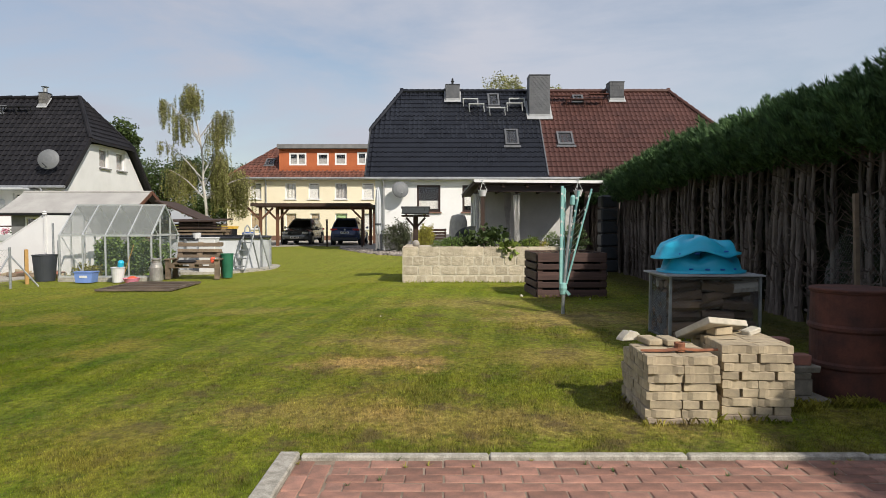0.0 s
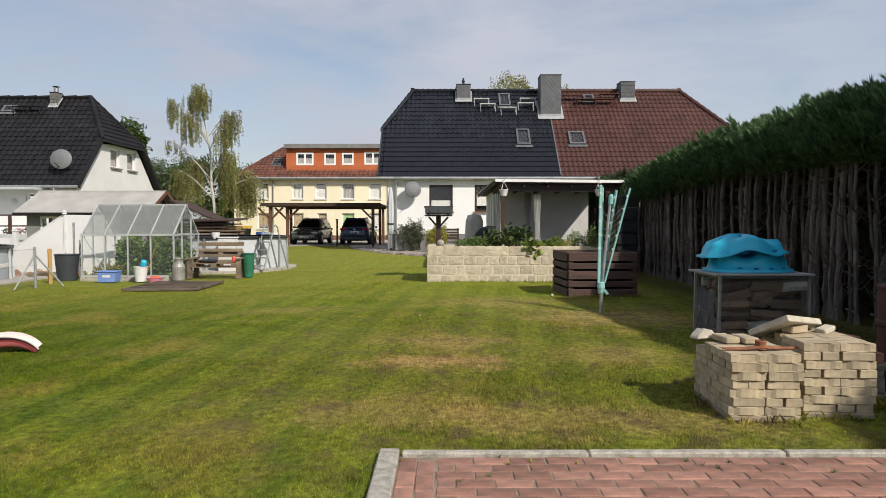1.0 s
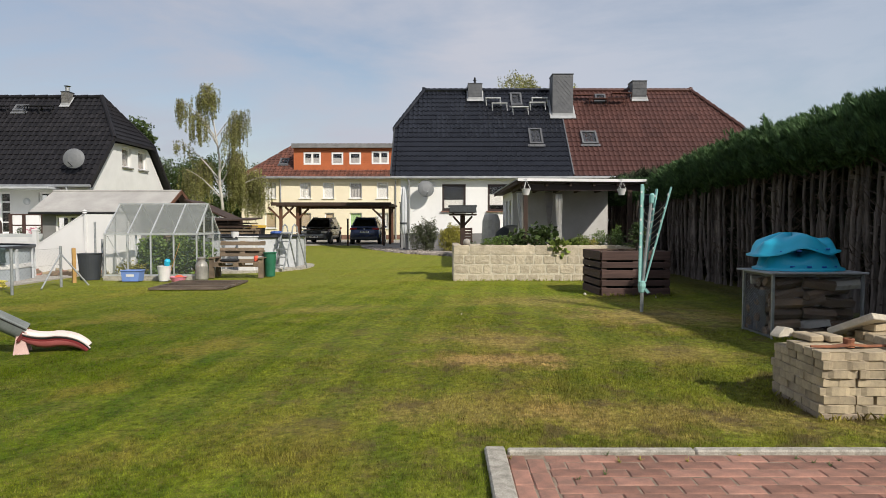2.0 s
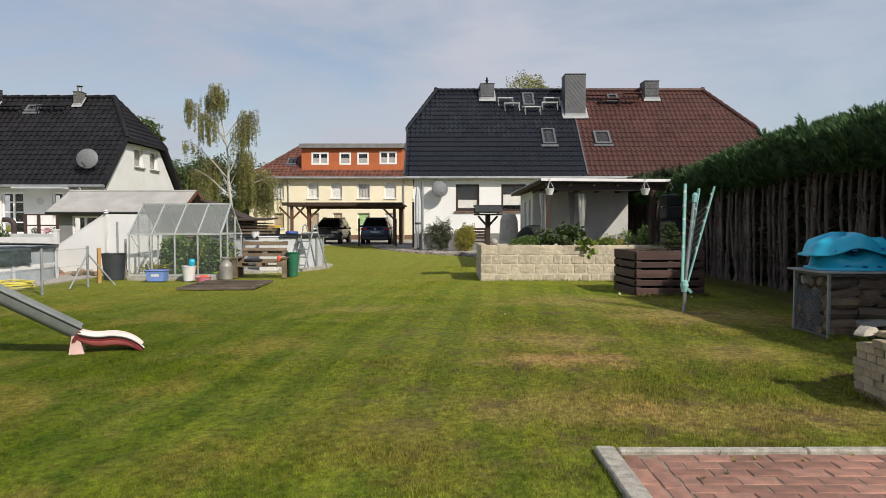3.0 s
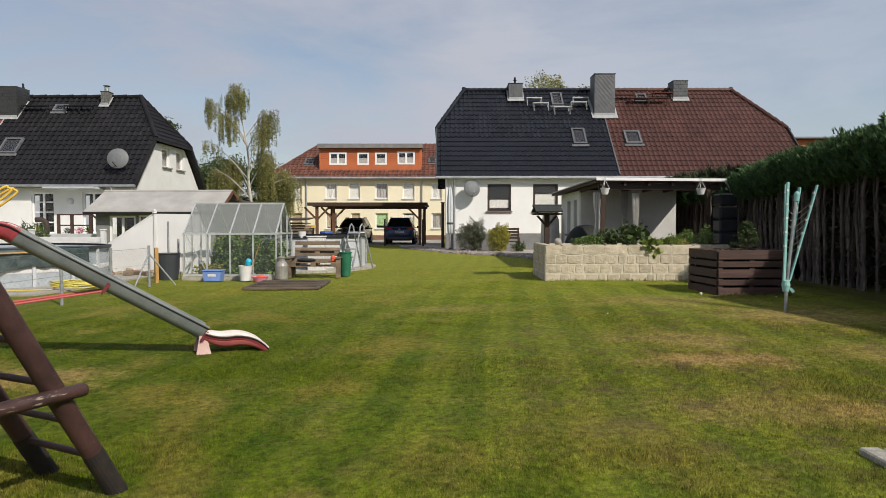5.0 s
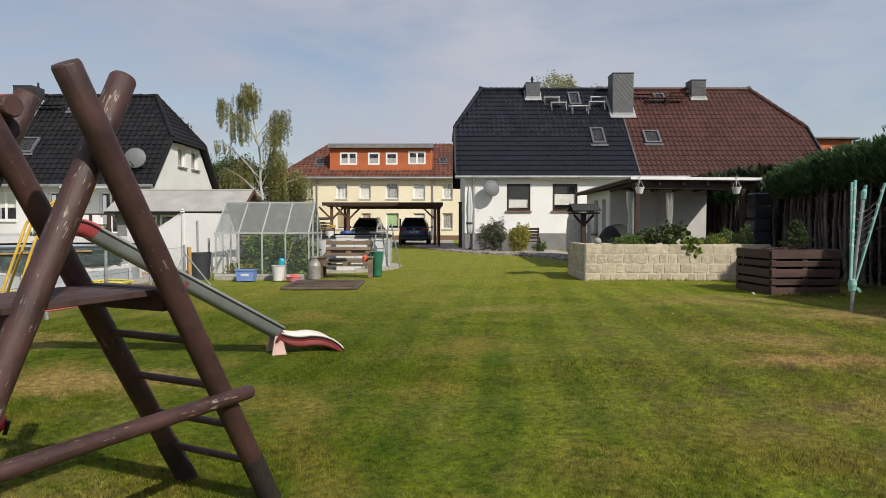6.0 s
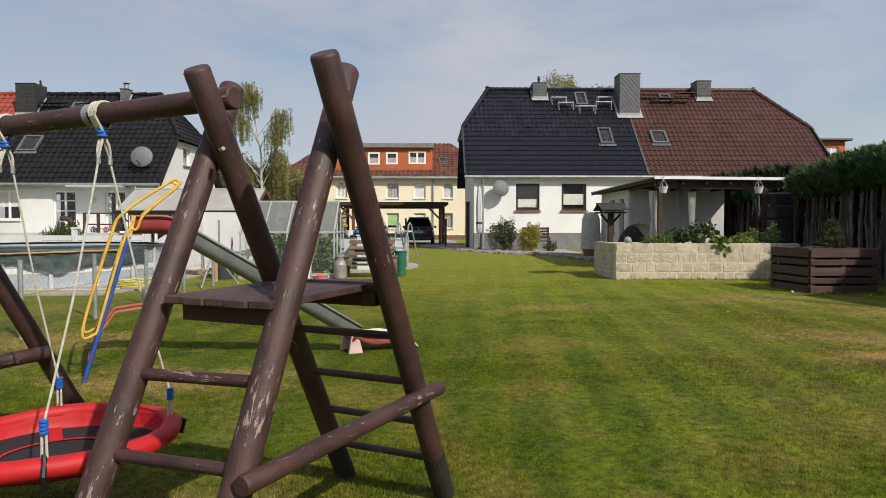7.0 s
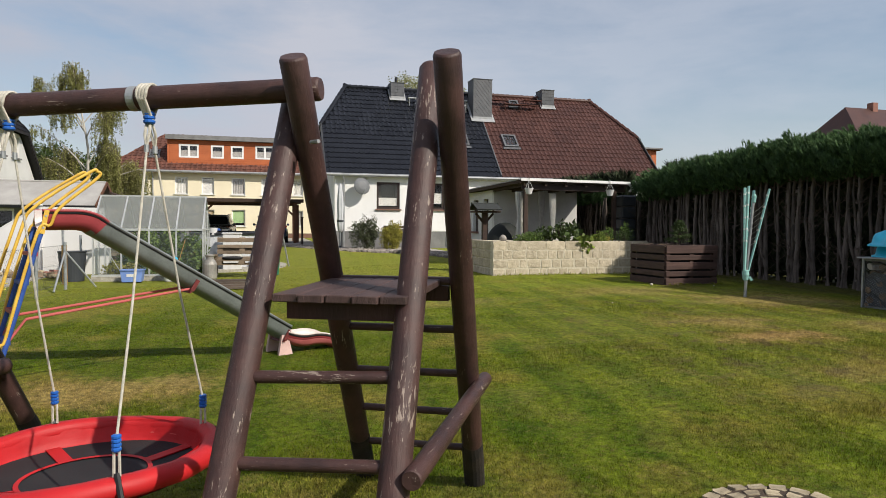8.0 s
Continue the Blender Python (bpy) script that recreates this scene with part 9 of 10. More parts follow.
# ---- greenhouse ----
def greenhouse():
    x0, x1, y0, y1 = -9.97, -7.58, 16.65, 18.35
    g, e, r = -0.07, 1.12, 1.93
    yr = (y0 + y1) / 2
    t = thing("greenhouse", ((x0 + x1) / 2, yr, g), "small aluminium greenhouse with hazy panes and tomato plants inside", "greenhouse")
    inv = Matrix.Translation((-(x0 + x1) / 2, -yr, -g))
    w = 0.035
    bays = 4
    part("base_frame", panel(B(), x0 - 0.04, x1 + 0.04, g - 0.05, g + 0.10, y0 - 0.04, y0 + 0.02), KERB, t)
    part("base_frame", box(B(), x1, x1 + 0.05, y0 + 0.02, y1, g - 0.05, g + 0.10), KERB, t)
    part("base_frame", box(B(), x0 - 0.05, x0, y0 + 0.02, y1, g - 0.05, g + 0.10), KERB, t)
    for k in range(bays + 1):
        x = x0 + (x1 - x0) * k / bays
        part("bar", bar(B(), (x, y0, g + 0.1), (x, y0, e), w, w), ALU, t)
        part("bar", bar(B(), (x, y1, g + 0.1), (x, y1, e), w, w), ALU, t)
        part("bar", bar(B(), (x, y0, e), (x, yr, r), w, w), ALU, t)
        part("bar", bar(B(), (x, y1, e), (x, yr, r), w, w), ALU, t)
    for y, z in ((y0, e), (y1, e), (yr, r), (y0, g + 0.12), (y1, g + 0.12)):
        part("rail", bar(B(), (x0 - 0.03, y, z), (x1 + 0.03, y, z), 0.045, 0.05), ALU, t)
    for x in (x0, x1):
        part("rail", bar(B(), (x, y0, e), (x, y1, e), w, w), ALU, t)
        for y in (yr - 0.32, yr + 0.32):
            zt = r - abs(y - yr) / (yr - y0) * (r - e)
            part("bar", bar(B(), (x, y, g + 0.1), (x, y, zt), w, w), ALU, t)
    part("brace", bar(B(), (x0 + 0.05, y0 + 0.03, e - 0.05), (x0 + 0.62, y0 + 0.03, g + 0.12), 0.03, 0.012), ALU, t)
    for k in range(bays):
        a, b = x0 + (x1 - x0) * k / bays + 0.02, x0 + (x1 - x0) * (k + 1) / bays - 0.02
        for y in (y0, y1):
            part("pane", box(B(), a, b, y - 0.003, y + 0.003, g + 0.14, e - 0.02), GH_WALL, t)
        for s in (-1, 1):
            bm = slab_poly(B(), [(a, yr + s * (yr - y0) * 0.99, e + 0.02), (b, yr + s * (yr - y0) * 0.99, e + 0.02), (b, yr + s * 0.02, r), (a, yr + s * 0.02, r)], 0.006)
            part("roof_pane", bm, GH_PANE, t)
    for x in (x0, x1):
        bm = prism(B(), [(y0 + 0.02, g + 0.12), (y1 - 0.02, g + 0.12), (y1 - 0.02, e), (yr, r - 0.03), (y0 + 0.02, e)], "x", x - 0.003, x + 0.003)
        part("end_pane", bm, GH_WALL, t)
    for o in t.children:
        o.matrix_parent_inverse = inv
    for o in t.children:
        if "pane" in o.name:
            o.visible_shadow = False


greenhouse()
for k, (x, y, h) in enumerate(((-8.95, 17.25, 0.62), (-8.45, 17.45, 0.56), (-9.2, 17.7, 0.62), (-8.0, 17.4, 0.55), (-8.6, 17.9, 0.62), (-7.85, 17.85, 0.5), (-9.35, 18.0, 0.4))):
    plant("tomato_plant", (x, y, -0.06), "tall green tomato plant inside the greenhouse", "plant", (0.36, 0.30, h), 1200, 0.065, TOMATO_LEAF, 6, seed=60 + k, group="tomato plants")
plant("dry_plant", (-9.62, 17.05, -0.06), "yellowing plant inside the greenhouse", "plant", (0.25, 0.2, 0.22), 340, 0.05, YELLOW_LEAF, 6, seed=70)
plant("dry_plant", (-9.25, 16.95, -0.06), "low yellow-green plant inside the greenhouse", "plant", (0.27, 0.2, 0.2), 360, 0.05, YELLOW_LEAF, 6, seed=71)


# ---- things round the greenhouse ----
def tub(name, where, prof, material, label, category, seg=20, m=None, rim=True):
    t = thing(name, where, label, category)
    part("body", lathe(B(), prof, seg, m, close=False), material, t)
    return t


def crate(where):
    t = thing("storage_box", where, "blue plastic storage box by the greenhouse", "box")
    bm = B()
    prism(bm, [(-0.20, 0.0), (0.20, 0.0), (0.235, 0.26), (-0.235, 0.26)], "y", -0.15, 0.15)
    part("body", bm, BLUE_BOX, t)
    part("rim", box(B(), -0.25, 0.25, -0.17, 0.17, 0.25, 0.28, bevel=0.008), BLUE_BOX, t)
    pl = part("label_bar", box(B(), -0.1, 0.1, -0.156, -0.151, 0.12, 0.18), WHITE_PLASTIC, t)


crate((-9.06, 16.25, -0.06))
b = tub("bucket", (-8.26, 16.25, -0.06), [(0.0, 0.0), (0.13, 0.0), (0.165, 0.36), (0.175, 0.365), (0.175, 0.385), (0.16, 0.385), (0.125, 0.03), (0, 0.03)], WHITE_PLASTIC, "white plastic bucket with a blue scoop in it", "bucket")
part("scoop", lathe(B(), [(0.03, 0.0), (0.07, 0.05), (0.075, 0.16), (0.05, 0.2), (0.0, 0.21)], 14, pose(0.06, 0.0, 0.36, 10, 15, 0), close=False), BLUE_PLASTIC, b)
part("bamboo_stick", tube(B(), [(0.05, 0.1, 0.02), (0.3, 0.25, 0.95)], 0.008, 6), YELLOW_WOOD, b)
tub("wash_bowl", (-7.85, 16.12, -0.06), [(0.0, 0.0), (0.15, 0.0), (0.20, 0.11), (0.212, 0.115), (0.195, 0.12), (0.14, 0.02), (0, 0.02)], PINK, "pink plastic bowl with toys on the grass", "bowl")
tub("toy_heap", (-7.83, 16.12, 0.0), [(0.0, 0.0), (0.12, 0.0), (0.13, 0.05), (0.06, 0.10), (0.0, 0.11)], ORANGE_RED, "orange-red toys heaped in a bowl", "toys", 9)
tub("milk_churn", (-7.42, 16.55, -0.06), [(0.0, 0.0), (0.15, 0.0), (0.165, 0.03), (0.165, 0.36), (0.14, 0.43), (0.095, 0.48), (0.095, 0.53), (0.115, 0.56), (0.115, 0.58), (0.05, 0.60), (0.0, 0.60)], CHURN, "dull aluminium milk churn beside the greenhouse", "milk churn")
tub("water_barrel", (-10.42, 16.75, -0.07), [(0.0, 0.0), (0.235, 0.0), (0.29, 0.66), (0.305, 0.67), (0.305, 0.69), (0.28, 0.69), (0.26, 0.6), (0, 0.6)], DARK_PLASTIC, "dark grey tapered plastic barrel beside the greenhouse", "barrel", 28)
tub("garden_bin", (-5.93, 17.6, -0.05), [(0.0, 0.0), (0.13, 0.0), (0.165, 0.63), (0.18, 0.635), (0.18, 0.66), (0.15, 0.66), (0.14, 0.58), (0, 0.58)], GREEN_PLASTIC, "dark green plastic garden bin on the lawn", "bin", 24)
tub("drain_post", (-10.38, 17.3, -0.07), [(0.0, 0.0), (0.03, 0.0), (0.03, 1.05), (0.0, 1.05)], GALV, "grey steel pipe standing behind the barrel", "pipe", 10)


def pallet_seat():
    t = thing("pallet_bench", (-6.72, 17.1, -0.06), "garden bench built from grey weathered pallets", "bench")
    def pal(m, nm):
        W, D = 1.22, 0.62
        for k in range(4):
            y = k * D / 4
            part("board", box(B(), -W / 2, W / 2, y + 0.02, y + D / 4 - 0.05, 0.10, 0.122, m), GREY_WOOD, t)
        for y in (0.0, D / 2 - 0.05, D - 0.1):
            part("runner", box(B(), -W / 2, W / 2, y, y + 0.09, 0.0, 0.022, m), GREY_WOOD, t)
            for x in (-W / 2, -0.07, W / 2 - 0.14):
                part("block", box(B(), x, x + 0.14, y, y + 0.09, 0.022, 0.10, m), GREY_WOOD, t)
    pal(pose(0, 0, 0.30), "seat")
    pal(pose(0, 0.62, 0.36, 78, 0, 0), "back")
    for s in (-1, 1):
        for y in (0.02, 0.50):
            part("leg", box(B(), s * 0.66 - 0.06, s * 0.66 + 0.06, y, y + 0.1, 0, 0.52), GREY_WOOD, t)
        part("armrest", box(B(), s * 0.66 - 0.07, s * 0.66 + 0.07, -0.02, 0.62, 0.52, 0.55), GREY_WOOD, t)
    return t


pallet_seat()
tub("watering_toy", (-6.22, 17.3, 0.38), [(0.0, 0.0), (0.06, 0.0), (0.07, 0.10), (0.035, 0.15), (0.0, 0.155)], ORANGE_RED, "orange-red toy can standing on the bench", "toy", 10)
tub("cushion", (-6.95, 17.35, 0.38), [(0.0, 0.0), (0.24, 0.0), (0.26, 0.03), (0.22, 0.06), (0.0, 0.06)], BLACK_MESH, "dark flat cushion on the bench", "cushion", 14)


DARK_DECK = mat("dark_deck_boards", (0.15, 0.115, 0.088), 0.85, (0.075, 0.058, 0.046), 6, 90, 0.4, stretch=(0.3, 1, 1), vary=0.25)


def deck():
    t = thing("wooden_sandpit", (-6.85, 15.0, -0.07), "low weathered wooden frame lying flat on the lawn", "sandpit frame", turn=2)
    for k in range(9):
        y = -0.85 + k * 0.19
        part("plank", box(B(), -0.76 + 0.05 * (k % 3), 0.74 + 0.06 * ((k * 2) % 3), y, y + 0.11, 0.015 + 0.012 * (k % 2), 0.04 + 0.018 * ((k * 5) % 3), pose(0, 0, 0, 0, 0, ((k * 7) % 5 - 2) * 0.7)), DARK_DECK, t)
    for a, b_ in (((-0.8, -0.95), (0.8, -0.95)), ((0.8, -0.95), (0.8, 0.95)), ((0.8, 0.95), (-0.8, 0.95)), ((-0.8, 0.95), (-0.8, -0.95))):
        part("border", bar(B(), (*a, 0.035), (*b_, 0.035), 0.07, 0.04), DARK_DECK, t)


deck()


# ---- round pool behind the greenhouse ----
def round_pool(c, r, h, wall, label, cover):
    t = thing("pool", c, label, "pool", "above-ground pools")
    part("wall", lathe(B(), [(r, 0.0), (r + 0.01, h * 0.5), (r, h), (r - 0.05, h), (r - 0.06, 0.02)], 56, close=False), wall, t, smooth=False)
    part("rim", lathe(B(), [(r - 0.07, h - 0.02), (r + 0.06, h - 0.02), (r + 0.07, h + 0.02), (r + 0.02, h + 0.05), (r - 0.07, h + 0.04)], 56, close=False), cover, t)
    part("cover", lathe(B(), [(r - 0.06, h + 0.0), (r * 0.6, h - 0.04), (0.0, h - 0.06)], 40, close=False), cover, t)
    for k in range(14):
        a = 2 * math.pi * (k + 0.3) / 14
        part("support", bar(B(), ((r + 0.04) * math.cos(a), (r + 0.04) * math.sin(a), 0), ((r + 0.04) * math.cos(a), (r + 0.04) * math.sin(a), h), 0.06, 0.04, up=(math.cos(a), math.sin(a), 0)), GALV if wall is POOL_GREY else WHITE_PLASTIC, t)
    return t


round_pool((-7.75, 21.6, -0.05), 1.85, 1.02, POOL_GREY, "round grey above-ground pool with a black cover", POOL_BLACK)
flat_area("pool_base", [(-7.75 + 2.25 * math.cos(a * math.pi / 14), 21.3 + 2.5 * math.sin(a * math.pi / 14)) for a in range(28)], 0.0, KERB, "pale concrete base under the pool", "pool base")


def pool_ladder():
    t = thing("pool_ladder", (-5.95, 19.9, 0.0), "grey pool ladder leaning over the rim", "ladder", turn=-32)
    for s in (-1, 1):
        pts = [(s * 0.24, -0.48, 0.0), (s * 0.21, -0.08, 1.15), (s * 0.21, -0.05, 1.3), (s * 0.21, 0.03, 1.38), (s * 0.21, 0.12, 1.3), (s * 0.21, 0.15, 1.15), (s * 0.24, 0.52, 0.0)]
        part("rail", tube(B(), pts, 0.024, 8), GALV, t)
    for k in range(5):
        z = 0.12 + k * 0.24
        y = -0.48 + 0.40 * z / 1.15
        part("step", box(B(), -0.22, 0.22, y - 0.05, y + 0.05, z, z + 0.03), GALV, t)
    part("top_tread", box(B(), -0.22, 0.22, -0.1, 0.15, 1.10, 1.14), WHITE_PLASTIC, t)


pool_ladder()


def pump_box():
    t = thing("filter_box", (-7.05, 19.3, -0.02), "white filter cabinet beside the pool", "filter cabinet")
    part("body", box(B(), -0.25, 0.25, -0.2, 0.2, 0, 1.0, bevel=0.02), WHITE_PLASTIC, t)
    part("lid", box(B(), -0.27, 0.27, -0.22, 0.22, 1.0, 1.04, bevel=0.01), WHITE_PLASTIC, t)
    part("latch", box(B(), 0.1, 0.13, -0.21, -0.2, 0.5, 0.6), BLACK_IRON, t)


pump_box()
tub("flower_tub", (-8.35, 19.75, 0.95), [(0.0, 0.0), (0.11, 0.0), (0.14, 0.22), (0.0, 0.22)], GREY_PLINTH, "grey pot standing on the pool rim", "pot", 14)
tub("flower_tub", (-7.6, 19.8, 0.95), [(0.0, 0.0), (0.11, 0.0), (0.13, 0.2), (0.0, 0.2)], WHITE_PLASTIC, "white pot standing on the pool rim", "pot", 14)


def timber_pile():
    t = thing("timber_pile", (-10.15, 25.2, -0.05), "pile of dark weathered boards under a felt cover", "timber pile")
    rr = random.Random(12)
    for k in range(46):
        z = 0.05 + (k // 4) * 0.125
        y = -0.5 + (k % 4) * 0.28 + rr.uniform(-.05, .05)
        a = rr.uniform(-0.14, 0.14)
        x = rr.uniform(-0.15, 0.15)
        part("board", box(B(), -1.6 + x, 1.6 + x, y, y + rr.uniform(.14, .24), z, z + rr.uniform(.05, .11), pose(0, 0, 0, 0, 0, a * 10)), DARK_TIMBER if rr.random() < 0.45 else GREY_WOOD, t)
    part("cover", slab_poly(B(), [(-1.7, -0.7, 1.58), (1.66, -0.7, 1.62), (1.66, 0.8, 1.70), (-1.7, 0.8, 1.66)], 0.05), DARK_TIMBER, t)


timber_pile()
tub("blue_bin", (-8.15, 26.9, 0.0), [(0.0, 0.0), (0.22, 0.0), (0.26, 0.98), (0.29, 1.0), (0.25, 1.08), (0.0, 1.10)], BLUE_PAINT, "blue waste bin beside the drive", "bin", 12)
YB = tub("yellow_bin", (-9.1, 26.9, -0.02), [(0.0, 0.0), (0.4, 0.0), (0.46, 1.24), (0.0, 1.25)], BLACK_IRON, "black waste bin with a yellow lid", "bin", 12)


part("lid", lathe(B(), [(0.0, 1.25), (0.5, 1.25), (0.52, 1.35), (0.0, 1.37)], 12, close=False), YELLOW_PAINT, YB, "yellow lid")


# ---- shed in front of the neighbour's house ----
def annex():
    t = thing("garden_annex", (-15, 25.6, -0.07), "low annex with a grey felt gable roof and dark boarded front", "annex")
    inv = Matrix.Translation((15, -25.6, 0.07))
    xl, xr = -16.45, -11.85
    ye, ze, yr, zr, yb = 24.1, 1.85, 25.7, 2.70, 27.4
    bm = slab_poly(B(), [(xl - 0.3, ye, ze), (xr + 0.2, ye, ze), (xr + 0.2, yr, zr), (xl - 0.3, yr, zr)], 0.06)
    slab_poly(bm, [(xl - 0.3, yb, ze), (xl - 0.3, yr, zr), (xr + 0.2, yr, zr), (xr + 0.2, yb, ze)], 0.06)
    r = part("roof", bm, ROOF_FELT, t)
    part("ridge_cap", tube(B(), [(xl - 0.3, yr, zr), (xr + 0.2, yr, zr)], 0.05, 8), ROOF_FELT, r)
    part("eave_board", bar(B(), (xl - 0.3, ye - 0.02, ze - 0.06), (xr + 0.2, ye - 0.02, ze - 0.06), 0.03, 0.08), BLACK_IRON, r)
    bm = B()
    bar(bm, (xr + 0.22, ye - 0.02, ze - 0.04), (xr + 0.22, yr, zr - 0.03), 0.03, 0.14)
    bar(bm, (xr + 0.22, yb, ze - 0.04), (xr + 0.22, yr, zr - 0.03), 0.03, 0.14)
    part("barge_board", bm, TIMBER, r)
    part("front_wall", panel(B(), xl, xr - 0.1, -0.2, 1.84, 24.45, 24.6, [(-15.95, -14.95, 0.1, 1.7), (-14.85, -14.15, 0.1, 1.72)]), GREY_PLINTH, t)
    casement(t, -15.95, -14.95, 0.1, 1.7, 24.45, WHITE_FRAME, 2, None, None, depth=0.03, name="patio_door")
    casement(t, -14.85, -14.15, 0.1, 1.72, 24.45, WHITE_FRAME, 1, None, None, depth=0.03, name="patio_door")
    part("gable_wall", prism(B(), [(24.6, -0.2), (27.1, -0.2), (27.1, 1.84), (yr, zr - 0.08), (24.6, 1.84)], "x", xr - 0.25, xr - 0.1), DARK_TIMBER, t)
    part("back_wall", box(B(), xl, xr - 0.25, 27.0, 27.1, -0.2, 1.84), GREY_PLINTH, t)
    for o in t.children:
        o.matrix_parent_inverse = inv


annex()


def leanto():
    bm = slab_poly(B(), [(-11.6, 25.9, 2.40), (-11.6, 28.0, 2.36), (-9.9, 28.0, 1.6), (-9.9, 25.9, 1.65)], 0.06)
    ob = thing("lean_to", (-10.7, 27, -0.05), "dark lean-to roof beside the annex", "lean-to")
    part("roof", bm, DARK_TIMBER, ob, world=True)
    for y in (26.0, 27.9):
        part("post", box(B(), -10.0, -9.9, y - 0.05, y + 0.05, -0.1, 1.6), DARK_TIMBER, ob, world=True)
    part("back_board", box(B(), -11.5, -10.0, 27.9, 27.95, -0.1, 1.55), DARK_TIMBER, ob, world=True)


leanto()


def white_screen():
    t = thing("white_wall", (-11.5, 18.9, -0.07), "white garden wall with a sloping shoulder", "garden wall")
    inv = Matrix.Translation((11.5, -18.9, 0.07))
    part("panel", prism(B(), [(-13.35, -0.1), (-10.1, -0.1), (-10.1, 1.66), (-11.72, 1.68), (-13.2, 0.7), (-13.35, 0.7)], "y", 18.86, 18.94), WHITE_PLASTER, t)
    p = part("post", box(B(), -11.72, -11.66, 18.82, 18.858, -0.1, 1.68), WHITE_PLASTIC, t)
    part("finial", lathe(B(), [(0.02, 0.0), (0.07, 0.03), (0.05, 0.06), (0.075, 0.09), (0.0, 0.14)], 12, pose(-11.69, 18.83, 1.68), close=False), WHITE_PLASTIC, p)
    part("coping", bar(B(), (-13.2, 18.9, 0.72), (-11.72, 18.9, 1.70), 0.10, 0.03), WHITE_PLASTIC, t)
    for o in t.children:
        o.matrix_parent_inverse = inv


white_screen()


def white_fence():
    t = thing("white_fence", (-15.5, 19.3, -0.07), "white board fence between posts", "fence")
    inv = Matrix.Translation((15.5, -19.3, 0.07))
    for x in (-20.5, -18.0, -15.6, -13.45):
        p = part("post", box(B(), x - 0.06, x + 0.06, 19.24, 19.36, -0.1, 1.18), WHITE_PLASTIC, t)
        part("post_cap", box(B(), x - 0.08, x + 0.08, 19.22, 19.38, 1.18, 1.23, bevel=0.01), WHITE_PLASTIC, p)
    for k in range(6):
        for a, b in ((-20.5, -18.0), (-18.0, -15.6), (-15.6, -13.45)):
            part("board", box(B(), a + 0.06, b - 0.06, 19.28, 19.32, 0.02 + k * 0.165, 0.17 + k * 0.165), WHITE_PLASTIC, t)
    for o in t.children:
        o.matrix_parent_inverse = inv


white_fence()


def terrace():
    t = thing("terrace", (-21, 28.6, -0.1), "raised white terrace with a brown railing", "terrace")
    inv = Matrix.Translation((21, -28.6, 0.1))
    part("slab", box(B(), -24.0, -17.9, 27.2, 30.15, -0.3, 0.95), WHITE_PLASTER, t)
    part("edge", box(B(), -24.05, -17.85, 27.14, 27.2, 0.72, 0.98), POOL_GREY, t)
    xs = (-19.62, -19.05, -18.25)
    for x in xs:
        part("post", box(B(), x - 0.05, x + 0.05, 27.3, 27.4, 0.95, 1.80), DARK_SLAT, t)
    for z in (1.3, 1.76):
        part("rail", box(B(), xs[0] - 0.05, xs[-1], 27.32, 27.38, z, z + 0.06), DARK_SLAT, t)
    part("handrail", bar(B(), (-18.2, 27.35, 1.80), (-17.6, 27.35, 1.25), 0.05, 0.06), DARK_SLAT, t)
    for o in t.children:
        o.matrix_parent_inverse = inv


terrace()
PIPE_BROWN = mat("dull_brown_pipe", (0.055, 0.036, 0.032), 0.6, (0.035, 0.024, 0.022), 6, 60, 0.15)
sp_ = thing("stove_pipe", (-20.35, 27.7, 0.95), "rust-brown bent stove pipe on the terrace", "stove pipe")
part("pipe", tube(B(), flow([(0, 0, 0), (0, 0, 0.35), (-0.06, 0, 0.54), (-0.25, 0, 0.62), (-0.45, 0, 0.62)]), 0.11, 14), PIPE_BROWN, sp_)
for k, x in enumerate((-19.35, -18.85, -18.45)):
    plant("geranium", (x, 27.6, 0.95), "pink flowering pot plant on the terrace" if k == 1 else "leafy green pot plant on the terrace", "pot plant", (0.2, 0.18, 0.15), 130, 0.045, (SHRUB_LEAF, PINK, SHRUB_LEAF)[k % 3], 5, seed=90 + k, group="pot plants")
plant("ornamental_grass", (-17.55, 22.2, -0.05), "clump of ornamental grass by the terrace", "grass clump", (0.62, 0.5, 0.72), 2000, 0.030, SHRUB_LEAF, 14, seed=95, flat=4, long=11)


# ---- pool with a wire fence ----
def rubble():
    rng = np.random.default_rng(23)
    for k in range(46):
        x, y = -13.3 + rng.uniform(0, 2.7), 17.6 + rng.uniform(0, 1.1)
        bm = B()
        a, b, c = rng.uniform(0.05, 0.15), rng.uniform(0.04, 0.09), rng.uniform(0.03, 0.07)
        box(bm, -a, a, -b, b, -c, c, bevel=0.012)
        for v in bm.verts:
            v.co *= 1 + 0.35 * noise.noise(v.co * 9 + Vector((k, 0, 0)))
        ob = part("rubble_piece", bm, (RED_BRICK, SETT, GREY_WOOD)[k % 3])
        ob.matrix_basis = pose(x, y, -0.045 + c * 0.75, rng.uniform(-15, 15), rng.uniform(-15, 15), rng.uniform(0, 360))
        tagged(ob, ("broken piece of brick by the white wall", "rough stone by the white wall", "short chunk of wood by the white wall")[k % 3], ("brick", "stone", "wood")[k % 3], "rubble by the wall")


rubble()


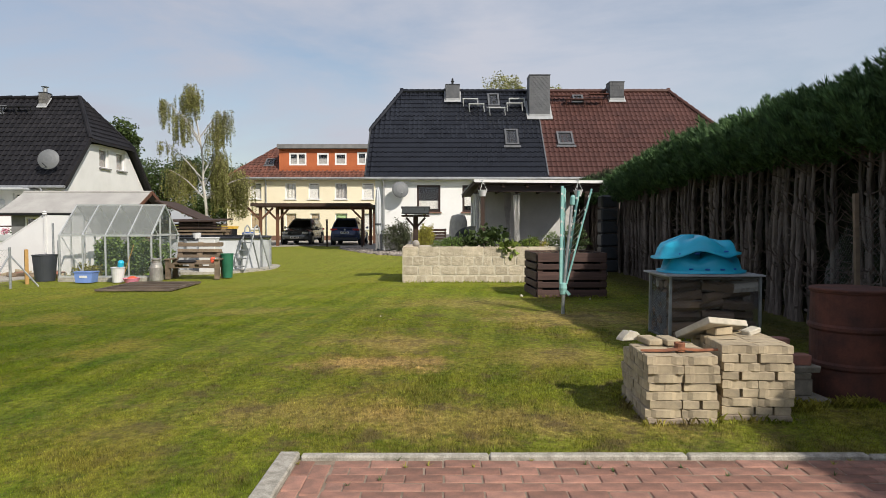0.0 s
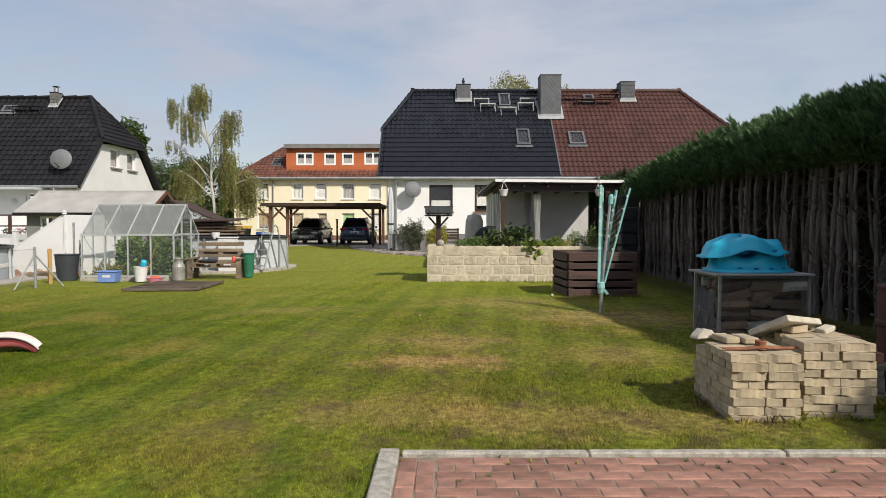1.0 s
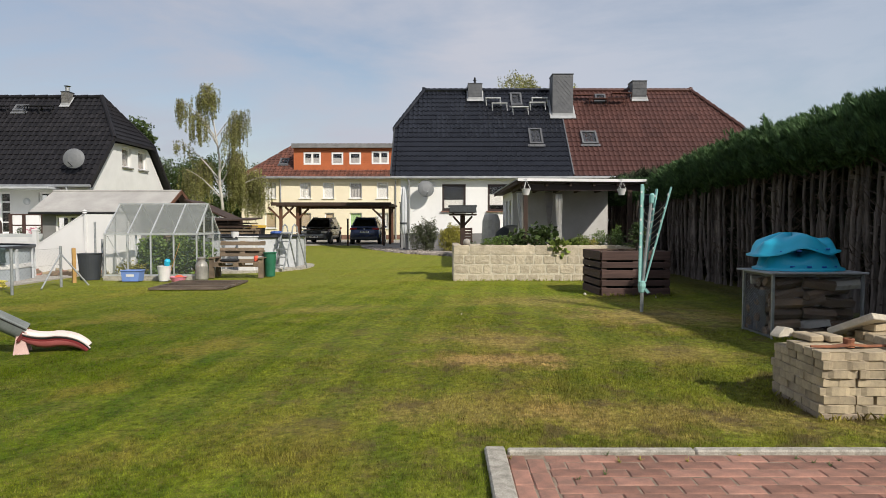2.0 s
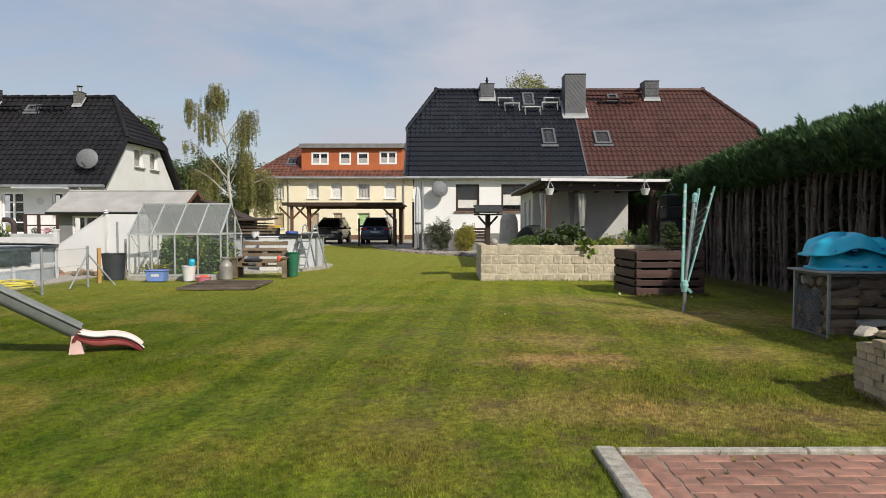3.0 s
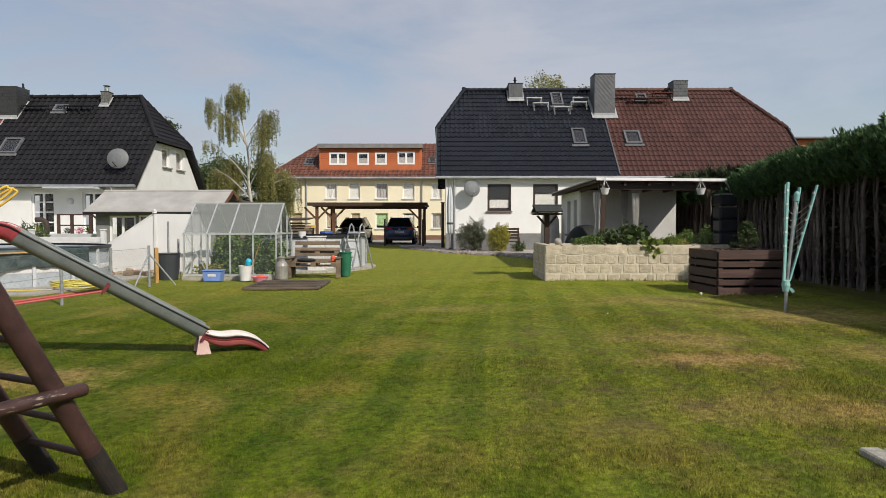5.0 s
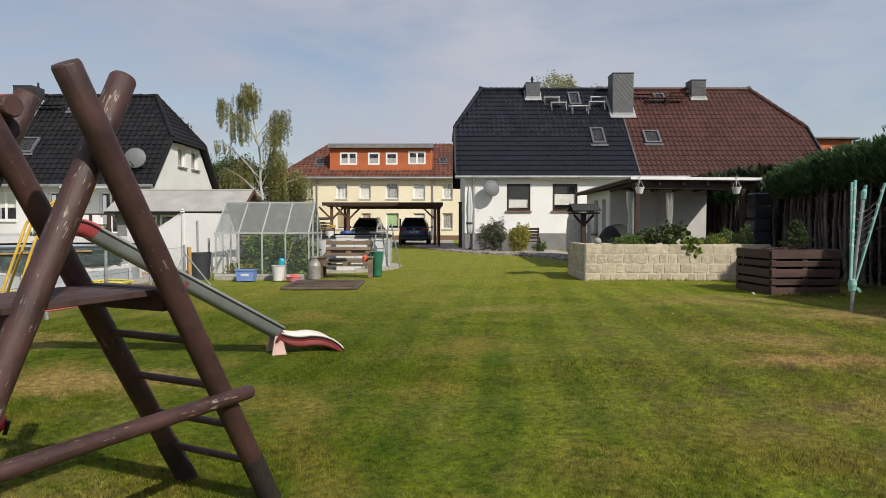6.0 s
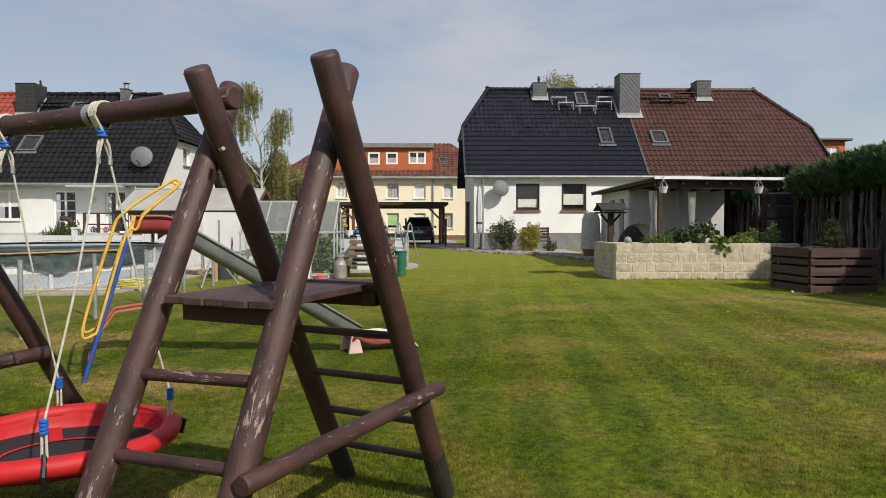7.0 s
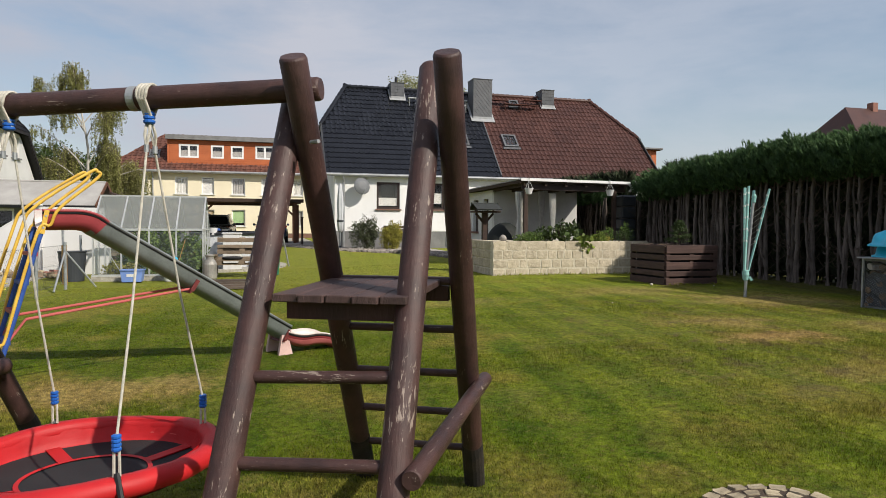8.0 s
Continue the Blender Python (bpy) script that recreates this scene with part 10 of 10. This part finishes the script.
def oval_pool():
    c = (-14.4, 16.1, -0.08)
    t = thing("pool", c, "round grey-blue frame pool with a dark rim and clutter", "pool", "above-ground pools")
    r, h = 2.45, 0.86
    part("wall", lathe(B(), [(r, 0.0), (r + 0.02, h * 0.5), (r, h), (r - 0.05, h), (r - 0.06, 0.02)], 64, close=False), POOL_WATER, t)
    part("band", lathe(B(), [(r + 0.022, 0.34), (r + 0.03, 0.36), (r + 0.03, 0.44), (r + 0.022, 0.46)], 64, close=False), WHITE_PLASTIC, t)
    part("rim", lathe(B(), [(r - 0.06, h - 0.02), (r + 0.07, h - 0.02), (r + 0.08, h + 0.05), (r - 0.06, h + 0.05)], 64, close=False), DARK_PLASTIC, t)
    part("cover", lathe(B(), [(r - 0.06, h - 0.02), (r * 0.5, h - 0.08), (0, h - 0.1)], 48, close=False), POOL_WATER, t)
    for k in range(18):
        a = 2 * math.pi * k / 18
        part("support", bar(B(), ((r + 0.06) * math.cos(a), (r + 0.06) * math.sin(a), 0), ((r + 0.04) * math.cos(a), (r + 0.04) * math.sin(a), h), 0.07, 0.05, up=(math.cos(a), math.sin(a), 0)), POOL_GREY, t)


oval_pool()


def pool_tarp():
    """A crumpled cover that hangs over the near side of the frame pool, with a pole laid on its rim."""
    t = thing("pool_cover", (-14.4, 16.1, -0.08), "crumpled dark green tarpaulin hanging over the pool's rim", "tarpaulin")
    bm = B()
    n, m = 90, 8
    g = []
    for i in range(n + 1):
        a = math.radians(-176 + 166 * i / n)
        low = 0.50 + 0.26 * noise.noise((i * 0.085, 3.0, 0.0)) + 0.07 * noise.noise((i * 0.35, 8.0, 0.0))
        col = []
        for j in range(m + 1):
            v = j / m
            r = 2.56 + 0.035 * noise.noise((i * 0.45, v * 3.0, 5.0)) + 0.02 * v
            z = 0.925 - (0.925 - low) * v
            if j == 0:
                r, z = 2.38, 0.935
            col.append(bm.verts.new((r * math.cos(a), r * math.sin(a), z)))
        g.append(col)
    for p, q in zip(g, g[1:]):
        for j in range(m):
            bm.faces.new((p[j], p[j + 1], q[j + 1], q[j]))
    part("sheet", bm, TARP, t, smooth=True)
    pole = [(2.62 * math.cos(math.radians(a)), 2.62 * math.sin(math.radians(a)), 0.80 + 0.02 * math.sin(a)) for a in range(-150, -25, 12)]
    part("rim_pole", tube(B(), pole, 0.018, 7), YELLOW_WOOD, t, "thin wooden pole along the rim")


pool_tarp()
flat_area("pool_base", [(-19.0, 12.9), (-11.5, 12.9), (-11.3, 14.2), (-11.35, 18.8), (-19.0, 18.8)], -0.045, PATH_GREY, "grey paved strip round the frame pool", "pool base")


def wire_fence():
    t = thing("wire_fence", (-10.05, 11.5, -0.08), "low wire mesh fence on grey steel posts", "fence")
    inv = Matrix.Translation((10.05, -11.5, 0.08))
    ys = [6.4, 8.05, 9.75, 11.45, 13.15, 14.85]
    for y in ys:
        part("post", tube(B(), [(-10.05, y, -0.12), (-10.05, y, 0.88)], 0.03, 10), GALV, t)
    for y in (14.85,):
        part("brace", tube(B(), [(-10.05, y, 0.7), (-10.05, y - 0.75, -0.06)], 0.02, 8), GALV, t)
        part("brace", tube(B(), [(-10.05, y, 0.7), (-9.55, y + 0.25, -0.06)], 0.02, 8), GALV, t)
    for z in (0.06, 0.45, 0.82):
        part("line_wire", tube(B(), [(-10.05, ys[0], z), (-10.05, ys[-1], z)], 0.003, 5), WIRE, t)
    n = 150
    part("wire_mesh", netting(B(), lambda a, b: (-10.05, ys[0] + a * (ys[-1] - ys[0]) / n, 0.03 + b * 0.05), n, 16, 0.0010), WIRE, t)
    for o in t.children:
        o.matrix_parent_inverse = inv


wire_fence()
tub("timber_post", (-10.35, 15.9, -0.08), [(0.0, 0.0), (0.055, 0.0), (0.055, 0.86), (0.0, 0.88)], YELLOW_WOOD, "fresh yellow timber post by the fence", "post", 4)


def hose():
    pts = []
    for k in range(150):
        a = k * 0.28
        r = 0.34 + 0.03 * math.sin(k * 0.7)
        pts.append((r * 1.3 * math.cos(a) + 0.05 * math.sin(k * 0.11), r * math.sin(a), 0.03 + 0.0009 * k + 0.01 * math.sin(k * 0.9)))
    ob = part("garden_hose", tube(B(), pts, 0.012, 7), HOSE)
    ob.matrix_basis = pose(-11.35, 14.1, -0.04)
    tagged(ob, "coiled yellow garden hose on the paving", "hose")


hose()


def hose_run():
    pts = flow([(0, 0, 0.02), (-0.6, -0.25, 0.02), (-1.6, -0.3, 0.02), (-2.9, -0.15, 0.02), (-4.2, -0.35, 0.02)])
    ob = part("garden_hose", tube(B(), [tuple(p) for p in pts], 0.012, 7), HOSE)
    ob.matrix_basis = pose(-11.6, 13.7, -0.04)
    tagged(ob, "stretched yellow garden hose along the pool", "hose")


hose_run()
for x, y, s_ in ((1.435, 11.70, 0.030), (-0.9, 9.2, 0.012), (2.6, 11.3, 0.016)):
    bm = B()
    bmesh.ops.create_icosphere(bm, subdivisions=2, radius=s_)
    for v in bm.verts:
        v.co *= 1 + 0.25 * noise.noise(v.co * 40)
    ob = part("pebble", bm, SLAB, smooth=True)
    ob.matrix_basis = pose(x, y, gz(x, y) + s_ * 0.7)
    tagged(ob, "small white pebble lying on the lawn", "pebble", "pebbles")
tub("pool_pipe", (-10.95, 18.0, -0.05), [(0.0, 0.0), (0.03, 0.0), (0.03, 1.5), (0.0, 1.5)], GALV, "grey steel pipe behind the pool", "pipe", 8)


# ---- unseen block beyond the hedge, added to cast the lawn's shade ----
def shade_block():
    t = thing("house", pose(7.72, 0.2, 0.0, 0, 0, 7.8), "tall plain white block, unseen beyond the hedge, added to shade the lawn", "house")
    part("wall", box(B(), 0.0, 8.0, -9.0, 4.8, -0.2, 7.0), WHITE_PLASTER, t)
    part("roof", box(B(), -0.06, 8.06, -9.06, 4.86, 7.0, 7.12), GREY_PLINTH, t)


shade_block()


# ---- trees ----
def birch():
    rng = np.random.default_rng(8)
    rr = random.Random(8)
    t = thing("birch", (-16.9, 46.0, 0.0), "weeping birch with a white trunk and hanging yellow-green twigs", "birch")
    trunk = [(0, 0, -0.2), (-0.05, 0, 2.5), (-0.3, 0.1, 4.4), (-0.25, 0, 6.0), (-0.6, 0.1, 8.2), (-0.95, 0, 10.4), (-1.05, 0, 11.5)]
    part("trunk", tube(B(), flow(trunk, 3), [0.13 - 0.0066 * k for k in range(19)], 9, wob=0.06), BIRCH_BARK, t)
    pts = []
    bl, bt = B(), B()
    # limbs: reach along x and y, height of the tip, how far the twigs hang, how many twigs
    limbs = ((-1.15, 0.2, 11.3, 1.7, 24), (-0.55, -0.4, 10.7, 1.6, 22), (-1.7, 0.4, 10.6, 1.6, 18), (-2.75, -0.2, 10.1, 1.9, 20), (-2.2, 0.6, 9.3, 2.0, 14),
             (-1.3, -0.8, 9.0, 2.0, 14), (-3.1, 0.3, 7.3, 1.1, 12), (1.15, 0.2, 9.4, 2.4, 30), (0.75, -0.5, 8.3, 2.2, 18),
             (-1.5, 0.5, 5.9, 2.6, 24), (-2.3, -0.4, 5.2, 2.3, 18), (0.7, 0.5, 6.6, 2.8, 24), (1.2, -0.6, 5.9, 3.4, 34), (2.1, 0.4, 5.2, 3.0, 28), (2.7, -0.2, 4.7, 2.8, 20))
    for dx, dy, z, hang, twigs in limbs:
        zs = max(3.2, z - 1.3 - 0.45 * abs(dx))
        i = max(j for j in range(len(trunk) - 1) if trunk[j][2] <= zs)
        p = Vector(trunk[i]).lerp(Vector(trunk[i + 1]), (zs - trunk[i][2]) / (trunk[i + 1][2] - trunk[i][2]))
        e = Vector((dx, dy, z))
        mid = p.lerp(e, 0.55) + Vector((0, 0, 0.22))
        tip = e + (e - p).normalized() * 0.25 - Vector((0, 0, 0.15))
        line = flow([p, mid, e, tip], 4)
        tube(bl, line, [0.048 * (1 - 0.8 * k / (len(line) - 1)) for k in range(len(line))], 6, caps=False)
        for q in range(int(twigs * (2.7 if z < 7 else 1.75))):
            o = line[min(len(line) - 1, int(rr.uniform(0.45, 1.0) * (len(line) - 1)))] + Vector((max(-.5, min(.5, rr.gauss(0, .27))), rr.gauss(0, .25), rr.uniform(-.25, .2)))
            h = hang * rr.uniform(0.45, 1.1)
            d = Vector((rr.uniform(-.18, .18), rr.uniform(-.18, .18), -h))
            tube(bt, [o, o + d * 0.5 + Vector((d.x * .5, d.y * .5, 0)), o + d], [0.009, 0.006, 0.003], 3, caps=False)
            for j in range(int(h * 40)):
                u = rr.random() ** 0.8
                pts.append(tuple(o + d * u + Vector((rr.gauss(0, .05), rr.gauss(0, .05), 0))))
    part("branchwork", bl, BIRCH_BARK, t)["kind"] = "stuff"
    part("twig_veil", bt, TREE_BARK, t)["kind"] = "stuff"
    leaf_cloud("leaves", t, pts, 0.068, BIRCH_LEAF, rng, 0.5, 1.5, 0.9)


birch()


def broad_tree(where, h, r, label, seed, material=TREE_LEAF, n=13000, size=0.15, cat="tree"):
    rng = np.random.default_rng(seed)
    rr = random.Random(seed)
    t = thing("tree", where, label, cat)
    part("trunk", tube(B(), [(0, 0, -0.2), (0.1, 0, h * 0.3), (0, 0.1, h * 0.62)], [0.32, 0.24, 0.12], 9), TREE_BARK, t)
    bm = B()
    pts = []
    for k in range(17):
        a = rr.uniform(0, 6.28)
        z = rr.uniform(0.34, 0.92) * h
        rad = r * math.sqrt(max(0.1, 1 - ((z / h - 0.58) / 0.45) ** 2)) * rr.uniform(0.35, 0.85)
        c = Vector((math.cos(a) * rad, math.sin(a) * rad, z))
        tube(bm, [(0, 0, h * 0.28 + rr.uniform(0, .2) * h), tuple(c * 0.55 + Vector((0, 0, z * 0.4))), tuple(c)], [0.10, 0.06, 0.02], 5, caps=False)
        q = r * rr.uniform(0.3, 0.48)
        pts.append(blob_points(rng, n // 17, c, (q, q, q * 0.8), 0.45, 0.35))
    part("branchwork", bm, TREE_BARK, t)
    leaf_cloud("leaves", t, np.concatenate(pts), size, material, rng, 0.6, 1.3)
    return t


broad_tree((-26.0, 60, -0.2), 8.2, 4.6, "dense green broadleaf tree behind the garden", 41)
broad_tree((-20.5, 62, -0.2), 7.2, 4.0, "dark green broadleaf tree behind the birch", 42)
broad_tree((-33.0, 64, -0.2), 7.5, 4.2, "green broadleaf tree behind the neighbouring house", 46)
broad_tree((-25.2, 50, -0.2), 9.9, 2.0, "light green tree rising behind the neighbouring house", 43)
broad_tree((6.3, 50, 0.0), 13.5, 3.4, "yellowing tree rising behind the house roof", 52, BIRCH_LEAF, 26000, 0.10)
broad_tree((40.3, 61, 0.0), 8.6, 3.6, "green tree beyond the hedge", 45)
broad_tree((45.5, 60, 0.0), 8.4, 3.0, "green tree beyond the hedge", 47)
broad_tree((-15.6, 57, -0.2), 5.5, 3.2, "green shrubby tree behind the drive", 48)
broad_tree((31.6, 38.5, 0.0), 8.0, 1.5, "green tree beside the far red-roofed house", 49, n=3000)


def far_house(where, w, d, eave, ridge, wall, roof, label):
    t = thing("house", where, label, "house")
    part("wall", box(B(), -w / 2, w / 2, 0, d, -0.3, eave), wall, t)
    bm = slab_poly(B(), [(-w / 2 - .3, -0.4, eave - .05), (w / 2 + .3, -0.4, eave - .05), (w / 2 - 2.5, d / 2, ridge), (-w / 2 + 2.5, d / 2, ridge)], 0.15)
    slab_poly(bm, [(-w / 2 - .3, d + 0.4, eave - .05), (-w / 2 + 2.5, d / 2, ridge), (w / 2 - 2.5, d / 2, ridge), (w / 2 + .3, d + 0.4, eave - .05)], 0.15)
    slab_poly(bm, [(-w / 2 - .3, -0.4, eave - .05), (-w / 2 + 2.5, d / 2, ridge), (-w / 2 - .3, d + 0.4, eave - .05)], 0.15)
    slab_poly(bm, [(w / 2 + .3, -0.4, eave - .05), (w / 2 + .3, d + 0.4, eave - .05), (w / 2 - 2.5, d / 2, ridge)], 0.15)
    r = part("roof", bm, roof, t)
    part("gutter", tube(B(), [(-w / 2 - .3, -0.45, eave - .1), (w / 2 + .3, -0.45, eave - .1)], 0.08, 6), ZINC, t)
    for k in range(int(w / 2.4)):
        x = -w / 2 + 1.0 + k * 2.4
        if eave > 3:
            casement(t, x, x + 1.0, eave - 2.0, eave - 0.7, -0.08, WHITE_FRAME, 1, WHITE_FRAME, CURTAIN_W, depth=0.0)
    part("chimney", box(B(), -3.35, -2.8, d / 2 - 0.3, d / 2 + 0.3, ridge - 1.0, ridge + 0.5, bevel=0.02), RED_BRICK, r)
    return t


far_house((47.0, 39.5, 0), 17, 9, 6.8, 11.4, CREAM_PLASTER, RED_TILE, "far house with a red-brown hipped roof beyond the hedge")


def far_flats():
    t = thing("apartment_house", (30.0, 66.0, 0.0), "far orange clad apartment house with a flat brown roof", "apartment house")
    holes = [(x, x + 1.45, z, z + 1.35) for x in (-1.2, 1.9, 5.4) for z in (2.1, 5.1, 8.1)]
    part("wall", panel(B(), -4.0, 7.5, -0.3, 10.02, 0.0, 0.3, holes), ORANGE_BOARD, t)
    part("side_wall", box(B(), 7.2, 7.5, 0.3, 8.0, -0.3, 10.02), ORANGE_BOARD, t)
    part("back_wall", box(B(), -4.0, 7.2, 7.7, 8.0, -0.3, 10.02), ORANGE_BOARD, t)
    for a, b, c, d in holes:
        casement(t, a, b, c, d, 0.0, WHITE_FRAME, 2, WHITE_FRAME, CURTAIN_W, 0.5, w=0.12)
    r = part("roof", box(B(), -4.4, 8.0, -0.5, 8.3, 10.02, 10.22, bevel=0.02), DARK_TIMBER, t)
    part("roof_edge", box(B(), -4.42, 8.02, -0.54, -0.505, 10.10, 10.26), GREY_PLINTH, r)


far_flats()
patio()
